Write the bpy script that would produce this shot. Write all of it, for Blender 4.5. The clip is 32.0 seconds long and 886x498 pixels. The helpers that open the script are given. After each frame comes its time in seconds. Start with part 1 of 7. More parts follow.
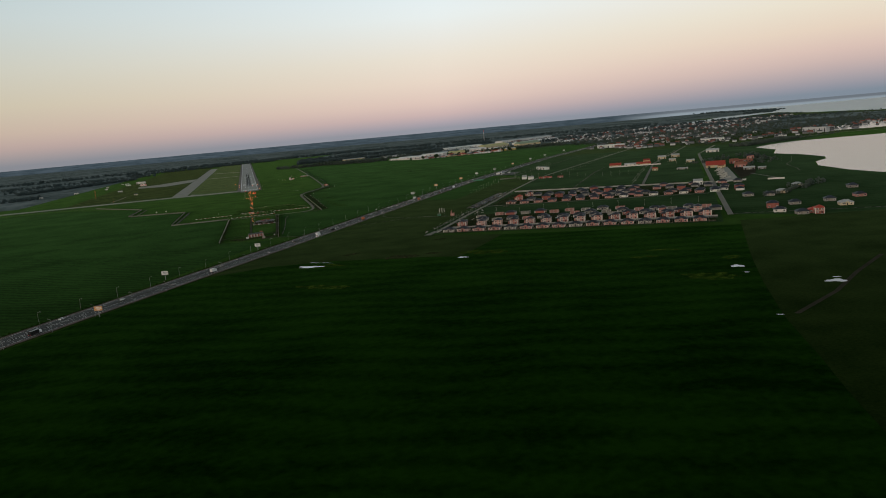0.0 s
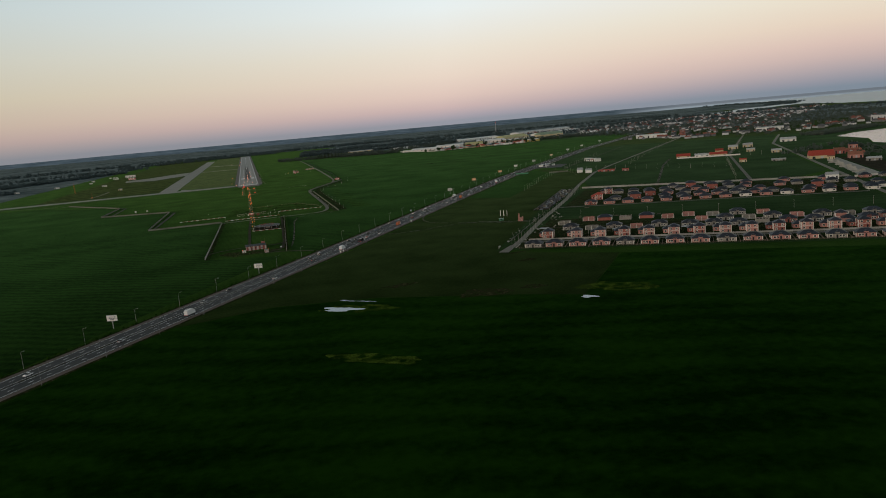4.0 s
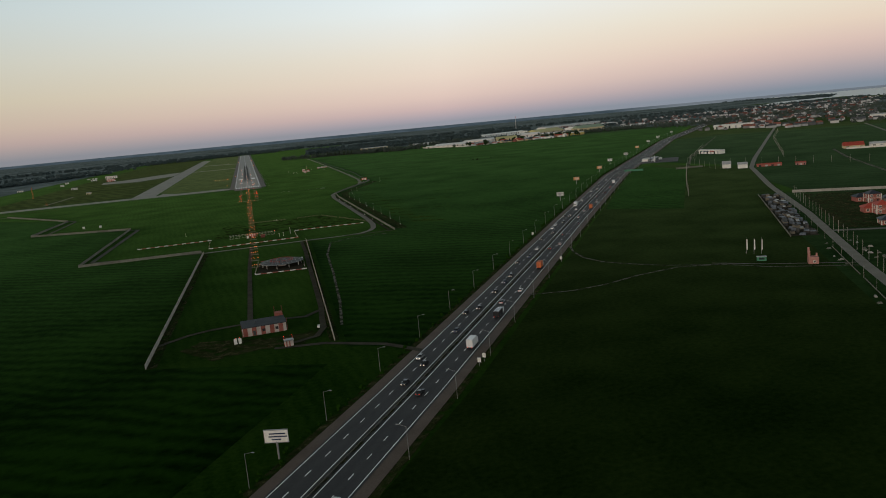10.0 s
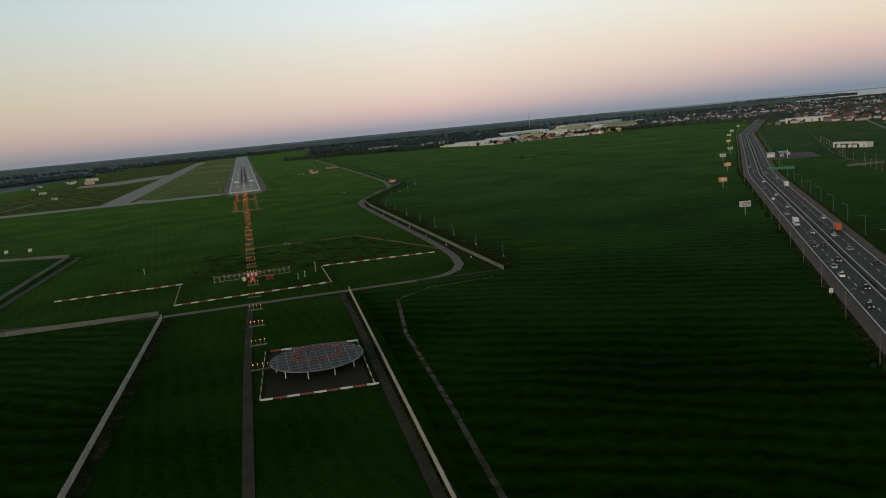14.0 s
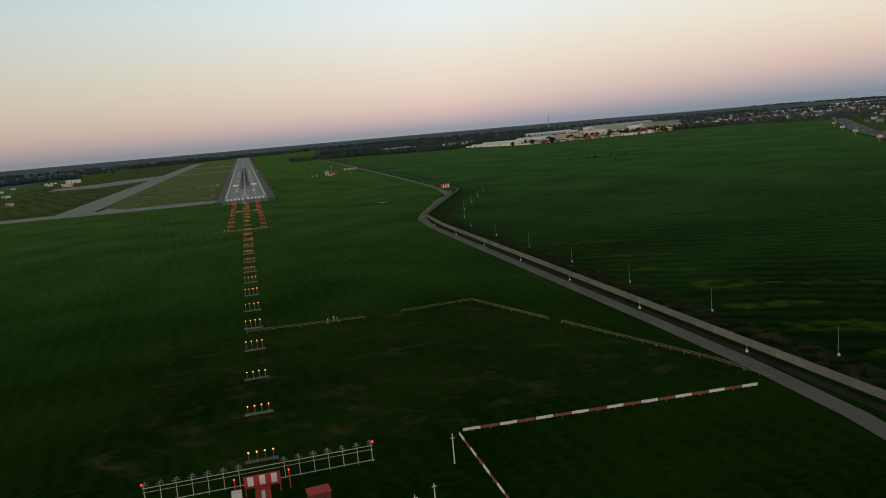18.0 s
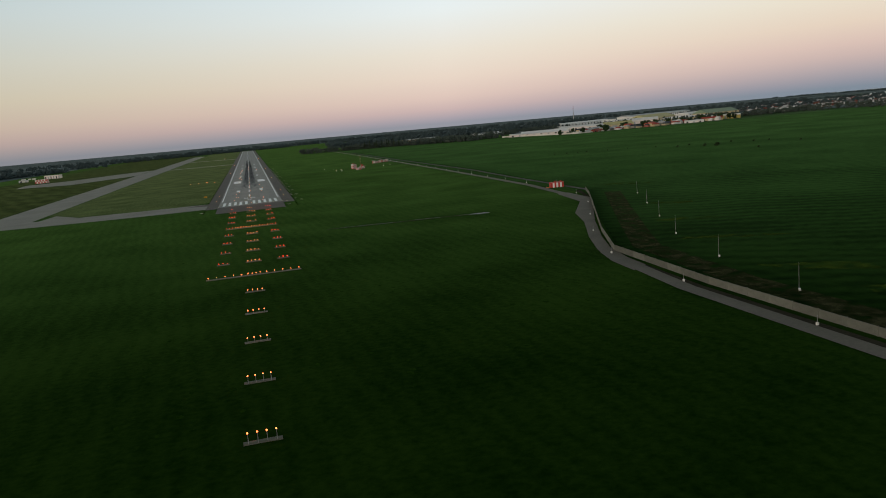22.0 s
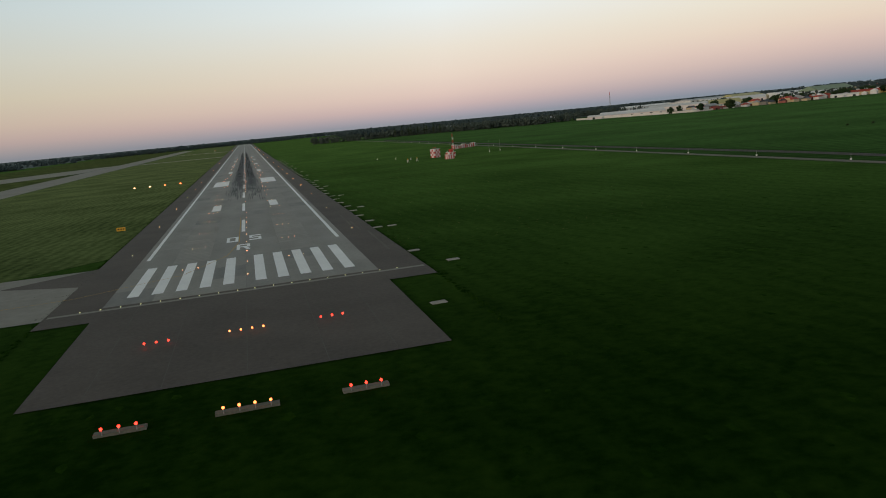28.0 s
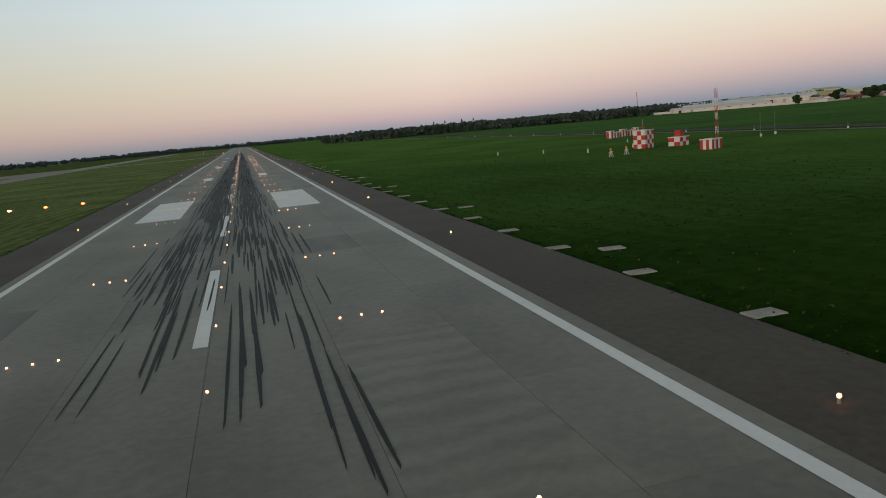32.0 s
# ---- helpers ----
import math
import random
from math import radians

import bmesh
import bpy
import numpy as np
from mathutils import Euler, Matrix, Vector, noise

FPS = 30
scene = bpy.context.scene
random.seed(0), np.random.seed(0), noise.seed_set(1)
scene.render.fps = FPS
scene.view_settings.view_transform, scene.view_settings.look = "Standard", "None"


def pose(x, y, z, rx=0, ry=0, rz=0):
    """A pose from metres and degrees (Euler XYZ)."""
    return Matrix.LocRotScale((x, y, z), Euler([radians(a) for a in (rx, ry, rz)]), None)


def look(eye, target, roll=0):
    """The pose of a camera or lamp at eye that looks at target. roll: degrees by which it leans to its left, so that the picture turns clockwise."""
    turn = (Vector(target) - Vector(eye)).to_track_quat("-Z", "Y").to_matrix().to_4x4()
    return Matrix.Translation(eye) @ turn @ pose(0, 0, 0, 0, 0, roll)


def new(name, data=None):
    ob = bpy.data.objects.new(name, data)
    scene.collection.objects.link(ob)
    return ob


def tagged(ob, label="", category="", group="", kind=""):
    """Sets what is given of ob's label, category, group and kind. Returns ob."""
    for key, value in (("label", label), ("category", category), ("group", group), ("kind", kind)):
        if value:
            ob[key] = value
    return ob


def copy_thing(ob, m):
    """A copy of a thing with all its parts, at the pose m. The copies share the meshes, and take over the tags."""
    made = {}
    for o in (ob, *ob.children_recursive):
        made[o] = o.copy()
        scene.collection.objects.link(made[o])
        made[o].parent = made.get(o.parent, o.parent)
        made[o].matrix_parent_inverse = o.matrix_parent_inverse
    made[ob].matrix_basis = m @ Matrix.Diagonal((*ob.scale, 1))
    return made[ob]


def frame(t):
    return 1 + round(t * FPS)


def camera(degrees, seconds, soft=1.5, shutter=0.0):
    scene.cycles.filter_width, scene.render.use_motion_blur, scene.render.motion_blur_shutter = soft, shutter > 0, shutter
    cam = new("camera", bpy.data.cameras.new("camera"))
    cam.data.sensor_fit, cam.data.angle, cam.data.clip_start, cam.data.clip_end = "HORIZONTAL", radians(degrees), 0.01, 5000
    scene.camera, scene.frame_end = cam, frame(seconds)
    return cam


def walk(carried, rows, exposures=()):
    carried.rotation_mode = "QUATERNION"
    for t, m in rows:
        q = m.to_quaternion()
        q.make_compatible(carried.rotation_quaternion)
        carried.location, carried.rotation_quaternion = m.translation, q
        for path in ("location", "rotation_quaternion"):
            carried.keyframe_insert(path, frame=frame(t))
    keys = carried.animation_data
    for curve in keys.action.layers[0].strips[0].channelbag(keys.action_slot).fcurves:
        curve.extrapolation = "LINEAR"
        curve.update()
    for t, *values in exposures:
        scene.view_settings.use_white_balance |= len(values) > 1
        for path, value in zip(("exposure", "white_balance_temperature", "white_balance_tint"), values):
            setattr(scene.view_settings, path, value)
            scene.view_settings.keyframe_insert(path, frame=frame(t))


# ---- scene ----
# All places below are written in the airfield's metres; K brings the whole country to the size at which it is built.
K = 0.53

# The camera: the right-hand seat of an airliner on final approach, over the threshold and down to the flare.
cam = camera(61.6, 32.0, soft=1.0)
PATH = [
    (0.0, 0.22, -2034.33, 118.11, 80.728, 5.132, -14.936),
    (0.5, 0.66, -2000.61, 116.40, 80.713, 5.233, -14.938),
    (1.0, 1.05, -1966.99, 114.70, 80.597, 5.334, -14.940),
    (1.5, 1.40, -1933.45, 113.00, 80.477, 5.122, -14.992),
    (2.0, 1.70, -1900.01, 111.31, 80.466, 4.927, -14.945),
    (2.5, 1.97, -1866.64, 109.62, 80.452, 4.929, -14.930),
    (3.0, 2.19, -1833.35, 107.93, 80.436, 5.029, -14.932),
    (3.5, 2.37, -1800.12, 106.25, 80.334, 5.043, -14.940),
    (5.5, 2.77, -1667.44, 99.47, 80.235, 5.112, -14.874),
    (6.0, 2.80, -1634.23, 97.76, 80.233, 5.125, -14.882),
    (6.5, 2.82, -1600.97, 96.04, 80.132, 5.113, -14.972),
    (7.0, 2.83, -1567.65, 94.30, 80.141, 5.117, -14.963),
    (7.5, 2.83, -1534.27, 92.55, 80.239, 5.203, -15.069),
    (8.0, 2.82, -1500.81, 90.78, 80.255, 5.323, -14.977),
    (8.5, 2.81, -1467.29, 88.99, 80.321, 5.323, -14.944),
    (9.0, 2.80, -1433.70, 87.18, 80.286, 5.323, -14.911),
    (9.5, 2.80, -1400.03, 85.35, 80.287, 5.298, -14.944),
    (10.0, 2.80, -1366.28, 83.51, 80.287, 5.274, -14.977),
    (10.5, 2.81, -1332.42, 81.67, 80.287, 5.348, -15.026),
    (11.0, 2.83, -1298.44, 79.81, 80.286, 5.422, -15.076),
    (11.5, 2.86, -1264.34, 77.96, 80.291, 5.426, -15.078),
    (12.0, 2.90, -1230.11, 76.12, 80.297, 5.431, -15.080),
    (12.5, 2.94, -1195.77, 74.29, 80.295, 5.320, -15.166),
    (13.0, 3.00, -1161.36, 72.48, 80.401, 5.325, -15.168),
    (13.5, 3.07, -1126.92, 70.70, 80.444, 5.391, -15.177),
    (15.5, 3.36, -990.81, 63.99, 80.626, 5.065, -15.116),
    (16.0, 3.43, -957.63, 62.45, 80.670, 5.132, -15.125),
    (16.5, 3.49, -924.88, 60.96, 80.785, 5.096, -15.026),
    (17.0, 3.55, -891.05, 59.52, 80.790, 5.143, -15.042),
    (17.5, 3.59, -857.55, 58.14, 80.797, 5.091, -15.043),
    (18.0, 3.63, -824.78, 56.80, 80.805, 4.941, -15.027),
    (18.5, 3.65, -792.61, 55.49, 80.704, 4.873, -15.127),
    (19.0, 3.66, -760.42, 54.20, 80.820, 4.739, -15.012),
    (19.5, 3.65, -728.54, 52.93, 80.767, 4.709, -14.928),
    (20.0, 3.63, -696.34, 51.65, 80.720, 4.795, -14.761),
    (20.5, 3.60, -663.69, 50.36, 80.668, 4.667, -14.661),
    (21.0, 3.55, -630.51, 49.04, 80.614, 4.736, -14.593),
    (21.5, 3.50, -597.21, 47.68, 80.560, 4.830, -14.624),
    (22.0, 3.45, -563.28, 46.27, 80.405, 5.022, -14.672),
    (22.5, 3.38, -528.72, 44.80, 80.351, 5.116, -14.704),
    (23.0, 3.32, -493.58, 43.27, 80.407, 5.128, -14.620),
    (23.5, 3.26, -457.94, 41.66, 80.314, 5.195, -14.512),
    (24.0, 3.19, -421.90, 39.99, 80.109, 5.443, -14.536),
    (24.5, 3.14, -385.28, 38.26, 79.898, 5.379, -14.609),
    (25.0, 3.09, -348.50, 36.48, 79.786, 5.413, -14.699),
    (25.5, 3.05, -311.61, 34.65, 79.818, 5.520, -14.847),
    (27.5, 3.10, -165.38, 27.11, 80.065, 5.412, -14.958),
    (28.0, 3.10, -129.77, 25.43, 80.086, 5.358, -14.871),
    (28.5, 3.11, -94.46, 23.77, 80.085, 5.286, -14.814),
    (29.0, 3.06, -59.33, 22.12, 80.093, 5.118, -14.786),
    (29.5, 3.01, -24.29, 20.48, 80.019, 5.170, -14.806),
    (30.0, 3.08, 10.76, 18.81, 79.920, 5.310, -14.921),
    (30.5, 3.22, 45.99, 17.20, 80.053, 5.245, -15.079),
    (31.0, 3.38, 81.48, 15.71, 80.240, 5.208, -15.185),
    (31.5, 3.52, 117.32, 14.31, 80.436, 5.071, -15.193),
    (32.0, 3.68, 153.51, 13.00, 80.549, 5.133, -15.122),
]
walk(cam, [(t, pose(K * x, K * y, K * z, rx, ry, rz)) for t, x, y, z, rx, ry, rz in PATH])

from mathutils.geometry import tessellate_polygon

# ---- world and light: clear sky after sunset ----
world = bpy.data.worlds.new("dusk_sky")
scene.world = world
world.use_nodes = True
wn, wl = world.node_tree.nodes, world.node_tree.links
wn.clear()


def wnode(kind, **values):
    n = wn.new(kind)
    for key, v in values.items():
        if key == "op":
            n.operation = v
        elif key == "clamp":
            n.use_clamp = v
        else:
            n.inputs[int(key[1:])].default_value = v
    return n


def ramp_of(nodes, stops, mode="LINEAR"):
    r = nodes.new("ShaderNodeValToRGB")
    r.color_ramp.interpolation = mode
    while len(r.color_ramp.elements) < len(stops):
        r.color_ramp.elements.new(0.5)
    for e, (p, c) in zip(r.color_ramp.elements, stops):
        e.position, e.color = p, (*c, 1)
    return r


def srgb(r, g, b):
    return tuple(((c / 255 + 0.055) / 1.055) ** 2.4 if c > 10 else c / 255 / 12.92 for c in (r, g, b))


tc = wn.new("ShaderNodeTexCoord")
sep = wn.new("ShaderNodeSeparateXYZ")
wl.new(tc.outputs["Generated"], sep.inputs[0])
# height above the horizon, 0..1 over 90 degrees
asin_z = wnode("ShaderNodeMath", op="ARCSINE")
wl.new(sep.outputs["Z"], asin_z.inputs[0])
elev = wnode("ShaderNodeMath", op="MULTIPLY", i1=1 / radians(90))
wl.new(asin_z.outputs[0], elev.inputs[0])
# the sky towards the afterglow and away from it
D = 90.0
glow = ramp_of(wn, [(0 / D, srgb(136, 138, 145)), (0.4 / D, srgb(154, 148, 150)), (1.2 / D, srgb(185, 164, 158)), (2.2 / D, srgb(199, 180, 164)), (3.9 / D, srgb(205, 195, 173)), (6.3 / D, srgb(205, 204, 190)), (9.4 / D, srgb(198, 209, 208)), (12.7 / D, srgb(185, 204, 209)), (28 / D, srgb(130, 146, 150)), (45 / D, srgb(86, 97, 99)), (90 / D, srgb(68, 78, 79))])
middle = ramp_of(wn, [(0 / D, srgb(148, 150, 160)), (0.4 / D, srgb(172, 162, 170)), (1.0 / D, srgb(202, 178, 176)), (1.9 / D, srgb(223, 198, 187)), (3.4 / D, srgb(233, 215, 199)), (5.2 / D, srgb(235, 226, 211)), (8.2 / D, srgb(233, 240, 239)), (13 / D, srgb(220, 239, 249)), (28 / D, srgb(130, 146, 150)), (45 / D, srgb(86, 97, 99)), (90 / D, srgb(68, 78, 79))])
away = ramp_of(wn, [(0 / D, srgb(128, 140, 153)), (0.4 / D, srgb(146, 148, 159)), (1.2 / D, srgb(177, 165, 168)), (2.0 / D, srgb(202, 180, 175)), (2.9 / D, srgb(219, 194, 183)), (4.2 / D, srgb(230, 211, 192)), (6 / D, srgb(234, 225, 206)), (7.8 / D, srgb(235, 232, 221)), (11.5 / D, srgb(226, 234, 235)), (28 / D, srgb(130, 146, 150)), (45 / D, srgb(86, 97, 99)), (90 / D, srgb(68, 78, 79))])
for r in (glow, middle, away):
    wl.new(elev.outputs[0], r.inputs[0])
# from the afterglow on the left to the far side of the sky on the right
west = wnode("ShaderNodeMath", op="MULTIPLY_ADD", i1=1.85, i2=0.52, clamp=True)
east = wnode("ShaderNodeMath", op="MULTIPLY_ADD", i1=2.4, i2=-0.62, clamp=True)
for n in (west, east):
    wl.new(sep.outputs["X"], n.inputs[0])
half_sky = wn.new("ShaderNodeMixRGB")
wl.new(west.outputs[0], half_sky.inputs[0])
wl.new(glow.outputs[0], half_sky.inputs[1])
wl.new(middle.outputs[0], half_sky.inputs[2])
sky = wn.new("ShaderNodeMixRGB")
wl.new(east.outputs[0], sky.inputs[0])
wl.new(half_sky.outputs[0], sky.inputs[1])
wl.new(away.outputs[0], sky.inputs[2])
# far land and sea past the modelled country, with haze painted into their colours
hazy = wn.new("ShaderNodeTexNoise")
hazy.inputs["Scale"].default_value = 60
hazy.inputs["Detail"].default_value = 5
flat = wn.new("ShaderNodeMapping")
flat.inputs["Scale"].default_value = (1, 1, 14)
wl.new(tc.outputs["Generated"], flat.inputs[0])
wl.new(flat.outputs[0], hazy.inputs[0])
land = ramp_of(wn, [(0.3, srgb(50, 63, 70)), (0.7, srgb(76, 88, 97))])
wl.new(hazy.outputs[0], land.inputs[0])
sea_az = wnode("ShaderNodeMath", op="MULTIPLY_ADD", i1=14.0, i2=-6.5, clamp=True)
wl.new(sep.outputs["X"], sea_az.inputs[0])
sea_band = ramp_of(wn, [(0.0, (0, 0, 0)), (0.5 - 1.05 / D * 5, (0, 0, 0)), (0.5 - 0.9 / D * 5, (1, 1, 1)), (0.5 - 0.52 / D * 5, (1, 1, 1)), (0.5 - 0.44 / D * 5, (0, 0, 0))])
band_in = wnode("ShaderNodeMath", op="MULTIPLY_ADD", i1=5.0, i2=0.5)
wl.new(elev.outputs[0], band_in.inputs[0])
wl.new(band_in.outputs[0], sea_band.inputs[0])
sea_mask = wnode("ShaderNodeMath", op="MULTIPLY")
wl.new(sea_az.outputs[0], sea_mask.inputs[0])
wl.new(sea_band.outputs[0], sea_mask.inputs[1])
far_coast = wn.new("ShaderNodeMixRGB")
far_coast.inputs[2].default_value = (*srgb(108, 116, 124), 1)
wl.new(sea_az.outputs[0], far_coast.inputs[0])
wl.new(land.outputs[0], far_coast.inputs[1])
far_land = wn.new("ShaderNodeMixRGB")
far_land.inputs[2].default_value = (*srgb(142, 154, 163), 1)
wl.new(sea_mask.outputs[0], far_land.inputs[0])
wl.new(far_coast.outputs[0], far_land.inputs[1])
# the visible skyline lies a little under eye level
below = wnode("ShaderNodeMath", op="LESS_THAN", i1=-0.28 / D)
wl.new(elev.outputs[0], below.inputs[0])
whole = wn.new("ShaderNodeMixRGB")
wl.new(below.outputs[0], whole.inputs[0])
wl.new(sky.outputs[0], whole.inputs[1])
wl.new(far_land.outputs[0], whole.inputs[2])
bg = wn.new("ShaderNodeBackground")
bg.inputs[1].default_value = 1.0
wl.new(whole.outputs[0], bg.inputs[0])
wo = wn.new("ShaderNodeOutputWorld")
wl.new(bg.outputs[0], wo.inputs[0])

sun = new("afterglow_sun", bpy.data.lights.new("afterglow_sun", "SUN"))
sun.data.energy, sun.data.angle, sun.data.color = 1.3, radians(35), (1.0, 0.80, 0.62)
sun.matrix_world = look((-900, -500, 160), (0, 0, 0))

# ---- materials ----


def material(name, low, high, rough=0.85, size=1.0, bump=0.0, metal=0.0, world_space=False, random_tint=0.0, streak=None, spec=0.3, fine=None, spread=0.16, sheen=None):
    """Two-scale noise between two colours, at a size in metres; streak: (direction in degrees, spacing, strength)."""
    size, fine, bump = size * K, (fine * K if fine else None), bump * K
    m = bpy.data.materials.new(name)
    m.use_nodes = True
    nt, ln = m.node_tree.nodes, m.node_tree.links
    p = nt["Principled BSDF"]
    p.inputs["Roughness"].default_value, p.inputs["Metallic"].default_value = rough, metal
    p.inputs["Specular IOR Level"].default_value = spec
    if world_space:
        src = nt.new("ShaderNodeNewGeometry").outputs["Position"]
    else:
        src = nt.new("ShaderNodeTexCoord").outputs["Object"]
    coarse, small = nt.new("ShaderNodeTexNoise"), nt.new("ShaderNodeTexNoise")
    coarse.inputs["Scale"].default_value, coarse.inputs["Detail"].default_value = 1 / size, 4
    small.inputs["Scale"].default_value, small.inputs["Detail"].default_value = (1 / fine if fine else 9 / size), 6
    small.inputs["Roughness"].default_value = 0.65
    for n in (coarse, small):
        ln.new(src, n.inputs["Vector"])
    add = nt.new("ShaderNodeMath")
    add.operation = "MULTIPLY_ADD"
    add.inputs[1].default_value = 0.5
    ln.new(small.outputs[0], add.inputs[0])
    half = nt.new("ShaderNodeMath")
    half.operation = "MULTIPLY"
    half.inputs[1].default_value = 0.5
    ln.new(coarse.outputs[0], half.inputs[0])
    ln.new(half.outputs[0], add.inputs[2])
    fac = add.outputs[0]
    if streak:
        turn, spacing, strength = streak
        mp = nt.new("ShaderNodeMapping")
        mp.inputs["Rotation"].default_value = (0, 0, radians(turn))
        ln.new(src, mp.inputs[0])
        wv = nt.new("ShaderNodeTexWave")
        wv.bands_direction = "Y"
        wv.inputs["Scale"].default_value = 0.314 / (spacing * K)
        wv.inputs["Distortion"].default_value = 6.0
        wv.inputs["Detail"].default_value = 4.0
        wv.inputs["Detail Scale"].default_value = 0.9
        ln.new(mp.outputs[0], wv.inputs[0])
        st = nt.new("ShaderNodeMath")
        st.operation = "MULTIPLY_ADD"
        st.inputs[1].default_value = strength
        ln.new(wv.outputs[1], st.inputs[0])
        off = nt.new("ShaderNodeMath")
        off.operation = "ADD"
        off.inputs[1].default_value = -strength / 2
        ln.new(fac, off.inputs[0])
        ln.new(off.outputs[0], st.inputs[2])
        fac = st.outputs[0]
    r = ramp_of(nt, [(0.5 - spread, low), (0.5 + spread, high)])
    if sheen:
        p.inputs["Sheen Weight"].default_value, p.inputs["Sheen Roughness"].default_value = sheen[0], 0.22
        p.inputs["Sheen Tint"].default_value = (*sheen[1], 1)
        tufts = nt.new("ShaderNodeMapRange")
        for k, v in ((1, 0.5 - spread), (2, 0.5 + spread), (3, sheen[0] * 0.74), (4, sheen[0] * 1.26)):
            tufts.inputs[k].default_value = v
        ln.new(fac, tufts.inputs[0])
        ln.new(tufts.outputs[0], p.inputs["Sheen Weight"])
    ln.new(fac, r.inputs[0])
    col = r.outputs[0]
    if random_tint:
        info = nt.new("ShaderNodeObjectInfo")
        hsv = nt.new("ShaderNodeHueSaturation")
        mr = nt.new("ShaderNodeMapRange")
        mr.inputs[3].default_value, mr.inputs[4].default_value = 1 - random_tint, 1 + random_tint
        ln.new(info.outputs["Random"], mr.inputs[0])
        ln.new(mr.outputs[0], hsv.inputs["Value"])
        ln.new(col, hsv.inputs["Color"])
        col = hsv.outputs[0]
    ln.new(col, p.inputs["Base Color"])
    if bump:
        bp = nt.new("ShaderNodeBump")
        bp.inputs["Strength"].default_value, bp.inputs["Distance"].default_value = 0.6, bump
        ln.new(small.outputs[0], bp.inputs["Height"])
        ln.new(bp.outputs[0], p.inputs["Normal"])
    return m


def glowing(name, colour, strength):
    m = bpy.data.materials.new(name)
    m.use_nodes = True
    p = m.node_tree.nodes["Principled BSDF"]
    p.inputs["Base Color"].default_value = (*colour, 1)
    p.inputs["Emission Color"].default_value = (*colour, 1)
    p.inputs["Emission Strength"].default_value = strength
    m.cycles.emission_sampling = "NONE"
    return m


ROWS_TURN = 32.5   # the crops' rows run across the highway
M = {}
CONCRETE = (0.140, 0.131, 0.112), (0.232, 0.218, 0.188)
M["grass"] = material("airfield_grass", (0.0036, 0.0165, 0.0012), (0.0160, 0.0395, 0.0048), 0.95, 45, 0.0, world_space=True, fine=1.6, streak=(84, 5.0, 0.05), spec=0.0, spread=0.125, sheen=(0.098, (0.36, 0.80, 0.24)))
M["mown"] = material("mown_grass", (0.018, 0.038, 0.008), (0.074, 0.108, 0.034), 0.95, 30, world_space=True, fine=2.5, streak=(-84, 3.4, 0.10), spec=0.0, spread=0.125, sheen=(0.085, (0.58, 0.80, 0.42)))
M["crop"] = material("young_wheat", (0.0013, 0.0080, 0.0006), (0.0085, 0.0280, 0.0024), 0.95, 70, world_space=True, fine=4.0, streak=(ROWS_TURN, 9.0, 0.12), spec=0.0, spread=0.125, sheen=(0.088, (0.34, 0.82, 0.30)))
M["crop_dark"] = material("dense_wheat", (0.0014, 0.0100, 0.0005), (0.0078, 0.0290, 0.0018), 0.95, 80, world_space=True, fine=5.0, streak=(26, 24.0, 0.10), spec=0.0, spread=0.125, sheen=(0.050, (0.30, 0.85, 0.22)))
M["fallow"] = material("rough_meadow", (0.0034, 0.0110, 0.0012), (0.0140, 0.0270, 0.0050), 0.95, 34, world_space=True, fine=1.8, spec=0.0, spread=0.125, sheen=(0.076, (0.48, 0.78, 0.36)))
M["pasture"] = material("rough_green_grass", (0.0070, 0.0180, 0.0028), (0.030, 0.048, 0.012), 0.95, 60, world_space=True, fine=5.0, streak=(70, 22.0, 0.12), spec=0.0, spread=0.125, sheen=(0.060, (0.55, 0.78, 0.36)))
M["meadow"] = material("dull_green_meadow", (0.0044, 0.0172, 0.0028), (0.0160, 0.0370, 0.0084), 0.95, 60, world_space=True, fine=3.0, streak=(ROWS_TURN, 18.0, 0.06), spec=0.0, spread=0.125, sheen=(0.066, (0.44, 0.80, 0.48)))
M["yellow_crop"] = material("thin_yellow_crop", (0.042, 0.086, 0.010), (0.112, 0.160, 0.022), 0.95, 14, world_space=True, fine=2.0, spec=0.0)
M["plot"] = material("patchy_mown_plot", (0.016, 0.032, 0.006), (0.062, 0.072, 0.022), 0.95, 12, world_space=True, fine=1.5, spec=0.0, spread=0.10)
M["verge"] = material("rough_dry_verge", (0.014, 0.022, 0.006), (0.056, 0.054, 0.026), 0.95, 9, world_space=True, fine=1.2, spec=0.0, spread=0.12, sheen=(0.035, (0.7, 0.75, 0.45)))
M["patrol"] = material("dusty_patrol_road", (0.105, 0.096, 0.080), (0.165, 0.150, 0.124), 0.95, 14, world_space=True, fine=0.8)
M["old_patrol"] = material("overgrown_patrol_road", (0.040, 0.042, 0.030), (0.095, 0.090, 0.072), 0.95, 10, world_space=True, fine=0.9, spec=0.1)
M["bare"] = material("bare_soil", (0.026, 0.025, 0.018), (0.060, 0.054, 0.040), 0.95, 12, world_space=True, fine=0.8, spec=0.0)
M["concrete"] = material("runway_concrete", *CONCRETE, 0.6, 22, world_space=True, fine=0.7, bump=0.01, streak=(90, 9.0, 0.10), spec=0.5)
M["shoulder"] = material("worn_shoulder_asphalt", (0.058, 0.048, 0.041), (0.108, 0.090, 0.076), 0.8, 15, world_space=True, fine=0.6, bump=0.01)
M["old_concrete"] = material("old_taxiway_concrete", (0.195, 0.188, 0.166), (0.290, 0.280, 0.248), 0.85, 30, world_space=True, fine=2.0)
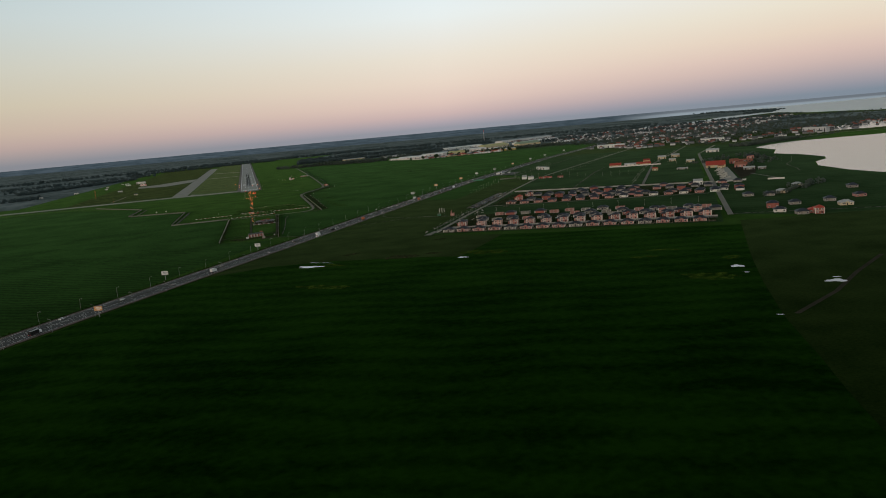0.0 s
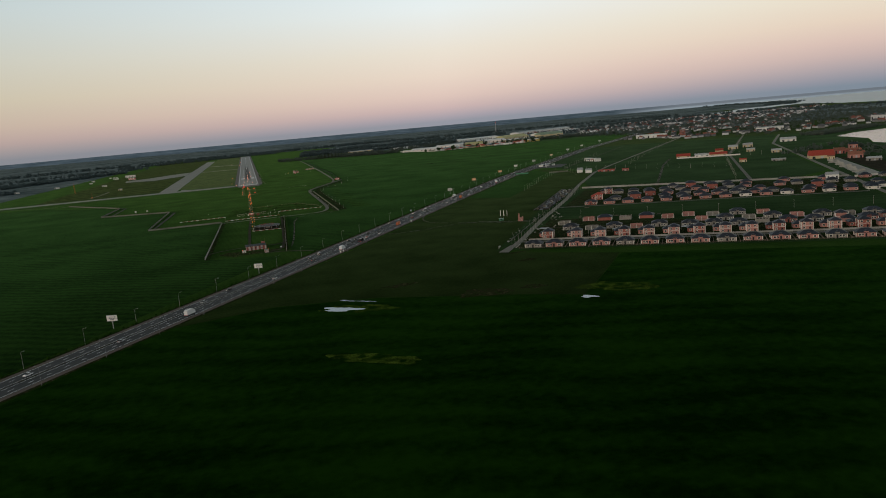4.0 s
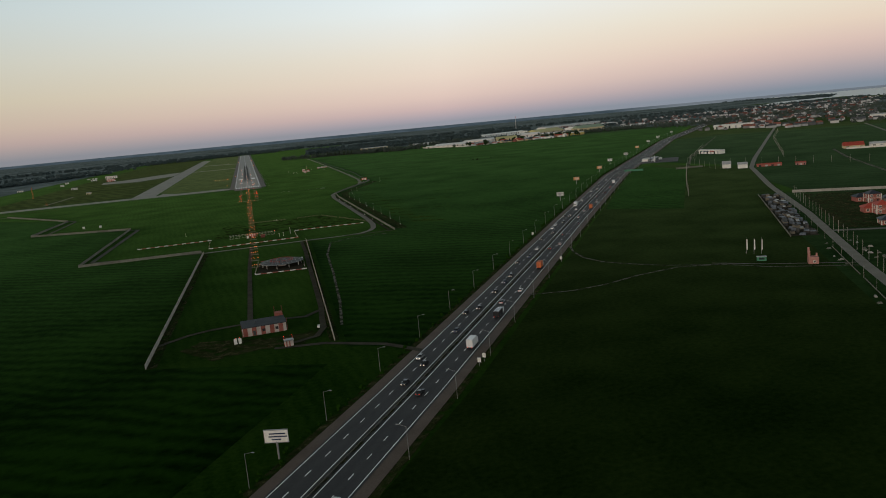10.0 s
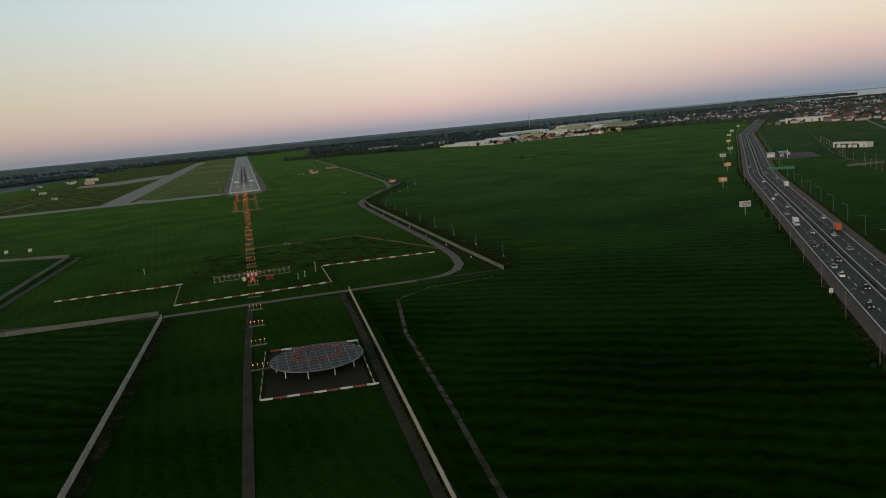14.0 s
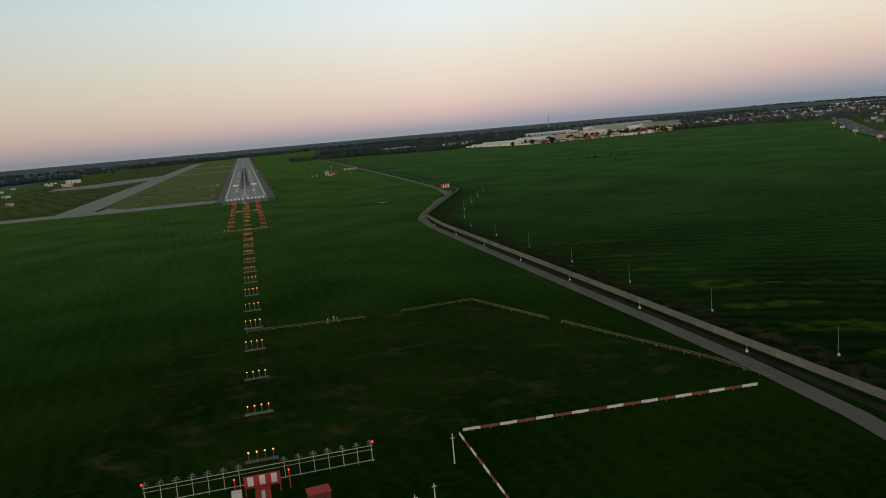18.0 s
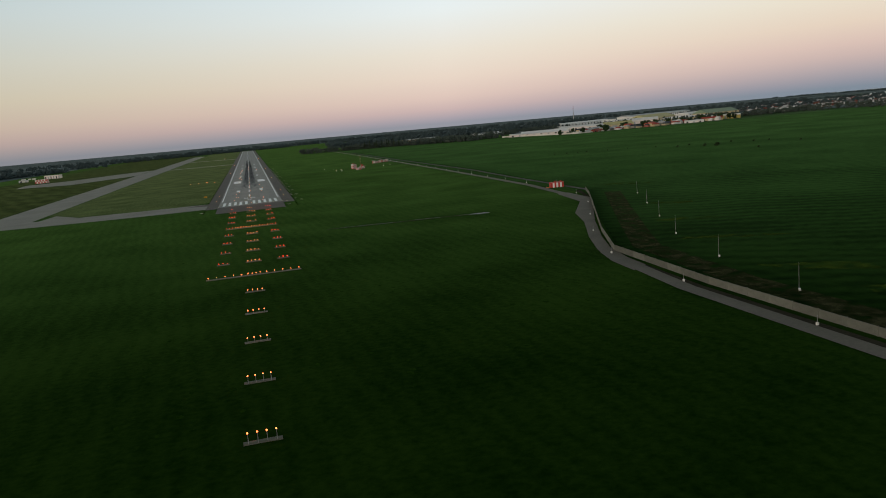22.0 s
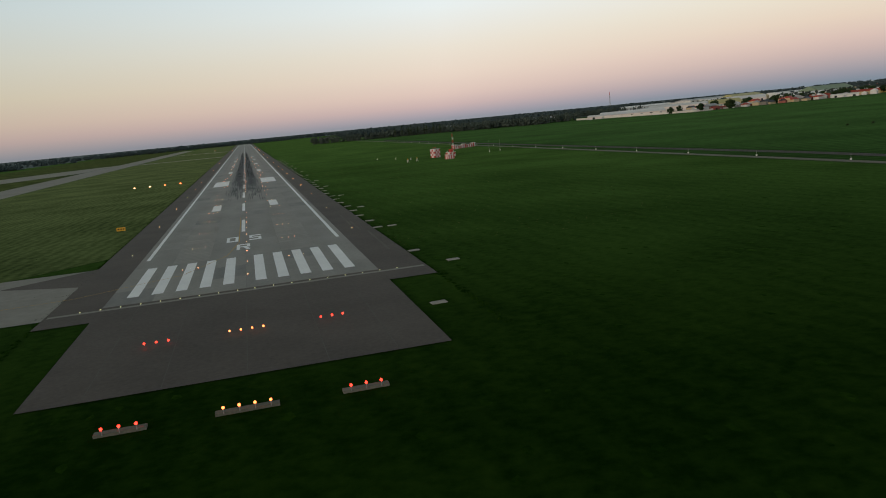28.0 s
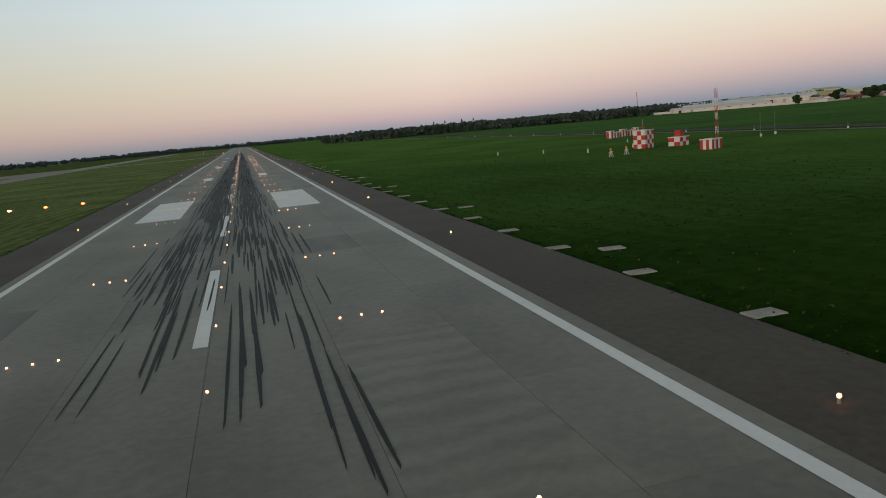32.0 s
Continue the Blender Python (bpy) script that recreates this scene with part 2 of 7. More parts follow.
M["asphalt"] = material("highway_asphalt", (0.024, 0.025, 0.028), (0.046, 0.046, 0.048), 0.8, 20, world_space=True, fine=0.6, streak=(123, 3.7, 0.10))
M["gravel"] = material("road_shoulder_gravel", (0.074, 0.054, 0.044), (0.128, 0.098, 0.080), 0.95, 9, world_space=True, fine=0.5)
M["dirt"] = material("dirt_road", (0.085, 0.078, 0.066), (0.150, 0.138, 0.118), 0.95, 10, world_space=True, fine=0.7)
M["track"] = material("faint_field_track", (0.040, 0.044, 0.024), (0.075, 0.070, 0.044), 0.95, 8, world_space=True, fine=0.8)
M["paint"] = material("white_marking_paint", (0.80, 0.81, 0.82), (0.94, 0.95, 0.95), 0.7, 6, world_space=True, fine=0.35)
M["yellow_paint"] = material("yellow_marking_paint", (0.40, 0.22, 0.03), (0.55, 0.32, 0.05), 0.7, 4, world_space=True, fine=0.3)
M["rubber"] = material("rubber_deposit", (0.009, 0.009, 0.010), (0.030, 0.030, 0.030), 0.7, 5, world_space=True, fine=0.4)
M["rubber_film"] = material("thin_rubber_film", (0.020, 0.020, 0.020), (0.040, 0.039, 0.038), 0.7, 3, world_space=True, fine=0.5)
film = M["rubber_film"].node_tree
holes = film.nodes.new("ShaderNodeTexNoise")
holes.inputs["Scale"].default_value = 0.5 / K
stretch = film.nodes.new("ShaderNodeMapping")
stretch.inputs["Scale"].default_value = (8.0, 0.08, 1)
film.links.new(film.nodes.new("ShaderNodeNewGeometry").outputs["Position"], stretch.inputs[0])
film.links.new(stretch.outputs[0], holes.inputs["Vector"])
cut = ramp_of(film.nodes, [(0.32, (0, 0, 0)), (0.62, (0.75, 0.75, 0.75))])
film.links.new(holes.outputs[0], cut.inputs[0])
film.links.new(cut.outputs[0], film.nodes["Principled BSDF"].inputs["Alpha"])
M["seal"] = material("joint_sealant", (0.075, 0.071, 0.062), (0.120, 0.113, 0.098), 0.9, 5, world_space=True)
M["water"] = material("still_water", (0.020, 0.026, 0.030), (0.030, 0.036, 0.040), 0.20, 200, world_space=True, spec=0.5)
# bluish base colour stands in for the sky mirrored on the sea
M["sea_water"] = material("ruffled_sky_tinted_sea", (0.17, 0.25, 0.30), (0.24, 0.33, 0.38), 0.35, 400, world_space=True, spec=0.4)
# coast base colour kept pale and bluish in place of distance haze
M["coast"] = material("hazed_far_coast", (0.15, 0.18, 0.20), (0.22, 0.25, 0.28), 0.95, 900, world_space=True, spec=0.0)
M["puddle"] = material("puddle_water", (0.030, 0.034, 0.038), (0.050, 0.055, 0.058), 0.06, 5, world_space=True, spec=0.5)

M["mud"] = material("wet_grey_mud", (0.070, 0.072, 0.066), (0.150, 0.150, 0.140), 0.5, 3, world_space=True, fine=0.5, spec=0.4)

def ragged(key, size, lo, hi, most):
    """Lets a ground cover break up into patches that show the ground below."""
    nt = M[key].node_tree
    gaps = nt.nodes.new("ShaderNodeTexNoise")
    gaps.inputs["Scale"].default_value, gaps.inputs["Detail"].default_value = 1 / (size * K), 6
    nt.links.new(nt.nodes.new("ShaderNodeNewGeometry").outputs["Position"], gaps.inputs["Vector"])
    sown = ramp_of(nt.nodes, [(lo, (0, 0, 0)), (hi, (most, most, most))])
    nt.links.new(gaps.outputs[0], sown.inputs[0])
    nt.links.new(sown.outputs[0], nt.nodes["Principled BSDF"].inputs["Alpha"])


ragged("yellow_crop", 6, 0.40, 0.66, 0.75)
ragged("plot", 8, 0.46, 0.66, 0.85)
ragged("verge", 4, 0.36, 0.60, 0.95)
ragged("track", 5, 0.30, 0.52, 0.95)

# ---- building tools ----


def place(x, y, z=0.0, turn=0.0):
    """A pose in the airfield's metres, turned about the upright."""
    return pose(x * K, y * K, z * K, 0, 0, turn)


class Solid:
    """Gathers the vertices and faces of one part."""

    def __init__(self):
        self.v, self.f = [], []

    def quad(self, *pts):
        n = len(self.v)
        self.v += [tuple(p) for p in pts]
        self.f.append(tuple(range(n, n + len(pts))))
        return self

    def box(self, cx, cy, z0, sx, sy, sz, turn=0.0, taper=1.0):
        c, s, n = math.cos(turn), math.sin(turn), len(self.v)
        for z, k in ((z0, 1.0), (z0 + sz, taper)):
            for dx, dy in ((-1, -1), (1, -1), (1, 1), (-1, 1)):
                x, y = dx * sx / 2 * k, dy * sy / 2 * k
                self.v.append((cx + c * x - s * y, cy + s * x + c * y, z))
        self.f += [tuple(n + i for i in q) for q in ((3, 2, 1, 0), (4, 5, 6, 7), (0, 1, 5, 4), (1, 2, 6, 5), (2, 3, 7, 6), (3, 0, 4, 7))]
        return self

    def rod(self, a, b, r0, r1=None, sides=6):
        a, b = Vector(a), Vector(b)
        r1 = r0 if r1 is None else r1
        d = (b - a).normalized()
        e = d.orthogonal().normalized()
        g = d.cross(e)
        n = len(self.v)
        for p, r in ((a, r0), (b, r1)):
            for i in range(sides):
                w = 2 * math.pi * i / sides
                self.v.append(tuple(p + (e * math.cos(w) + g * math.sin(w)) * r))
        for i in range(sides):
            j = (i + 1) % sides
            self.f.append((n + i, n + j, n + sides + j, n + sides + i))
        self.f += [tuple(n + i for i in reversed(range(sides))), tuple(n + sides + i for i in range(sides))]
        return self

    def blob(self, c, rx, ry, rz, seed=0, rough=0.0, rings=4, sides=7):
        rnd = random.Random(seed)
        n = len(self.v)
        self.v.append((c[0], c[1], c[2] - rz))
        for i in range(1, rings):
            a = -math.pi / 2 + math.pi * i / rings
            for j in range(sides):
                w = 2 * math.pi * (j + 0.5 * (i % 2)) / sides
                k = 1 + rnd.uniform(-rough, rough)
                self.v.append((c[0] + rx * k * math.cos(a) * math.cos(w), c[1] + ry * k * math.cos(a) * math.sin(w), c[2] + rz * k * math.sin(a)))
        self.v.append((c[0], c[1], c[2] + rz))
        top = len(self.v) - 1
        for j in range(sides):
            k = (j + 1) % sides
            self.f.append((n, n + 1 + k, n + 1 + j))
            for i in range(rings - 2):
                p = n + 1 + i * sides
                self.f.append((p + j, p + k, p + sides + k, p + sides + j))
            p = n + 1 + (rings - 2) * sides
            self.f.append((p + j, p + k, top))
        return self

    def mesh(self, name, mat, smooth=False):
        me = bpy.data.meshes.new(name)
        me.from_pydata([(x * K, y * K, z * K) for x, y, z in self.v], [], self.f)
        me.materials.append(mat)
        if smooth:
            me.polygons.foreach_set("use_smooth", [True] * len(me.polygons))
        me.update()
        return me


def part(name, solid, mat, parent, label="", smooth=False):
    ob = new(name, solid.mesh(name, mat, smooth))
    ob.parent = parent
    return tagged(ob, label)


def single(name, solid, mat, label="", category="", group="", kind="", smooth=False):
    return tagged(new(name, solid.mesh(name, mat, smooth)), label, category, group, kind)


def thing(name, label, category, group="", at=None):
    ob = tagged(new(name), label, category, group)
    if at is not None:
        ob.matrix_basis = at
    return ob


def ribbon(points, width, z, shift=0.0, solid=None):
    """A flat band along a line; shift moves it to the line's right."""
    s = solid or Solid()
    pts = [Vector((p[0], p[1])) for p in points]
    left, right = [], []
    for i, p in enumerate(pts):
        d0 = (p - pts[i - 1]).normalized() if i else (pts[1] - p).normalized()
        d1 = (pts[i + 1] - p).normalized() if i + 1 < len(pts) else d0
        d = (d0 + d1).normalized()
        n = Vector((d.y, -d.x)) / max(0.4, d.dot(d0))
        left.append(p + n * (shift - width / 2))
        right.append(p + n * (shift + width / 2))
    for i in range(len(pts) - 1):
        s.quad((*left[i], z), (*right[i], z), (*right[i + 1], z), (*left[i + 1], z))
    return s


def patch(points, z):
    """A flat patch of ground with the given outline, cut into triangles."""
    s = Solid()
    s.v = [(x, y, z) for x, y in points]
    s.f = [tuple(t) for t in tessellate_polygon([[Vector((x, y, 0)) for x, y in points]])]
    for i, f in enumerate(s.f):
        a, b, c = (Vector(s.v[k]) for k in f)
        if (b - a).cross(c - a).z < 0:
            s.f[i] = f[::-1]
    return s


def structure(name, solid, mat, label):
    return single(name, solid, mat, label, "", "", "structure")


def along(points, step, start=0.0, shift=0.0):
    """Places every step metres along a line: x, y, heading."""
    out, left = [], start
    for (x0, y0), (x1, y1) in zip(points, points[1:]):
        length = math.hypot(x1 - x0, y1 - y0)
        dx, dy = (x1 - x0) / length, (y1 - y0) / length
        while left <= length:
            out.append((x0 + dx * left + dy * shift, y0 + dy * left - dx * shift, math.atan2(dy, dx)))
            left += step
        left -= length
    return out


# ---- the ground: one sheet to the horizon ----
edges = sorted({-40000, -20000, -9000, 9000, 20000, 40000} | {-6000 + 500 * i for i in range(25)})
sheet = Solid()
sheet.v = [(x, y, 0.0) for y in edges for x in edges]
E = len(edges)
sheet.f = [(j * E + i, j * E + i + 1, (j + 1) * E + i + 1, (j + 1) * E + i) for j in range(E - 1) for i in range(E - 1)]
structure("ground", sheet, M["grass"], "flat dark green grassland of the airfield and its surroundings")

U, V = Vector((0.842, -0.539)), Vector((0.539, 0.842))   # the highway and the settlement keep to these two directions
HIGHWAY = [(-1090, -2900), (-133, -1411), (44, -1143), (240, -838), (438, -534), (662, -228), (892, 88), (1310, 588), (1900, 1325), (2600, 2150)]


structure("field_east", patch([(44, -778), (114, -778), (114, -352), (186, -170), (196, 250), (215, 1400), (640, 1230), (900, 1000), (1240, 960), (1420, 800), (880, 98), (648, -220), (424, -526), (226, -830), (60, -1098), (32, -1082)], 0.05), M["crop"], "field of young wheat with darker sowing rows")
structure("field_west", patch([(-45, -1068), (-40, -770), (-130, -755), (-126, -512), (-232, -462), (-228, -312), (-420, -90), (-1600, 200), (-2600, -1500), (-1080, -2860), (-150, -1411), (22, -1100)], 0.05), M["crop"], "field of young wheat west of the approach lights")
structure("field_south", patch([(-1060, -2900), (-110, -1411), (-60, -1322), (7, -1302), (70, -1317), (149, -1362), (180, -1384), (196, -1364), (230, -1319), (256, -1285), (320, -1325), (480, -1430), (700, -1560), (900, -1700), (800, -2900)], 0.05), M["crop_dark"], "dense dark green wheat field")
structure("rough_field", patch([(471, -1392), (363, -1552), (316, -1626), (273, -1698), (242, -1759), (221, -1798), (130, -1980), (900, -2600), (1000, -1700), (800, -1560), (640, -1450)], 0.07), M["fallow"], "rough brownish field beside the dense wheat")
structure("meadow", patch([(-58, -1321), (7, -1301), (70, -1316), (149, -1361), (180, -1383), (196, -1363), (230, -1318), (255, -1284), (186, -1222), (330, -1000), (480, -760), (560, -630), (540, -470), (460, -530), (262, -838), (64, -1148)], 0.08), M["fallow"], "rough brownish meadow between highway and settlement")
structure("field_by_highway", patch([(520, -431), (514, -570), (326, -857), (284, -808)], 0.085), M["crop"], "green wheat field beside the highway")
structure("field_beyond_settlement", patch([(485, -745), (440, -850), (500, -905), (640, -1000), (720, -965), (1060, -425), (1290, -160), (1000, 60), (900, 60), (660, -250), (560, -420), (570, -620)], 0.05), M["meadow"], "dull green meadow behind the settlement")
structure("lake_meadow", patch([(491, -1352), (724, -977), (1065, -432), (1292, -160), (1330, -214), (1582, -202), (1709, -182), (1422, -350), (1325, -366), (1231, -418), (1180, -556), (1098, -651), (1088, -750), (1058, -845), (1020, -889), (976, -914), (924, -979), (885, -1088), (800, -1596), (640, -1450), (551, -1423)], 0.055), M["meadow"], "dull green meadow between the settlement and the lake")
structure("town_ground", patch([(900, 70), (1290, -158), (1330, -212), (1582, -200), (1709, -180), (1761, -222), (2100, -420), (2600, -690), (5000, -900), (5000, 690), (3416, 1410), (3660, 2190), (4130, 3100), (3400, 3300), (1350, 700)], 0.015), M["fallow"], "built-over ground below the town")
structure("works_yard", patch([(600, 1130), (672, 902), (790, 895), (1000, 852), (1420, 800), (1300, 1330), (640, 1232)], 0.062), M["meadow"], "rough grass yards round the works")
structure("mown_strip", patch([(-31.6, 60), (-31.6, 3000), (-160, 3000), (-160, 100), (-122, 46), (-50, 44)], 0.05), M["mown"], "yellowish mown grass between the runways with mowing lines")
structure("mown_strip", patch([(-203, 72), (-203, 3000), (-470, 3000), (-470, 86)], 0.05), M["pasture"], "rough green grass beside the old runway")

# ---- the runway: concrete with asphalt shoulders, 23.1 m either side of the centre line ----
HALF = 23.1
runway = structure("runway", Solid().quad((-HALF, 500, 0.15), (HALF, 500, 0.15), (HALF, 3000, 0.15), (-HALF, 3000, 0.15)), M["concrete"], "grey concrete runway with slab joints, white markings and tyre marks")
sub = structure("runway_bed", Solid().quad((-HALF, 0, 0.12), (HALF, 0, 0.12), (HALF, 500, 0.12), (-HALF, 500, 0.12)), M["seal"], "dark joints between the runway slabs")
sh = Solid()
for a, b in ((-31.5, -HALF), (HALF, 31.5)):
    sh.quad((a, -10, 0.12), (b, -10, 0.12), (b, 3000, 0.12), (a, 3000, 0.12))
structure("runway_shoulder", sh, M["shoulder"], "brownish worn asphalt shoulders of the runway")
structure("blast_pad", Solid().quad((-23.2, -49, 0.13), (23.2, -49, 0.13), (23.2, -0.1, 0.13), (-23.2, -0.1, 0.13)), M["shoulder"], "dark asphalt blast pad before the threshold")
structure("threshold_strip", Solid().quad((-31, -2.7, 0.155), (31, -2.7, 0.155), (31, -1.5, 0.155), (-31, -1.5, 0.155)), M["old_concrete"], "pale concrete strip along the threshold")
jl = Solid()
for x in (-15.7, -7.9, 0.0, 7.9, 15.7):
    jl.quad((x - 0.07, 500, 0.155), (x + 0.07, 500, 0.155), (x + 0.07, 2000, 0.155), (x - 0.07, 2000, 0.155))
for x in (-17, -9, 0, 9, 17):
    jl.quad((x - 0.05, -48.5, 0.135), (x + 0.05, -48.5, 0.135), (x + 0.05, -1.3, 0.135), (x - 0.05, -1.3, 0.135))
structure("joint", jl, M["seal"], "dark sealed joints along the runway")
marks = Solid()


def mark(x0, x1, y0, y1, z=0.172):
    marks.quad((x0, y0, z), (x1, y0, z), (x1, y1, z), (x0, y1, z))


for i in range(5):
    for side in (-1, 1):
        a = side * ((1.65 if side > 0 else 2.1) + i * 4.03)
        mark(min(a, a + side * 1.96), max(a, a + side * 1.96), 5.8, 35.8)
for side in (-1, 1):
    mark(side * 21.5 - 0.43, side * 21.5 + 0.43, 47.5, 2950)
    for y0, y1, x0, x1 in ((152, 175, 8.9, 12), (300, 347, 9.1, 17.2), (452, 475, 9, 12), (602, 625, 9, 12), (752, 775, 9, 12), (902, 925, 9, 12)):
        mark(min(side * x0, side * x1), max(side * x0, side * x1), y0, y1)
y = 81
while y < 2900:
    mark(-1.1, -0.1, y, y + 31)
    y += 61
# 0 5 over R, in strokes
for x0, x1, y0, y1 in ((-4.7, -1.8, 61.5, 63.2), (-4.7, -1.8, 69.2, 70.9), (-4.7, -3.95, 63.2, 69.2), (-2.55, -1.8, 63.2, 69.2),
                       (0.9, 3.9, 61.5, 63.2), (3.15, 3.9, 63.2, 65.6), (0.9, 3.9, 65.6, 67.1), (0.9, 1.65, 67.1, 69.3), (0.9, 3.9, 69.3, 70.9),
                       (-2.1, -1.35, 46.5, 55.6), (-1.35, 1.0, 54.0, 55.6), (0.25, 1.0, 51.9, 54.0), (-1.35, 1.0, 50.4, 51.9)):
    mark(x0, x1, y0, y1)
marks.quad((0.2, 46.5, 0.172), (1.1, 46.5, 0.172), (0.3, 50.4, 0.172), (-0.6, 50.4, 0.172))
structure("runway_marking", marks, M["paint"], "white painted runway markings with the number 05 R, worn")
lead = ribbon([(-60, 9), (-30, 12), (-12, 22), (-4, 40), (-1.6, 60), (-1.45, 120)], 0.18, 0.176)
structure("lead_in_line", lead, M["yellow_paint"], "faded yellow lead-in line curving to the runway centre")
# tyre marks, thickest round the touchdown zone
tyre = Solid()
rnd = random.Random(5)


def streak(x, y, ln, w, skew, z):
    """One long thin skid, ragged at both ends."""
    tyre.quad((x + w * 0.25, y, z), (x + w * 0.7, y + ln * 0.03, z), (x + w + skew * 0.5, y + ln * 0.3, z), (x + w * 0.9 + skew * 0.9, y + ln * 0.85, z), (x + w * 0.5 + skew, y + ln, z), (x + w * 0.1 + skew * 0.9, y + ln * 0.82, z), (x + skew * 0.5, y + ln * 0.3, z))


for i in range(1500):
    if i < 110:
        y, spread_x, ln = rnd.triangular(176, 268, 250), 5.2, rnd.uniform(8, 30)
    else:
        y, spread_x, ln = rnd.triangular(248, 900, 300), 3.0, rnd.uniform(9, 34)
    x = -0.3 + rnd.choice((-1, 1)) * abs(rnd.gauss(3.2 if i >= 110 else 3.8, spread_x * 0.55))
    if abs(x) < 0.6 or abs(x) > 10:
        continue
    w, skew, z = rnd.uniform(0.13, 0.30), rnd.gauss(0, 0.10) * ln / 18, 0.180 + i * 1e-5
    streak(x, y, ln, w, skew, z)
    if i % 2 == 0:
        streak(x + rnd.uniform(0.7, 1.0), y + rnd.uniform(-2, 2), ln * rnd.uniform(0.7, 1.0), w, skew, z + 4e-6)
single("tyre_mark", tyre, M["rubber"], "black rubber tyre marks streaked along the touchdown zone", "tyre marks", "", "stuff")
smear = Solid()
for i in range(800):
    y = rnd.triangular(318, 1300, 380)
    x = rnd.choice((-1, 1)) * rnd.triangular(0.7, 6.4 - min(1.5, y / 800), 3.0)
    z, w = 0.1765 + i * 1e-5, rnd.uniform(0.2, 0.6)
    smear.quad((x - 0.05, y, z), (x + 0.05, y, z), (x + w, y + 25, z), (x + w * 0.6, y + 70, z), (x - w * 0.6, y + 70, z), (x - w, y + 25, z))
single("rubber_film", smear, M["rubber_film"], "thin grey rubber film darkening the touchdown zone", "rubber film", "", "stuff")
wear = Solid()
for x0, y0, x1, y1 in ((27, 66, 27.4, 92), (27.8, 55, 28.0, 75), (28.6, 20, 29.2, 52)):
    wear.quad((x0, y0, 0.126), (x0 + 0.5, y0, 0.126), (x1 + 0.5, y1, 0.126), (x1, y1, 0.126))
single("dust_streak", wear, M["dirt"], "pale dust streaks on the asphalt shoulder", "dust", "", "stuff")

M["old_red"] = material("worn_reddish_paint", (0.16, 0.06, 0.045), (0.26, 0.10, 0.075), 0.9, 0.6)
single("red_paint_mark", Solid().quad((26.0, 114.2, 0.127), (26.8, 114.0, 0.127), (27.0, 115.0, 0.127), (26.2, 115.2, 0.127)).quad((25.2, 113.4, 0.127), (25.6, 113.4, 0.127), (25.6, 113.9, 0.127), (25.2, 113.9, 0.127)), M["old_red"], "faded reddish paint mark on the shoulder", "paint mark", "", "stuff")
# ragged grass over the shoulders' edges and coarse tufts about the airfield
M["tuft"] = material("coarse_grass_tufts", (0.0038, 0.0170, 0.0012), (0.0150, 0.0410, 0.0038), 0.95, 5, world_space=True, fine=0.8, spec=0.0, spread=0.12, sheen=(0.085, (0.36, 0.80, 0.22)))
tufts = Solid()
for i in range(6400):
    if i < 3600:
        side = rnd.choice((-1, 1))
        x, y, r = side * (31.2 + abs(rnd.gauss(0, 0.55))), rnd.uniform(-45, 620), rnd.uniform(0.12, 0.42)
    else:
        x, y, r = rnd.uniform(-32, 150), rnd.uniform(-440, 430), rnd.uniform(0.25, 0.75)
        if -33 < x < 33 and y > -52:
            x = rnd.uniform(34, 150)
    h, w, n = r * rnd.uniform(0.05, 0.12), rnd.uniform(0, 6), len(tufts.v)
    for k in range(5):
        q = r * rnd.uniform(0.6, 1.3)
        tufts.v.append((x + q * math.cos(w + k * 1.257), y + q * math.sin(w + k * 1.257) * 1.6, 0.0))
    tufts.v.append((x, y, 0.12 + h if i < 3600 else h))
    tufts.f += [(n + k, n + (k + 1) % 5, n + 5) for k in range(5)]
single("grass_tufts", tufts, M["tuft"], "coarse tufts of darker and lighter grass on the airfield", "grass", "", "stuff")
# ---- roads, taxiways, waters ----
M["pale_gravel"] = material("pale_road_gravel", (0.125, 0.116, 0.098), (0.205, 0.190, 0.160), 0.95, 8, world_space=True, fine=0.7)
M["dark_dirt"] = material("dark_worn_dirt", (0.036, 0.035, 0.028), (0.085, 0.078, 0.062), 0.95, 7, world_space=True, fine=0.6, spec=0.0)
structure("highway_shoulder", ribbon(HIGHWAY, 29, 0.12), M["gravel"], "brown gravel shoulders of the highway")
structure("highway", ribbon(HIGHWAY, 21.5, 0.17), M["asphalt"], "grey asphalt dual carriageway with white lane lines")
structure("highway_median", ribbon(HIGHWAY, 1.5, 0.20), M["verge"], "narrow dirty median strip of the highway")
hl = Solid()
for s in (-10.0, -1.5, 1.5, 10.0):
    ribbon(HIGHWAY, 0.28, 0.22, s, hl)
structure("highway_verge", ribbon(HIGHWAY, 34, 0.10), M["verge"], "rough dry grass verges of the highway")
barrier_rail = thing("crash_barrier", "grey steel crash barrier along the highway median", "barrier")
for p0, p1 in zip(HIGHWAY[1:6], HIGHWAY[2:7]):
    part("rail", ribbon([p0, p1], 0.12, 0.62).box((p0[0] + p1[0]) / 2, (p0[1] + p1[1]) / 2, 0.36, math.dist(p0, p1), 0.1, 0.28, math.atan2(p1[1] - p0[1], p1[0] - p0[0])), M["seal"], barrier_rail)
    for x, y, a in along([p0, p1], 36, 4):
        part("post", Solid().box(x, y, 0.18, 0.14, 0.14, 0.42, a), M["seal"], barrier_rail)
structure("highway_line", hl, M["paint"], "white painted edge lines")
hd = Solid()
for s in (-6.0, 6.0):
    for x, y, a in along(HIGHWAY, 11.0, 1000.0, s):
        if y < 900:
            hd.box(x, y, 0.18, 3.2, 0.24, 0.03, a)
structure("lane_dash", hd, M["paint"], "white painted lane dashes")
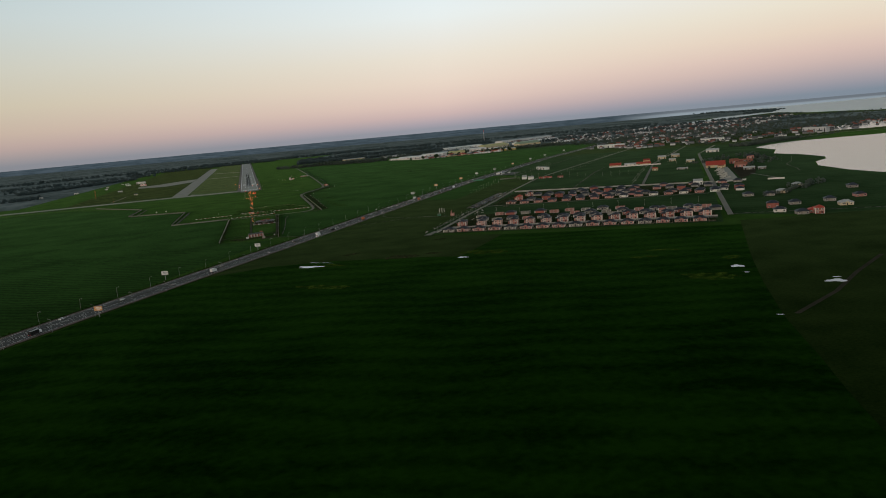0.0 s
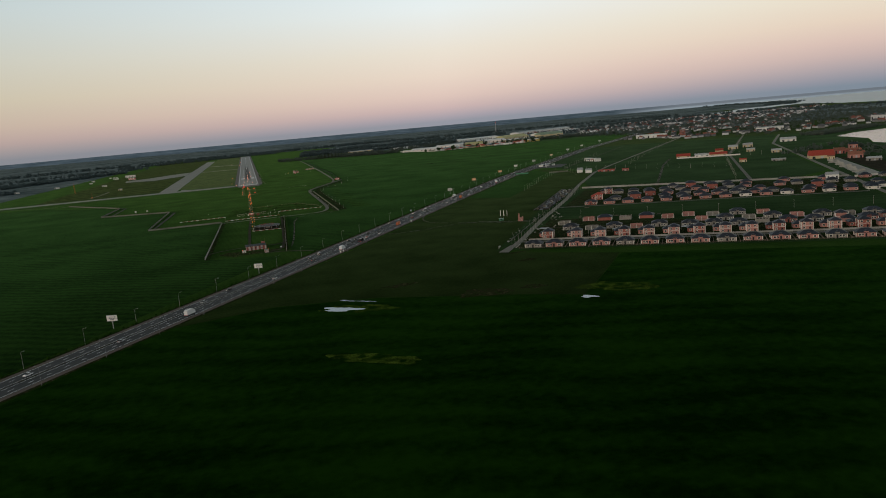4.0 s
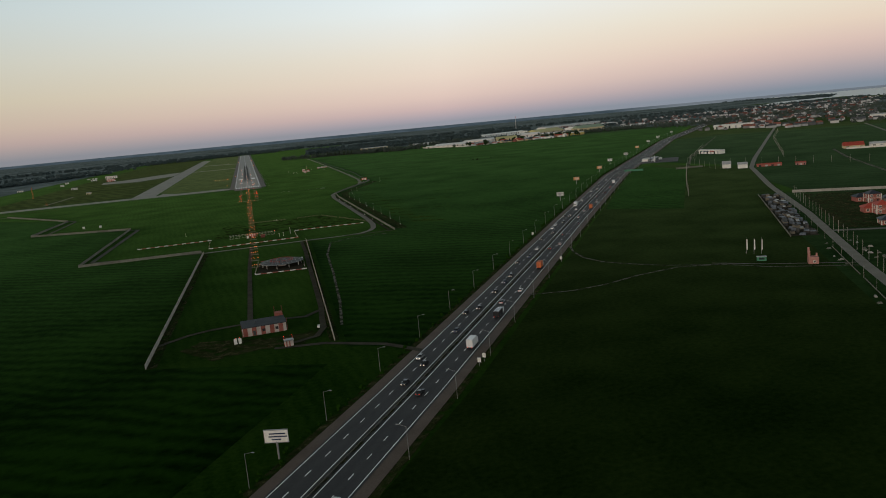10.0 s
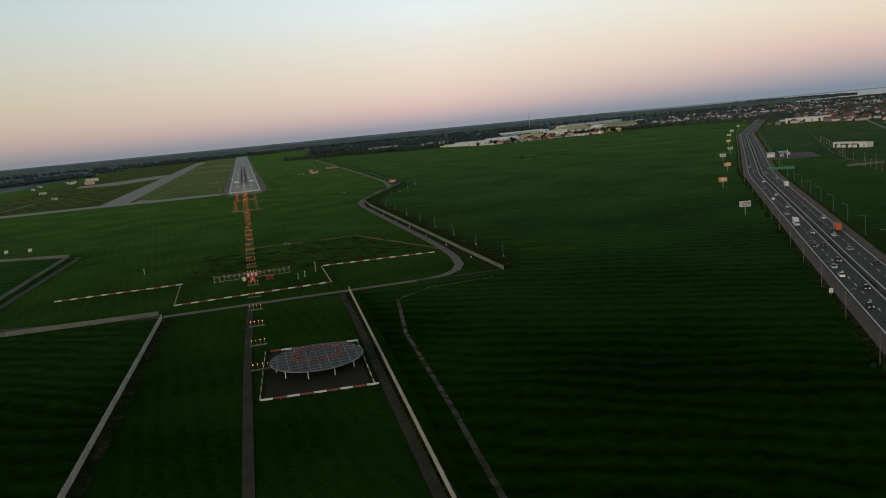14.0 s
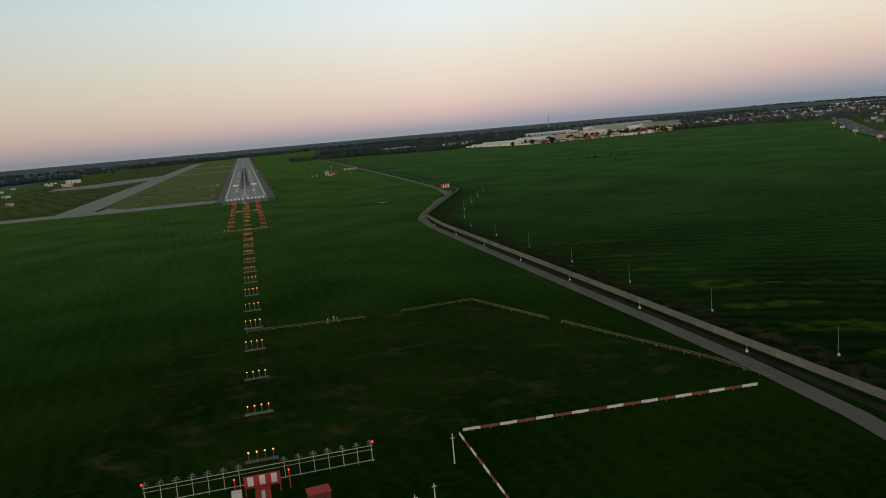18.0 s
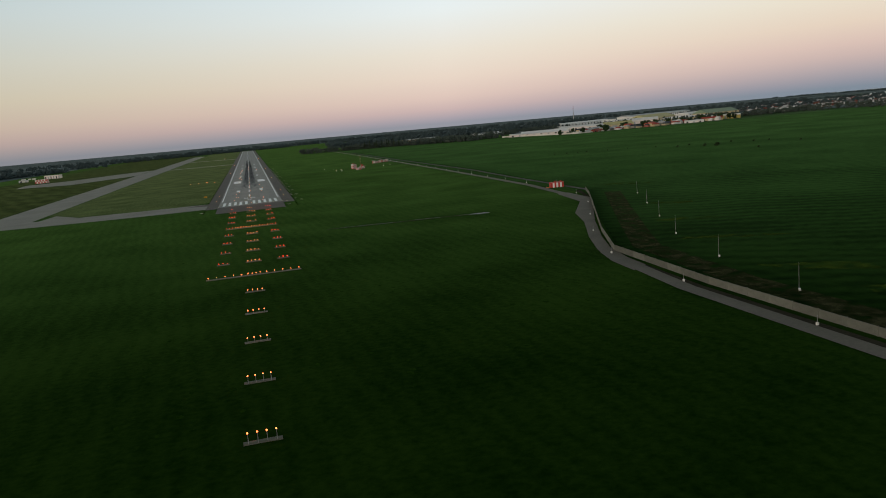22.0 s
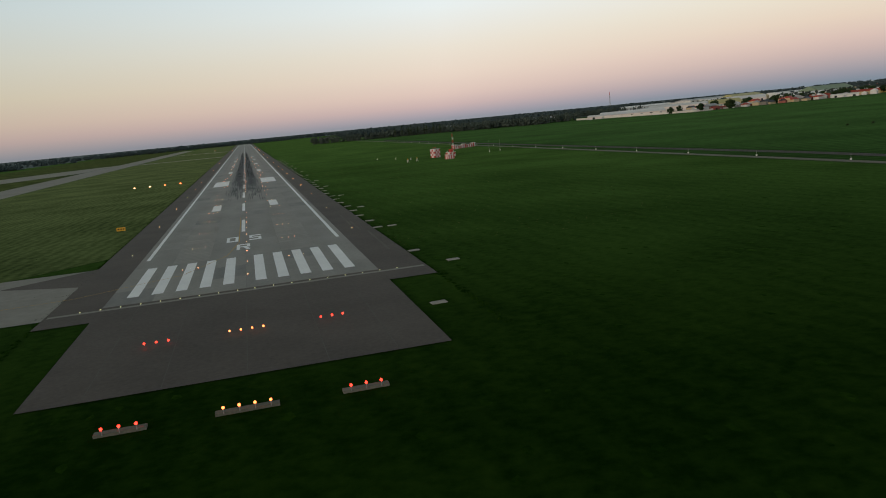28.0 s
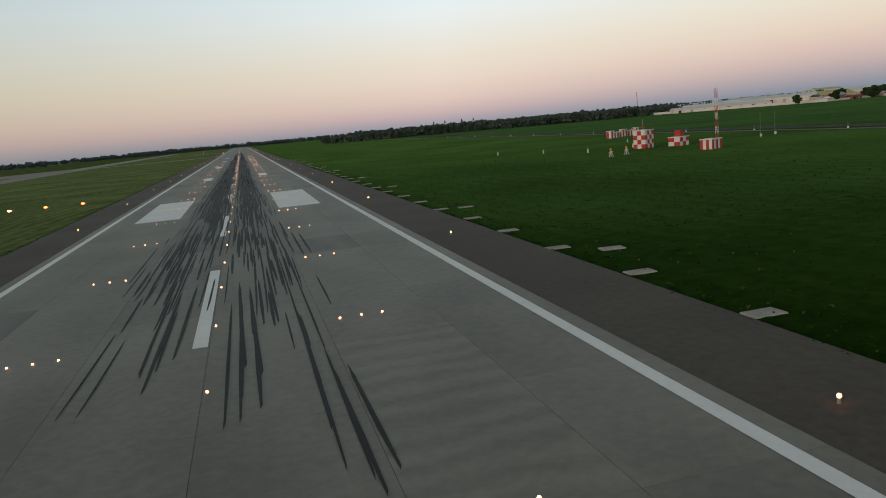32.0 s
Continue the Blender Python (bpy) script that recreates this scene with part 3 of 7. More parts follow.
PERIM = [(-38, -766), (36, -767), (76, -767.5), (86.5, -764), (94.5, -755.5), (100, -742), (103.5, -720), (105.5, -690), (106, -650), (106, -400), (108.5, -376), (110.5, -358), (114.5, -338), (123, -314), (136, -283), (153, -242), (170, -207), (176, -178), (178, -150), (184, -90), (190, 100), (198, 450), (208, 1060), (212, 1700)]
structure("perimeter_road", ribbon(PERIM, 4.6, 0.14), M["patrol"], "pale patrol road inside the airfield fence")
structure("perimeter_road", ribbon([(72, -768), (92, -770), (112, -770)], 3.2, 0.145), M["dark_dirt"], "pale patrol road spur to the fence corner")
structure("perimeter_road", ribbon([(-38, -766), (-70, -756), (-124, -740)], 4.0, 0.14), M["old_patrol"], "overgrown patrol road inside the airfield fence")
structure("perimeter_road", ribbon([(-124, -740), (-117, -522)], 4.0, 0.145), M["old_patrol"], "overgrown patrol road inside the airfield fence")
structure("perimeter_road", ribbon([(-117, -522), (-221, -460)], 4.0, 0.15), M["old_patrol"], "overgrown patrol road inside the airfield fence")
structure("perimeter_road", ribbon([(-221, -460), (-219, -320)], 4.0, 0.155), M["old_patrol"], "overgrown patrol road inside the airfield fence")
structure("perimeter_road", ribbon([(-219, -320), (-350, -110), (-600, 60)], 4.0, 0.16), M["old_patrol"], "overgrown patrol road inside the airfield fence")
structure("perimeter_road", patch([(105.7, -374), (112.3, -369), (113.5, -356), (117.6, -336), (124, -317), (139, -281), (163, -230), (178.5, -194), (180.5, -160), (173.5, -160), (166.6, -207), (145.5, -247), (134, -284), (122, -312), (110.6, -343), (107, -358)], 0.144), M["patrol"], "pale widened bend of the patrol road")
structure("service_road", ribbon([(37, -771), (36, -825), (33.5, -881), (31.5, -936), (30, -979), (29, -1006), (27, -1030), (26, -1047), (22, -1059), (12, -1064)], 2.6, 0.15), M["dark_dirt"], "worn dark dirt road along the fence")
structure("service_road", ribbon([(-2, -768), (-4, -860), (-5, -1014)], 2.6, 0.152), M["dark_dirt"], "bare strip under the approach lights")
structure("service_road", ribbon([(-44, -1036), (-32, -1025), (-23, -1021), (-8, -1019), (11, -1020), (20, -1022), (28, -1013)], 2.8, 0.158), M["dark_dirt"], "dirt turning place by the transmitter building")
structure("service_road", ribbon([(60, -1108), (54, -1098), (46, -1087), (36, -1080), (24, -1072), (4, -1068)], 3.0, 0.147), M["dark_dirt"], "dirt lane from the highway to the fenced square")
structure("yard", patch([(-4, -1048), (18, -1052), (25, -1044), (24, -1060), (14, -1070), (-2, -1066), (-20, -1072), (-34, -1050), (-26, -1040)], 0.146), M["verge"], "bare trodden yard round the transmitter building")
structure("fence_strip", ribbon([(40, -769), (28, -1070)], 4.0, 0.10), M["verge"], "rough strip along the fence")
structure("fence_strip", ribbon([(-36, -770), (-43, -1069)], 4.0, 0.10), M["verge"], "rough strip along the fence")
structure("fence_strip", ribbon([(109.5, -765), (109, -400), (112.5, -348), (127, -303), (180, -187), (190, -154)], 2.6, 0.10), M["bare"], "dark bare strip between patrol road and fence")
structure("fence_strip", ribbon([(121, -764), (122, -400), (128, -342), (146, -300), (199, -180)], 9, 0.09), M["verge"], "rough strip outside the airfield fence")
structure("field_edge", ribbon([(104, -783), (74, -785), (57, -798), (49, -850), (45, -920), (39, -1000), (34, -1047)], 1.4, 0.105), M["track"], "worn edge of the wheat field along the fence")
structure("ditch", ribbon([(434, -1602), (380, -1636), (334, -1669), (282, -1697)], 3.0, 0.10), M["bare"], "dark shallow ditch in the rough field")
for px, py, rx, ry, seed in ((132, -1343, 19, 14, 3), (163, -1346, 10, 6, 4), (192, -1264, 9, 4, 5), (90, -1290, 14, 6, 6), (196, -1231, 12, 4, 7)):
    pts = [(px + (0.8 + 0.2 * math.sin(3 * w + seed) + 0.1 * math.sin(7 * w)) * rx * math.cos(w), py + (0.8 + 0.2 * math.sin(2 * w + seed)) * ry * math.sin(w)) for w in [2 * math.pi * i / 36 for i in range(36)]]
    structure("bare_patch", patch(pts, 0.11), M["verge"], "brownish bare patch in the rough meadow")
structure("taxiway", ribbon([(-22, 20), (-80, 20), (-130, 25), (-200, 36), (-420, 50), (-900, 84)], 48, 0.10), M["old_concrete"], "pale concrete taxiway to the threshold")
structure("taxiway_fillet", patch([(-23.5, 60), (-30, 46), (-48, 33), (-23.5, 20)], 0.128), M["shoulder"], "asphalt fillet where the taxiway joins")
structure("taxiway", patch([(-157, 40), (-120, 38), (-152, 90)], 0.118), M["old_concrete"], "concrete fillet of the taxiway")
structure("old_runway", Solid().quad((-202, 40, 0.11), (-161, 40, 0.11), (-161, 2500, 0.11), (-202, 2500, 0.11)), M["old_concrete"], "old parallel concrete runway, bleached")
structure("apron", patch([(-385, 838), (-285, 775), (-203, 930), (-203, 1190), (-262, 1130), (-330, 1000), (-400, 960)], 0.10), M["old_concrete"], "pale concrete apron")
structure("taxiway", ribbon([(-161, 1085), (-31, 1060)], 26, 0.10), M["old_concrete"], "pale connecting taxiway")
structure("taxiway", ribbon([(-161, 1650), (-31, 1530)], 26, 0.10), M["old_concrete"], "pale connecting taxiway")
VROAD = [(186, -1224), (205, -1201), (223, -1173), (275, -1086), (365, -945), (451, -799), (559, -630), (640, -530), (892, -232), (1184, 112)]
structure("settlement_road", ribbon(VROAD, 5.2, 0.14), M["pale_gravel"], "pale gravel road along the settlement")
structure("settlement_road", patch([(183.5, -1222), (190, -1227), (203, -1207), (205, -1198), (202, -1198)], 0.145), M["pale_gravel"], "wide mouth of the settlement road")
structure("settlement_road", ribbon([(489, -1352), (722, -977), (1063, -432), (1285, -175)], 6.0, 0.14), M["pale_gravel"], "pale gravel road along the settlement")
structure("field_track", ribbon([(123, -1046), (143, -1051), (160, -1049), (183, -1041), (207, -1037), (227, -1045), (240, -1064), (275, -1088)], 1.5, 0.13), M["track"], "faint dirt track through the meadow")
structure("field_track", ribbon([(191, -941), (184, -962), (181, -982), (184, -1000), (192, -1014), (204, -1029), (227, -1046)], 1.3, 0.135), M["track"], "faint dirt track leaving the highway")
structure("field_track", ribbon([(225, -1040), (243, -1058), (279, -1083)], 1.2, 0.14), M["dirt"], "pale trodden lane past the kiosk")
structure("field_track", ribbon([(514, -570), (627, -407), (961, 15)], 3.0, 0.13), M["track"], "faint lane between the fields")
structure("embankment", ribbon([(1325, -218), (1436, -236), (1582, -202), (1709, -182), (1761, -224), (2100, -420)], 9, 0.13), M["dirt"], "pale embankment between lake and town")
structure("field_track", ribbon([(505, -915), (681, -640), (762, -530)], 3.6, 0.13), M["track"], "faint lane between the fields")
structure("field_track", ribbon([(600, -975), (853, -578), (1265, -63)], 4.5, 0.135), M["dirt"], "pale gravel lane between the fields")
structure("field_track", ribbon([(492, -1345), (640, -1440), (900, -1600)], 3.0, 0.13), M["track"], "faint track along the houses")
structure("drain", ribbon([(36, -198), (49.7, -199.9), (60, -200.6), (72.3, -202.7), (86, -203.1), (103, -205), (110, -206.5)], 2.0, 0.10), M["bare"], "narrow shallow drain in the grass")
for water, wide in (([(41, -198.7), (45, -199.0), (49.7, -199.6)], 0.55), ([(50.5, -199.7), (55, -199.8), (60, -200.2), (65.7, -202.1), (68, -201.8)], 0.9), ([(68.5, -201.9), (72.3, -202.4)], 0.6), ([(78.7, -201.9), (82, -202.6), (86, -202.7), (92.2, -204.0)], 0.7), ([(101.5, -204.5), (105.7, -205.3)], 0.6)):
    structure("drain_water", ribbon(water, wide * 0.7, 0.13), M["mud"], "standing water in the narrow drain")
structure("drain_water", patch([(105.7, -205.6), (109, -205), (114.1, -205.3), (117, -207.4), (116, -208.8), (111, -209.2), (107.5, -207.6)], 0.135), M["mud"], "shallow pool at the end of the drain")
WATERS = [
    [(1231, -422), (1180, -560), (1098, -655), (1088, -754), (1058, -849), (1020, -893), (976, -918), (924, -983), (885, -1092), (800, -1600), (1500, -2600), (9000, -2600), (9000, -1500), (2600, -700), (1576, -406), (1422, -354), (1325, -370)],
    [(1924, 104), (1791, -66), (1870, -116), (2500, -300), (3500, 100), (2239, 250), (2077, 202)],
]
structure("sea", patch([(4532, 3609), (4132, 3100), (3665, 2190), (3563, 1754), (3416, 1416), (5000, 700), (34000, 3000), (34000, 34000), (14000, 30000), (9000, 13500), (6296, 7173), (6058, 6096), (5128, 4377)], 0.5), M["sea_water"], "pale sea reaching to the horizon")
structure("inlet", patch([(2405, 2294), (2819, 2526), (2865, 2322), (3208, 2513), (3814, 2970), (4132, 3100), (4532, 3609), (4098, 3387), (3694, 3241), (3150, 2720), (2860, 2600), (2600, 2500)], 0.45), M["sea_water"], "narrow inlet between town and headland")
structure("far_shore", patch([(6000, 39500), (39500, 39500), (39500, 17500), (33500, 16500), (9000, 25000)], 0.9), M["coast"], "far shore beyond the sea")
for w in WATERS:
    structure("lake", patch(w, 0.06), M["water"], "still lake reflecting the evening sky")
PUDDLES = [((46, -1333), 15, 6, 7), ((180, -1389), 6, 3.5, 8), ((335, -1573), 6, 5, 9), ((353, -1648), 8, 5, 10), ((327, -1594), 2.4, 1.6, 12), ((274, -1694), 2.6, 1.2, 13), ((360, -1640), 3, 1.5, 14)] + [((50 + 2.9 * i + 2 * math.sin(5 * i), -1312 - 1.9 * i + 2.5 * math.cos(7 * i)), 3.2, 0.8, 20 + i) for i in range(7)]
for (px, py), rx, ry, seed in PUDDLES:
    rnd = random.Random(seed)
    pts = []
    for i in range(44):
        w = 2 * math.pi * i / 44
        k = 0.78 + 0.18 * math.sin(3 * w + seed) + 0.12 * math.sin(5 * w + 2 * seed) + rnd.uniform(-0.06, 0.06)
        pts.append((px + k * (rx * math.cos(w) * U.x + ry * math.sin(w) * V.x), py + k * (rx * math.cos(w) * U.y + ry * math.sin(w) * V.y)))
    structure("puddle", patch(pts, 0.13), M["puddle"], "shallow puddle in the field reflecting the sky")
for px, py, rx, ry, seed in ((56, -1337, 26, 13, 1), (205, -1376, 26, 17, 2), (48, -1438, 30, 9, 3), (302, -1590, 26, 13, 4), (352, -1543, 10, 7, 24), (303, -1498, 14, 6, 25), (330, -1480, 16, 6, 27), (150, -401, 22, 6.0, 16), (148, -432, 20, 6, 17), (146, -471, 20, 6, 18), (150, -516, 24, 8, 19), (148, -556, 21, 8, 20), (144, -590, 18, 6, 21), (145, -620, 20, 7, 5), (142, -650, 18, 6, 6), (144, -677, 22, 8, 7), (147, -706, 23, 9, 8), (150, -736, 22, 9, 9), (226, -148, 22, 7, 10), (192, -250, 20, 4, 11), (170, -300, 18, 4, 12), (158, -345, 20, 4, 13), (176, -640, 26, 5, 28), (205, -560, 26, 4, 29), (232, -470, 26, 4, 30)):
    rnd = random.Random(seed)
    pts = []
    for i in range(48):
        w = 2 * math.pi * i / 48
        k = 0.75 + 0.16 * math.sin(2 * w + seed) + 0.10 * math.sin(5 * w + 2 * seed) + 0.06 * math.sin(9 * w + seed)
        pts.append((px + k * (rx * math.cos(w) * U.x + ry * math.sin(w) * V.x), py + k * (rx * math.cos(w) * U.y + ry * math.sin(w) * V.y)))
    structure("thin_crop", patch(pts, 0.115), M["yellow_crop"], "thin yellowish patch in the crop")

# ---- lights of the airfield ----
M["steel"] = material("galvanised_steel", (0.22, 0.23, 0.23), (0.34, 0.35, 0.35), 0.5, 1.0, metal=0.6)
M["pale_concrete"] = material("precast_concrete", (0.26, 0.25, 0.22), (0.40, 0.38, 0.34), 0.9, 2.0, random_tint=0.12)
M["mesh_grey"] = material("weathered_fence_concrete", (0.104, 0.106, 0.086), (0.168, 0.170, 0.140), 0.9, 2.0, random_tint=0.18)
M["red_paint"] = material("signal_red_paint", (0.38, 0.030, 0.022), (0.52, 0.050, 0.035), 0.6, 1.5)
M["white_paint"] = material("signal_white_paint", (0.62, 0.60, 0.56), (0.80, 0.78, 0.74), 0.6, 1.5)
M["orange_paint"] = material("faded_orange_paint", (0.42, 0.14, 0.04), (0.55, 0.20, 0.06), 0.7, 1.5)
M["lamp_warm"] = glowing("approach_lamp_glass", (1.0, 0.20, 0.055), 4.4)
M["lamp_red"] = glowing("red_lamp_glass", (1.0, 0.035, 0.02), 5.0)
M["lamp_white"] = glowing("runway_lamp_glass", (1.0, 0.36, 0.18), 8.0)
M["lamp_orange"] = glowing("edge_lamp_glass", (1.0, 0.34, 0.11), 9.0)
M["lamp_green"] = glowing("threshold_lamp_glass", (0.85, 0.80, 0.36), 1.2)
M["lamp_papi_white"] = glowing("slope_lamp_white_glass", (1.0, 0.48, 0.17), 12.0)
M["lamp_papi_red"] = glowing("slope_lamp_red_glass", (1.0, 0.16, 0.04), 11.0)


def light_bar(name, lamps, post, label, group, beam_mat=None):
    """A row of lamps on short posts over a concrete beam; lamps: (x, material key)."""
    t = thing(name, label, "approach light", group)
    xs = [x for x, _ in lamps]
    if beam_mat != "none":
        part("beam", Solid().box((min(xs) + max(xs)) / 2, 0.5, 0.02, max(xs) - min(xs) + 1.6, 0.9, 0.28), beam_mat or M["mesh_grey"], t, "pale concrete beam")
    for x, key in lamps:
        part("post", Solid().rod((x, 0, 0.2), (x, 0, post), 0.05), M["steel"], t)
        part("lamp", Solid().blob((x, 0, post + 0.12), 0.155, 0.155, 0.155, rings=4, sides=6), M[key], t, "glowing lamp")
    return t


CENTRE_ROWS = [-30 * k for k in range(1, 16)] + [-479, -507, -535, -563, -589, -615, -642, -667, -692, -722, -752, -779, -808, -836, -865]
first = None
for y in CENTRE_ROWS:
    high = 0.7 if y > -320 else (0.7 + 2.1 * (-320 - y) / 230 if y > -550 else (2.7 if y > -630 else 2.0))
    if y in (-150, -300):
        continue
    inset = y == -30
    b = light_bar("approach_light_bar", [(-2.2, "lamp_warm"), (-0.73, "lamp_warm"), (0.73, "lamp_warm"), (2.2, "lamp_warm")], 0.3 if inset else high, "four glowing amber approach lamps set into the asphalt" if inset else "four glowing amber approach lamps on a concrete beam", "centre approach lights", "none" if inset else None)
    b.matrix_basis = place(0, y, 0.13 if inset else 0.0)
for k in range(1, 10):
    if k == 5:
        continue
    for side in (-1, 1):
        b = light_bar("side_light_bar", [(-1.5, "lamp_red"), (0, "lamp_red"), (1.5, "lamp_red")], 0.35 if k == 1 else 0.7, "three red approach lamps set into the asphalt" if k == 1 else "three red approach lamps on a low concrete beam", "red side approach lights", "none" if k == 1 else None)
        b.matrix_basis = place(side * 11.4, -30 * k, 0.13 if k == 1 else 0.0)
light_bar("crossbar", [(-12.8 + 1.42 * i, "lamp_red" if abs(i - 9) > 6 else "lamp_warm") for i in range(19)], 0.7, "long crossbar of amber and red approach lamps", "approach crossbars").matrix_basis = place(0, -150)
light_bar("crossbar", [(x, "lamp_warm") for x in (-15.4, -12.6, -9.8, -7.0, -4.3, -2.1, -0.7, 0.7, 2.1, 4.3, 7.0, 9.8, 12.6, 15.4)], 0.8, "wide crossbar of amber approach lamps", "approach crossbars").matrix_basis = place(0, -300)


def small_light(name, key, label, category, group, r=0.17, h=0.35, body="steel"):
    t = thing(name, label, category, group)
    part("base", Solid().rod((0, 0, 0), (0, 0, h - r * 0.6), r * 0.8, r * 0.6, 8), M[body], t)
    part("lamp", Solid().blob((0, 0, h), r, r, r, rings=4, sides=6), M[key], t, "glowing lamp")
    return t


edge_lamp = small_light("edge_light", "lamp_orange", "small glowing amber edge light on the runway shoulder", "runway light", "runway edge lights", 0.115, 0.34)
edge_lamp.matrix_basis = place(26.3, 58, 0.12)
for i in range(0, 36):
    for side in (-1, 1):
        if (i, side) != (0, 1):
            copy_thing(edge_lamp, place(side * 26.3, 58 + 60 * i, 0.12))
green = small_light("threshold_light", "lamp_green", "small yellow-green threshold light on the concrete strip", "runway light", "threshold lights", 0.085, 0.22)
green.matrix_basis = place(1.45, -2.1, 0.16)
for i in range(9):
    for side in (-1, 1):
        if (i, side) != (0, 1):
            copy_thing(green, place(side * (1.45 + 3.08 * i), -2.1, 0.16))
centre = small_light("centreline_light", "lamp_white", "small white light set into the runway centre line", "runway light", "runway centre line lights", 0.08, 0.05)
centre.matrix_basis = place(0.25, 13.5, 0.16)
for i in range(1, 64):
    copy_thing(centre, place(0.25, 13.5 + 15 * i, 0.16))
zone = thing("touchdown_light_bar", "three white lights set into the runway concrete", "runway light", "touchdown zone lights")
for x in (-1.53, 0.0, 1.53):
    part("lamp", Solid().blob((x, 0, 0.05), 0.085, 0.085, 0.07, rings=4, sides=6), M["lamp_white"], zone, "glowing lamp")
zone.matrix_basis = place(10.4, 28.3, 0.16)
for i in range(30):
    for side in (-1, 1):
        if (i, side) != (0, 1):
            copy_thing(zone, place(10.4 if side > 0 else -11.1, 28.3 + 29.5 * i, 0.16))
for i, x in enumerate((-68.5, -59, -50, -40.5)):
    t = thing("slope_indicator_unit", "low box of the approach slope indicator with a glowing %s lamp" % ("white" if i < 2 else "red"), "runway light", "slope indicator", place(x, 378))
    part("box", Solid().box(0, 0.6, 0.35, 1.3, 1.4, 0.55), M["orange_paint"], t, "faded orange housing")
    for dx in (-0.45, 0.45):
        part("leg", Solid().rod((dx, 0.6, 0), (dx, 0.6, 0.36), 0.05), M["steel"], t)
    part("lamp", Solid().blob((0, -0.15, 0.65), 0.46, 0.12, 0.26, rings=4, sides=8), M["lamp_papi_white" if i < 2 else "lamp_papi_red"], t, "glowing lamp")
M["sign_yellow"] = material("yellow_sign_face", (0.62, 0.33, 0.02), (0.75, 0.42, 0.03), 0.5, 1.0)
t = thing("taxiway_sign", "yellow taxiway sign with dark bars beside the runway", "sign", at=place(-38, 120, 0.0))
part("panel", Solid().box(0, 0, 0.4, 2.6, 0.25, 1.1), M["sign_yellow"], t)
for dx in (-1, 1):
    part("leg", Solid().rod((dx, 0, 0), (dx, 0, 0.42), 0.05), M["steel"], t)
for dx, w in ((-0.7, 0.5), (0.1, 0.5), (0.8, 0.35)):
    part("bar", Solid().box(dx, -0.135, 0.75, w, 0.02, 0.4), M["rubber"], t, "dark lettering bar")
slab_cover = single("cable_pit_cover", Solid().box(0, 0, 0, 2.3, 1.5, 0.10, taper=0.97), M["pale_concrete"], "pale concrete cable pit cover in the grass beside the runway", "pit cover", "cable pit covers")
slab_cover.matrix_basis = place(32.7, 56, 0.045)
for i in range(1, 40):
    copy_thing(slab_cover, place(32.8 + 0.3 * math.sin(i * 2.1), 56 + 15 * i, 0.045, 3 * math.sin(i)))
for i in range(12):
    copy_thing(slab_cover, place(36.4, 56 + 53 * i + 5 * math.sin(i * 3), 0.02, 5 * math.cos(i)))
for x, y in ((33, 15), (37, 0), (26.5, -30), (-33, -30)):
    copy_thing(slab_cover, place(x, y, 0.02, 4))

# ---- navigation site and huts, signal red and white ----


def chequer(name, sx, sy, h, nx, nz, label, at, start=0, roof="white_paint"):
    """A hut whose walls are built of red and white panels."""
    t = thing(name, label, "hut", at=at)
    part("roof", Solid().box(0, 0, h, sx + 0.3, sy + 0.3, 0.25), M[roof], t)
    part("core", Solid().box(0, 0, 0, sx - 0.08, sy - 0.08, h), M["white_paint"], t)
    for face in range(4):
        w, d = (sx, sy) if face % 2 == 0 else (sy, sx)
        n = nx if face % 2 == 0 else max(2, round(nx * sy / sx))
        for i in range(n):
            for j in range(nz):
                c, s = math.cos(face * math.pi / 2), math.sin(face * math.pi / 2)
                lx, ly = -w / 2 + (i + 0.5) * w / n, -d / 2
                red = (i + j + start) % 2 == 0
                part("panel", Solid().box(c * lx - s * ly, s * lx + c * ly, j * h / nz + 0.01, w / n - 0.03, 0.1, h / nz - 0.02, face * math.pi / 2), M["red_paint" if red else "white_paint"], t, "red panel" if red else "white panel")
    return t


t = chequer("radio_hut", 5.2, 4.2, 5.6, 4, 4, "tall red and white chequered radio hut on the grass", place(128, 369.5, 0, 30))
part("aerial", Solid().rod((1.6, 1, 5.8), (1.6, 1, 9.2), 0.06), M["steel"], t)
part("aerial_frame", Solid().box(-0.6, 0, 6.6, 3.6, 0.15, 0.3).rod((-1.6, 0, 5.8), (-1.6, 0, 6.6), 0.05).rod((0.6, 0, 5.8), (0.6, 0, 6.6), 0.05), M["red_paint"], t, "red aerial frame")
t = chequer("radio_hut", 5.4, 4.0, 2.6, 3, 2, "low red and white chequered hut with a small upper box", place(137.5, 364.5, 0, 28), 1)
part("upper_box", Solid().box(0.4, 0, 2.85, 2.0, 2.0, 1.9), M["red_paint"], t, "red upper box")
chequer("radio_hut", 5.0, 3.6, 2.6, 5, 1, "red and white striped hut at the foot of the mast", place(128.5, 334.5, 0, 25))
for i in range(7):
    chequer("equipment_cabinet", 3.2, 2.4, 2.4 if i % 3 else 3.2, 2, 1, "red and white equipment cabinet in a row", place(170 + 3.6 * i, 472 + 2.6 * i, 0, 35), i % 2)
mast = thing("lattice_mast", "red and white lattice aerial mast", "mast", at=place(131.9, 336.5))
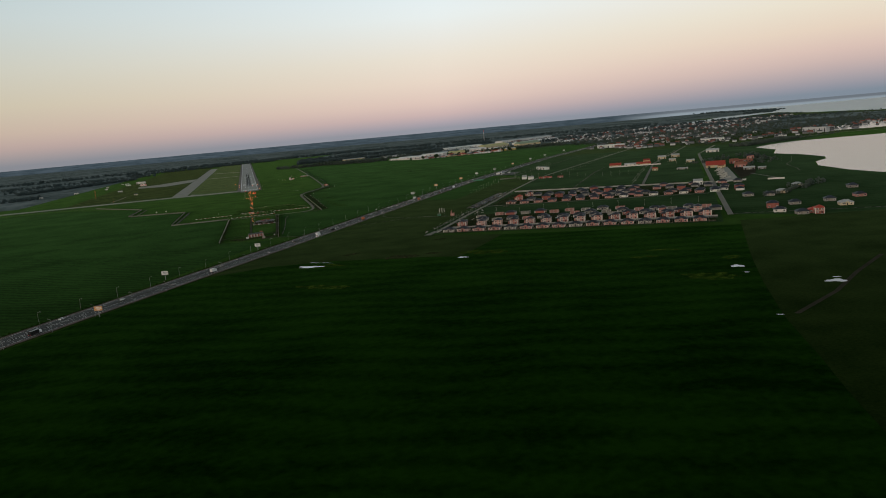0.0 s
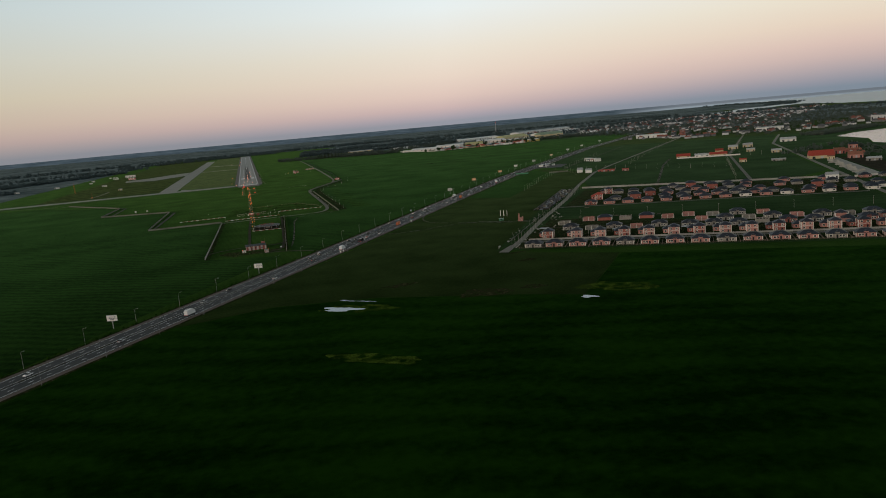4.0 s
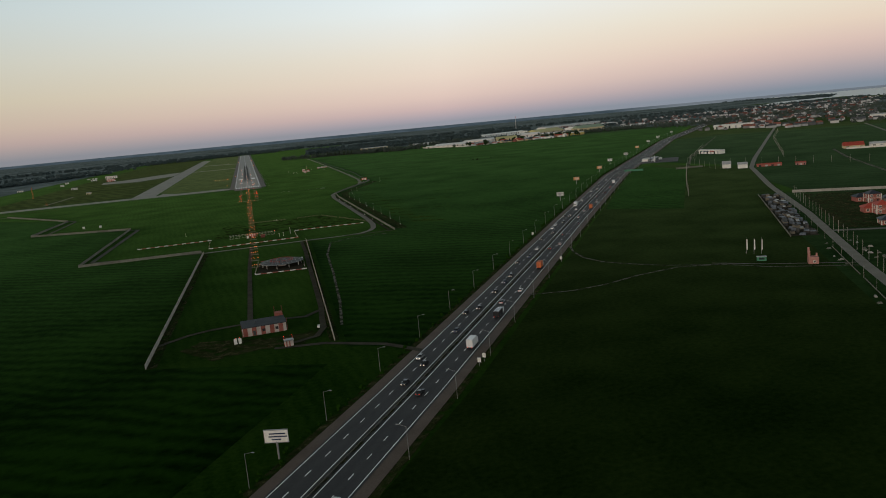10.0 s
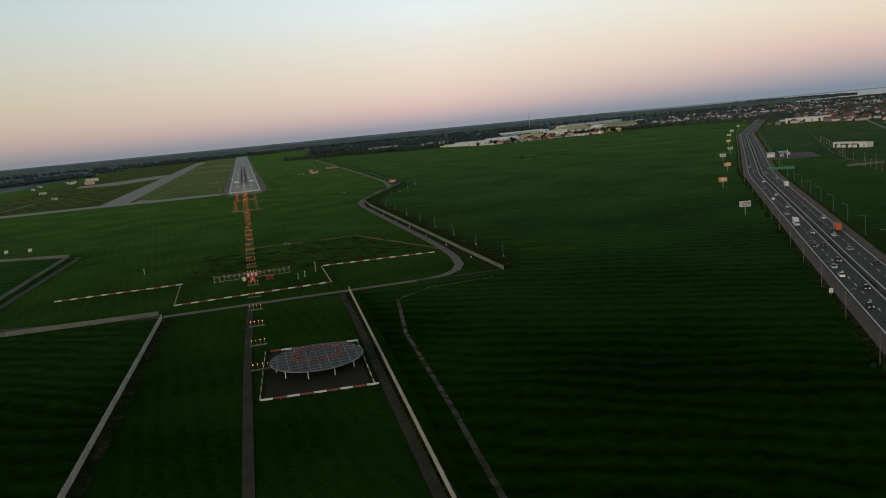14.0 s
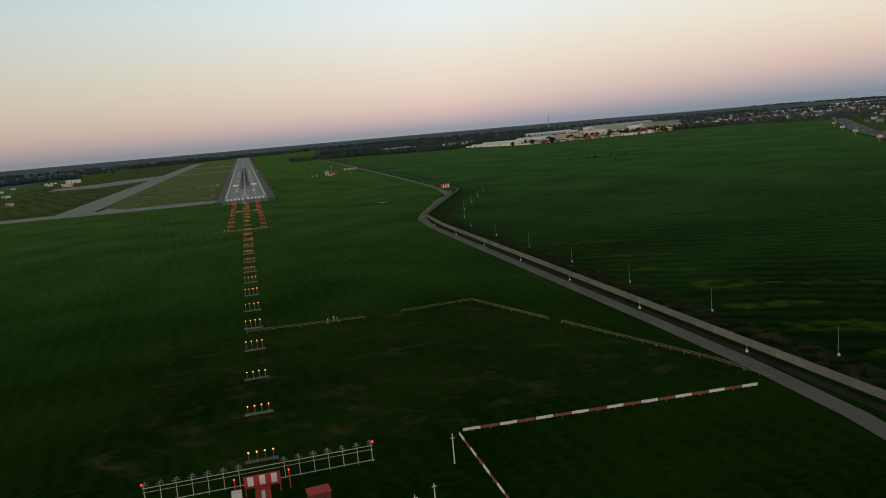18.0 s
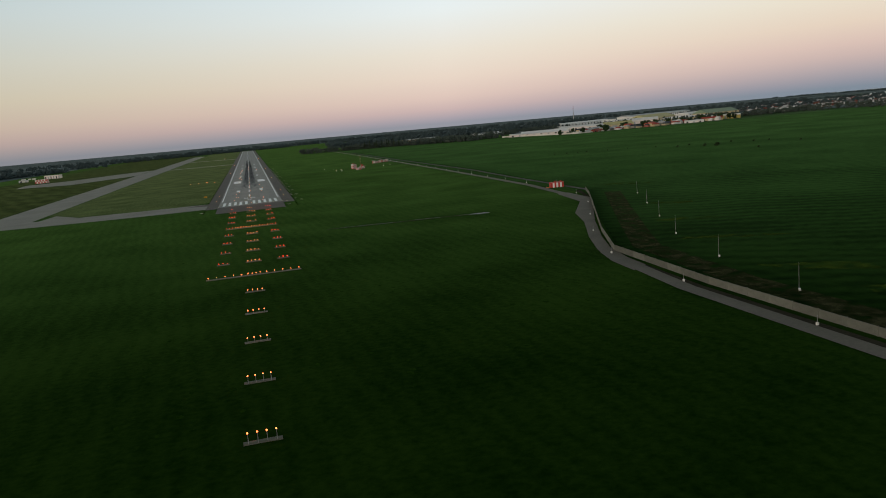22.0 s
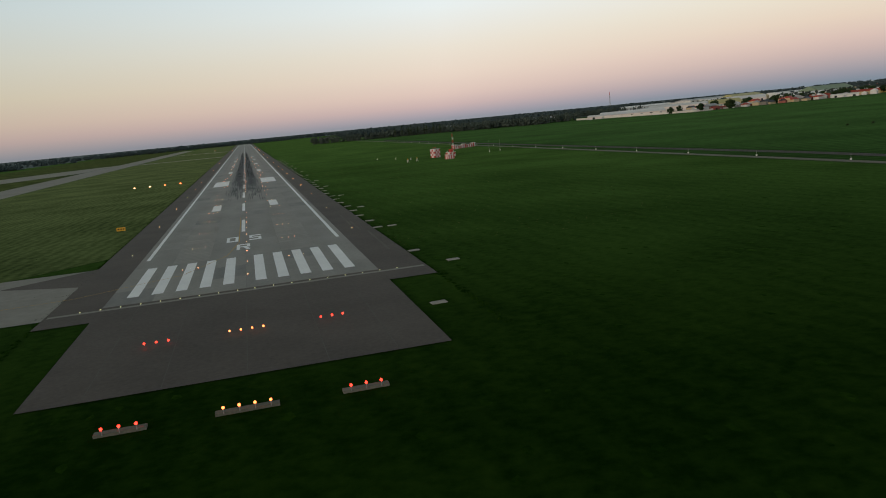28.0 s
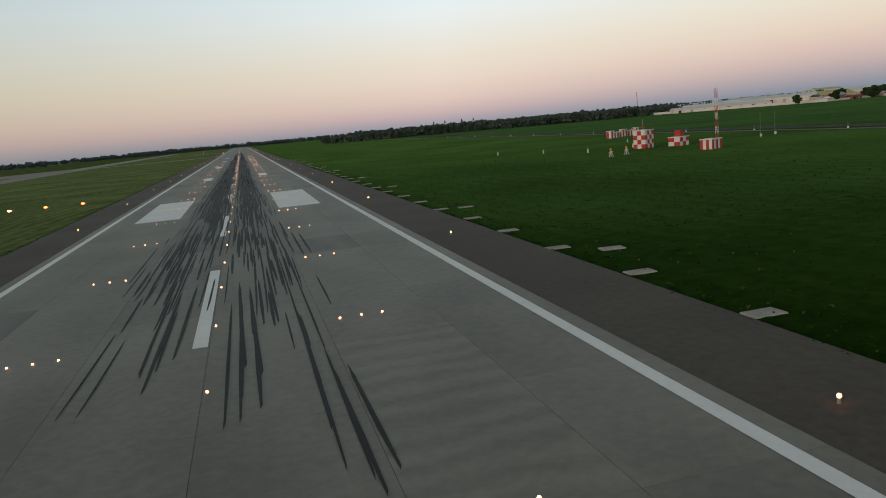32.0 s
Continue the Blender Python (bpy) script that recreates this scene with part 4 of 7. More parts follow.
for i in range(8):
    s = Solid()
    z0, z1, r = i * 1.95, (i + 1) * 1.95, 0.42
    for a in range(3):
        w = a * 2.094
        p, q = (r * math.cos(w), r * math.sin(w)), (r * math.cos(w + 2.094), r * math.sin(w + 2.094))
        s.rod((*p, z0), (*p, z1), 0.05)
        s.rod((*p, z0), (*q, z1), 0.025)
        s.rod((*p, z1), (*q, z1), 0.025)
    part("segment", s, M["white_paint" if i % 2 == 0 else "red_paint"], mast, "white segment" if i % 2 == 0 else "red segment")
part("aerial", Solid().rod((-0.8, 0, 15.6), (0, 0, 16.3), 0.05).rod((0.8, 0, 15.6), (0, 0, 16.3), 0.05).rod((0, 0, 15.6), (0, 0, 16.5), 0.05), M["steel"], mast)
for x, y, h in ((163.5, 359, 8.0), (173, 364, 8.0)):
    t = thing("light_pole", "slim pale pole with a small cabinet on the grass", "pole", "poles by the navigation site", place(x, y))
    part("pole", Solid().rod((0, 0, 0), (0, 0, h), 0.06, 0.04), M["steel"], t)
    part("box", Solid().box(0.2, 0, 0.4, 0.5, 0.4, 0.9), M["white_paint"], t)
for x, y in ((103, 344), (110, 348)):
    t = thing("field_sensor", "small white tripod sensor on the grass", "sensor", "field sensors", place(x, y))
    for a in range(3):
        part("leg", Solid().rod((0.7 * math.cos(a * 2.1), 0.7 * math.sin(a * 2.1), 0), (0, 0, 1.9), 0.09), M["white_paint"], t)
    part("head", Solid().blob((0, 0, 2.1), 0.4, 0.4, 0.35, 3, 0.1), M["sign_yellow"], t, "yellowish head")
    part("crossarm", Solid().rod((-0.7, 0, 1.3), (0.7, 0, 1.5), 0.07), M["white_paint"], t)
for x, y in ((112, 377), (106, 400), (130, 380), (150, 420), (172, 470), (96, 420)):
    single("marker_stake", Solid().box(0, 0, 0, 0.35, 0.35, 1.3, taper=0.7), M["white_paint"], "small white marker stake in the grass", "stake", "marker stakes").matrix_basis = place(x, y)

hut = thing("striped_hut", "low hut with broad red and white stripes beside the patrol road", "hut", at=place(190, -122, 0, -8))
part("roof", Solid().box(0, 0, 3.1, 8.8, 4.6, 0.2), M["red_paint"], hut, "red flat roof")
for i in range(7):
    part("stripe", Solid().box(-3.6 + i * 1.2, 0, 0, 1.19, 4.2, 3.1), M["red_paint" if i % 2 == 0 else "white_paint"], hut, "red stripe" if i % 2 == 0 else "white stripe")
for dx in (-1.2, 2.6):
    part("lamp_box", Solid().box(dx, -0.6, 3.3, 0.9, 0.9, 0.8, taper=0.9), M["red_paint"], hut, "small red lamp box")
part("aerial", Solid().rod((0.6, 0.8, 3.2), (0.6, 0.8, 5.2), 0.05), M["steel"], hut)
part("step", Solid().box(-5.6, -0.6, 0, 2.2, 2.4, 0.5), M["orange_paint"], hut, "low reddish step")

# the localiser aerial array across the approach
M["cream_steel"] = material("cream_painted_steel", (0.40, 0.38, 0.30), (0.54, 0.51, 0.42), 0.6, 1.0)
arr = thing("localiser_array", "long row of white dipole aerials on posts across the approach", "aerial", at=place(0, -700))
part("rail", Solid().box(0, 0, 2.6, 38.6, 0.11, 0.11), M["cream_steel"], arr)
part("rail", Solid().box(0, -0.9, 0.3, 38.6, 0.10, 0.10).box(0, 0, 1.9, 38.6, 0.07, 0.07), M["cream_steel"], arr)
for i in range(16):
    x = -19 + 38 * i / 15
    if abs(x) < 3:
        continue
    part("post", Solid().rod((x, 0, 0), (x, 0, 3.0), 0.055).rod((x, -0.9, 0), (x, 0, 2.6), 0.04), M["cream_steel"], arr)
    part("dipole", Solid().rod((x, -0.2, 3.0), (x, 1.5, 3.05), 0.10).rod((x - 0.7, 0.2, 3.0), (x + 0.7, 0.2, 3.0), 0.06).rod((x - 0.5, 1.0, 3.02), (x + 0.5, 1.0, 3.02), 0.06), M["steel"], arr)
for x in (-19.3, 19.3):
    part("lamp", Solid().blob((x, 0, 3.35), 0.15, 0.15, 0.15), M["lamp_red"], arr, "glowing red lamp")
gantry = thing("approach_gantry", "red and white steel gantry that carries approach lamps", "gantry", at=place(0, -705))
for x in (-2.8, 2.8):
    for y in (-12, -6, 0):
        part("leg", Solid().rod((x if y == 0 else x * 0.45, y, 0), (x if y == 0 else x * 0.45, y, 1.5), 0.12), M["red_paint"], gantry)
part("back_board", Solid().box(0, 0.2, 1.3, 5.9, 0.18, 2.1), M["red_paint"], gantry, "red board")
for x in (-1.9, 0, 1.9):
    part("panel", Solid().box(x, 0.08, 1.7, 0.95, 0.1, 1.6), M["white_paint"], gantry, "white panel")
part("walkway", Solid().box(0, -6.2, 1.45, 2.4, 12, 0.16), M["red_paint"], gantry, "red walkway")
part("stripe", Solid().box(0, -6.6, 1.615, 0.6, 9.0, 0.02), M["white_paint"], gantry, "white stripe")
for x in (-1.15, 1.15):
    part("rail", Solid().box(x, -6.2, 2.3, 0.08, 12, 0.08).box(x, -6.2, 1.9, 0.06, 12, 0.06), M["red_paint"], gantry, "red railing")
    for y in (-12, -9, -6, -3, -0.3):
        part("rail_post", Solid().rod((x, y, 1.6), (x, y, 2.34), 0.05), M["red_paint"], gantry)
part("cabinet", Solid().box(-4.2, -1.5, 0, 1.6, 1.2, 2.0), M["white_paint"], gantry)
for x in (-4.4, 4.4):
    part("lamp", Solid().blob((x, 0, 3.4), 0.15, 0.15, 0.15), M["lamp_red"], gantry, "glowing red lamp")
    part("leg", Solid().rod((x, 0, 0), (x, 0, 3.2), 0.1), M["red_paint"], gantry)
for x, y, h in ((22, -722, 3.2), (25.5, -720, 3.4), (32, -708, 5.5), (-60, -640, 3.0), (22.6, -596, 1.6), (24.6, -595, 1.8), (25.6, -595.4, 1.5)):
    single("monitor_pole", Solid().rod((0, 0, 0), (0, 0, h), 0.12, 0.07).rod((-0.4, 0, h * 0.85), (0.4, 0, h * 0.85), 0.06), M["white_paint"], "slim white monitor pole in the grass", "pole", "monitor poles").matrix_basis = place(x, y)


M["faded_red"] = material("faded_pink_red_plaster", (0.19, 0.055, 0.040), (0.29, 0.092, 0.070), 0.8, 2.0)
M["old_timber"] = material("weathered_brown_timber", (0.115, 0.092, 0.056), (0.190, 0.155, 0.098), 0.9, 1.0)
M["roof_felt"] = material("blue_grey_roofing_felt", (0.020, 0.025, 0.032), (0.042, 0.048, 0.056), 0.8, 3.0)
M["dark_metal"] = material("dark_weathered_metal", (0.044, 0.050, 0.056), (0.080, 0.088, 0.094), 0.9, 3.0)
M["rusty"] = material("rusty_red_metal", (0.10, 0.030, 0.022), (0.18, 0.055, 0.040), 0.8, 0.8)
M["faded_white"] = material("greyed_white_plaster", (0.36, 0.31, 0.28), (0.52, 0.46, 0.42), 0.85, 2.0)
t = thing("equipment_box", "rust-red equipment box beside the aerial array", "hut", at=place(8.5, -712, 0, 5))
part("body", Solid().box(0, 0, 0, 3.4, 2.4, 2.1), M["rusty"], t)
part("roof", Solid().box(0, 0, 2.1, 3.7, 2.7, 0.18), M["red_paint"], t)


def barrier(points, label, n_from=0):
    """A low barrier of alternating white and red boards."""
    t = thing("striped_barrier", label, "barrier")
    for i, (x, y, a) in enumerate(along(points, 3.6, 1.8)):
        red = (i + n_from) % 2
        part("board", Solid().box(x, y, 0.32, 3.4, 0.12, 0.55, a), M["faded_red" if red else "white_paint"], t, "faded red board" if red else "white board")
        part("post", Solid().rod((x, y, 0), (x, y, 0.3), 0.08), M["steel"], t)
    return t


for seg in ([(-96, -694), (-36, -694)], [(-36, -694), (-35, -747)], [(-35, -747), (36, -744)], [(36, -744), (36, -697)], [(37, -696), (98, -701)], [(-1, -894), (30, -897)], [(30, -897), (32, -851)], [(32, -851), (2, -847)], [(2, -847), (-1, -894)]):
    barrier(seg, "low barrier of white and faded red boards round aerials")


def railing(points, label):
    t = thing("wooden_railing", label, "railing")
    for (x0, y0), (x1, y1) in zip(points, points[1:]):
        a = math.atan2(y1 - y0, x1 - x0)
        n = max(1, round(math.hypot(x1 - x0, y1 - y0) / 4))
        for i in range(n + 1):
            part("post", Solid().box(x0 + (x1 - x0) * i / n, y0 + (y1 - y0) * i / n, 0, 0.14, 0.14, 1.0), M["old_timber"], t)
        for z in (0.55, 1.0):
            part("rail", Solid().box((x0 + x1) / 2, (y0 + y1) / 2, z, math.hypot(x1 - x0, y1 - y0), 0.08, 0.14, a), M["old_timber"], t)
    return t


railing([(103, -700), (100, -684), (92, -660), (84, -636)], "weathered brown wooden railing round a mown plot")
railing([(82, -631), (70, -595), (46, -597)], "weathered brown wooden railing round a mown plot")
railing([(34, -598), (-2, -594)], "weathered brown wooden railing round a mown plot")
structure("plot", patch([(98, -684), (70, -597), (-27, -592), (-34, -690), (30, -696), (60, -690)], 0.075), M["plot"], "mown yellowish plot beside the aerial array")

# the round counterpoise of the radio beacon
disc = thing("beacon_counterpoise", "round grey metal platform on posts with a ring of reddish aerials", "radio beacon", at=place(17, -870))
s = Solid()
s.v = [(14 * math.cos(2 * math.pi * i / 40), 14 * math.sin(2 * math.pi * i / 40), z) for z in (2.7, 3.0) for i in range(40)]
s.f = [tuple(range(40, 80)), tuple(reversed(range(40)))] + [(i, (i + 1) % 40, 40 + (i + 1) % 40, 40 + i) for i in range(40)]
part("platform", s, M["dark_metal"], disc)
rim = Solid()
for i in range(40):
    p, q = ((14.05 * math.cos(2 * math.pi * k / 40), 14.05 * math.sin(2 * math.pi * k / 40), 2.85) for k in (i, i + 1))
    rim.rod(p, q, 0.16, sides=5)
part("rim", rim, M["steel"], disc, "pale steel rim")
ring = Solid()
for i in range(24):
    p, q = ((7.5 * math.cos(2 * math.pi * k / 24), 7.5 * math.sin(2 * math.pi * k / 24)) for k in (i, i + 1))
    ring.rod((*p, 4.3), (*q, 4.3), 0.07, sides=4).rod((*p, 3.0), (*p, 4.3), 0.05, sides=4)
part("railing", ring, M["red_paint"], disc, "red ring railing")
seams = Solid()
for i in range(-4, 5):
    y = 3 * i
    x = math.sqrt(14 ** 2 - y * y) - 0.2
    seams.box(0, y, 2.99, 2 * x, 0.12, 0.05).box(y, 0, 2.99, 0.12, 2 * x, 0.05)
part("seams", seams, M["steel"], disc, "pale seams of the sheet metal")
for i in range(10):
    w = 2 * math.pi * i / 10
    part("post", Solid().rod((12.5 * math.cos(w), 12.5 * math.sin(w), 0), (12.5 * math.cos(w), 12.5 * math.sin(w), 2.7), 0.16), M["white_paint"], disc)
for i in range(24):
    w = 2 * math.pi * i / 24
    part("aerial", Solid().rod((6.5 * math.cos(w), 6.5 * math.sin(w), 3.0), (6.5 * math.cos(w), 6.5 * math.sin(w), 4.0), 0.10).blob((6.5 * math.cos(w), 6.5 * math.sin(w), 4.1), 0.35, 0.35, 0.2), M["rusty"], disc, "reddish aerial")
part("mast", Solid().rod((0, 0, 3.0), (0, 0, 5.4), 0.1), M["rusty"], disc)
part("cabin", Solid().box(0, 0, 0, 5, 4, 2.6), M["faded_white"], disc)
structure("beacon_yard", patch([(0, -893), (29, -896), (31, -852), (3, -848)], 0.09), M["bare"], "bare ground under the beacon platform")

# the striped transmitter building
b = thing("transmitter_building", "low building with faded pink-red and white stripes and wide dark roof", "building", at=place(0.8, -1035.5, 0, 3))
part("body", Solid().box(0, 0, 0, 18.6, 13.0, 3.7), M["faded_white"], b, "greyed white plaster body")
part("roof", Solid().box(0, 0, 3.7, 19.2, 13.6, 0.35), M["roof_felt"], b, "dark blue-grey roofing felt")
for i in range(5):
    part("stripe", Solid().box(-8.2 + i * 3.8, -6.53, 0.0, 1.9, 0.08, 3.6), M["faded_red"], b, "faded red stripe")
for i in range(3):
    part("stripe", Solid().box(9.33, -4.4 + i * 4.4, 0.0, 0.08, 2.2, 3.6), M["faded_red"], b, "faded red stripe")
for x in (5.2, -0.4):
    part("window", Solid().box(x, -6.59, 1.3, 1.3, 0.1, 1.2), M["rubber"], b, "dark window")
part("door", Solid().box(-4.4, -6.59, 0.1, 1.1, 0.1, 2.1), M["dark_metal"], b, "dark metal door")
part("roof_vent", Solid().box(-3, 1, 4.05, 0.8, 0.8, 0.7), M["dark_metal"], b)
part("annex", Solid().box(7.6, 8.6, 0, 3.4, 4.2, 5.2), M["faded_red"], b, "faded red annex")
for x in (5.9, 9.3):
    part("mast", Solid().rod((x, 8.0, 5.2), (x, 8.0, 8.4), 0.09), M["rusty"], b)
for x in (-9.7, 9.7):
    part("mast", Solid().rod((x, -7.0, 0), (x, -7.0, 5.6), 0.09), M["rusty"], b)
t = thing("guard_cabin", "small pale cabin with a grey roof in the fenced yard", "hut", at=place(10, -1067, 0, 3))
part("body", Solid().box(0, 0, 0, 3.4, 2.8, 2.3), M["faded_white"], t)
part("roof", Solid().box(0, 0, 2.5, 4.0, 3.4, 0.3, taper=0.8), M["steel"], t)
for dx in (-1.0, 0.2):
    part("board", Solid().box(dx, -1.43, 0.1, 0.5, 0.06, 2.2), M["faded_red"], t, "faded red board")
for dx in (-1.7, 1.7):
    part("pole", Solid().rod((dx, 1.5, 0), (dx, 1.5, 3.6), 0.08), M["red_paint"], t)
    part("lamp", Solid().blob((dx, 1.5, 3.7), 0.09, 0.09, 0.09), M["lamp_red"], t, "glowing red lamp")
for x in (-11.2, -9.4):
    t = thing("white_cabinet", "white equipment cabinet beside the striped building", "cabinet", "white cabinets", place(x, -1052, 0, 8))
    part("body", Solid().box(0, 0, 0.2, 1.2, 1.1, 2.1), M["white_paint"], t)
    part("plinth", Solid().box(0, 0, 0, 1.4, 1.3, 0.2), M["pale_concrete"], t)
    part("lamp", Solid().blob((0, 0, 2.6), 0.08, 0.08, 0.08), M["lamp_red"], t, "glowing red lamp")
t = thing("parked_trailer", "small white trailer parked in the fenced square", "trailer", at=place(24, -1046, 0, 80) @ Matrix.Scale(0.65, 4))
part("body", Solid().box(0, 0, 0.5, 3.2, 1.5, 1.4), M["white_paint"], t)
for dx in (-0.9, 0.9):
    part("wheel", Solid().rod((dx, -0.85, 0.35), (dx, -0.65, 0.35), 0.35, sides=10), M["rubber"], t)


def fence(points, label, h=2.3, step=6.0, mat="mesh_grey"):
    """Concrete panels between posts."""
    t = thing("concrete_fence", label, "fence")
    for (x0, y0), (x1, y1) in zip(points, points[1:]):
        length = math.hypot(x1 - x0, y1 - y0)
        n, a = max(1, round(length / step)), math.atan2(y1 - y0, x1 - x0)
        panel = Solid().box(0, 0, 0.05, length / n - 0.25, 0.16, h).box(-length / n / 2, 0, 0, 0.25, 0.3, h + 0.15).mesh("panel", M[mat])
        for i in range(n):
            k = (i + 0.5) / n
            p = new("panel", panel)
            p.parent, p.matrix_basis = t, place(x0 + (x1 - x0) * k, y0 + (y1 - y0) * k, 0, math.degrees(a))
    return t


fence([(41, -769), (28, -1072)], "pale concrete fence along the approach lights' square", 2.1, 6.0, "pale_concrete")
fence([(-38, -770), (-45, -1069)], "pale concrete fence along the approach lights' square", 2.1, 6.0, "pale_concrete")
fence([(113, -771), (112.5, -400), (116, -342), (131, -303), (183, -184), (194, -156)], "long grey concrete fence of the airfield", 1.9, 7.5, "mesh_grey")
fence([(194, -156), (199, -11), (206, 112), (209, 460), (219, 1060)], "long dark wire fence of the airfield", 0.8, 16.0, "dark_metal")
fence([(-40, -762), (-130, -757), (-126, -512)], "pale concrete fence of the airfield", 2.0, 14.0)
fence([(-126, -512), (-236, -464), (-230, -310), (-360, -100)], "pale concrete fence of the airfield", 2.0, 14.0)
k = 0
for x, y, a in along([(110, -740), (108.5, -400), (113, -345), (128, -302), (181, -185), (188, -100), (196, 250), (206, 900)], 48, 10):
    t = thing("fence_light", "low white marker post with a lamp box", "post", "fence marker posts", place(x, y))
    part("pole", Solid().rod((0, 0, 0), (0, 0, 2.2), 0.09, 0.06), M["steel"], t)
    part("box", Solid().box(0, 0, 0.1, 0.45, 0.4, 0.6), M["white_paint"], t, "white box")
for x, y, a in along([(124, -760), (124, -420), (140, -345), (212, -180)], 46, 20):
    t = thing("field_mast", "slim grey mast outside the fence with a pale box", "mast", "masts outside the fence", place(x, y))
    part("pole", Solid().rod((0, 0, 0), (0, 0, 7.0), 0.08, 0.04), M["steel"], t)
    part("box", Solid().box(0.15, 0, 0.2, 0.4, 0.4, 0.6), M["white_paint"], t)
# ---- along the highway: lamps, billboards, traffic ----
M["car_white"] = material("white_car_paint", (0.60, 0.60, 0.60), (0.72, 0.72, 0.72), 0.3, 2.0, spec=0.5)
M["car_silver"] = material("silver_car_paint", (0.28, 0.29, 0.30), (0.38, 0.39, 0.40), 0.3, 2.0, metal=0.5, spec=0.5)
M["car_black"] = material("black_car_paint", (0.012, 0.012, 0.014), (0.022, 0.022, 0.025), 0.25, 2.0, spec=0.5)
M["car_blue"] = material("dark_blue_car_paint", (0.015, 0.025, 0.06), (0.025, 0.04, 0.09), 0.3, 2.0, spec=0.5)
M["car_red"] = material("dark_red_car_paint", (0.20, 0.02, 0.015), (0.30, 0.03, 0.025), 0.3, 2.0, spec=0.5)
M["glass_dark"] = material("tinted_car_glass", (0.010, 0.012, 0.014), (0.020, 0.022, 0.026), 0.08, 1.0, spec=0.6)
M["tyre"] = material("tyre_rubber", (0.012, 0.012, 0.012), (0.025, 0.025, 0.025), 0.8, 0.5)
M["headlamp"] = glowing("headlamp_glass", (1.0, 0.85, 0.66), 1.6)
M["taillamp"] = glowing("tail_lamp_glass", (0.9, 0.03, 0.02), 0.35)
M["tarp_orange"] = material("orange_lorry_sheet", (0.42, 0.10, 0.03), (0.52, 0.14, 0.05), 0.7, 2.0)
M["poster"] = material("pale_billboard_face", (0.52, 0.50, 0.47), (0.72, 0.70, 0.66), 0.6, 1.2, random_tint=0.2)
M["poster_warm"] = material("orange_billboard_face", (0.55, 0.22, 0.06), (0.70, 0.36, 0.14), 0.6, 1.0, random_tint=0.2)

lamp = thing("street_lamp", "tall grey street lamp with a short arm beside the highway", "street lamp", "highway lamps")
part("pole", Solid().rod((0, 0, 0), (0, 0, 9.0), 0.09, 0.05), M["steel"], lamp)
part("arm", Solid().rod((0, 0, 8.9), (0, -2.0, 9.5), 0.045), M["steel"], lamp)
part("head", Solid().box(0, -2.4, 9.42, 0.3, 0.8, 0.14), M["steel"], lamp, "pale lamp head")
lamp.matrix_basis = place(0, 0)
spots = [(x, y, math.degrees(a)) for x, y, a in along(HIGHWAY, 41, 1000, -17.2) if y < 300] + [(x, y, math.degrees(a) + 180) for x, y, a in along(HIGHWAY, 41, 1020, 17.2) if y < 0]
lamp.matrix_basis = place(spots[0][0], spots[0][1], 0, spots[0][2])
for x, y, a in spots[1:]:
    copy_thing(lamp, place(x, y, 0, a))


scrub = Solid()
rnd = random.Random(17)
for x, y, a in along(HIGHWAY, 2.4, 1050, -17.4):
    if y < 100 and rnd.random() < 0.6:
        r = rnd.uniform(0.35, 1.0)
        scrub.blob((x + rnd.uniform(-1.5, 1.5), y + rnd.uniform(-1.5, 1.5), r * 0.5), r, r, r * 0.8, rnd.random(), 0.4, 3, 5)
single("roadside_scrub", scrub, M["tuft"], "low dry scrub along the highway verge", "scrub", "", "stuff")


def billboard(x, y, turn, warm=False):
    t = thing("billboard", "large %s billboard on a single post beside the highway" % ("orange" if warm else "pale"), "billboard", "highway billboards", place(x, y, 0, turn))
    part("post", Solid().rod((0, 0, 0), (0, 0, 5.0), 0.28), M["steel"], t)
    part("panel", Solid().box(0, 0, 4.8, 6.4, 0.4, 3.3), M["poster_warm" if warm else "poster"], t)
    part("frame", Solid().box(0, 0, 4.65, 6.7, 0.5, 0.16).box(0, 0, 8.1, 6.7, 0.5, 0.14), M["steel"], t)
    for dz, w in ((7.0, 4.4), (6.2, 5.0), (5.4, 2.6)):
        part("bar", Solid().box(0.2 * w - 0.5, -0.23, dz, w, 0.03, 0.35), M["car_blue" if not warm else "white_paint"], t, "bar of lettering")


for x, y, w in ((1, -1175, 0), (-87, -1296, 0), (-122, -1432, 1), (284, -717, 0), (361, -588, 1), (446, -476, 1), (515, -372, 0), (590, -282, 0), (690, -140, 1), (800, 10, 0), (900, 140, 0), (1040, 310, 0)):
    billboard(x, y, -20, bool(w))


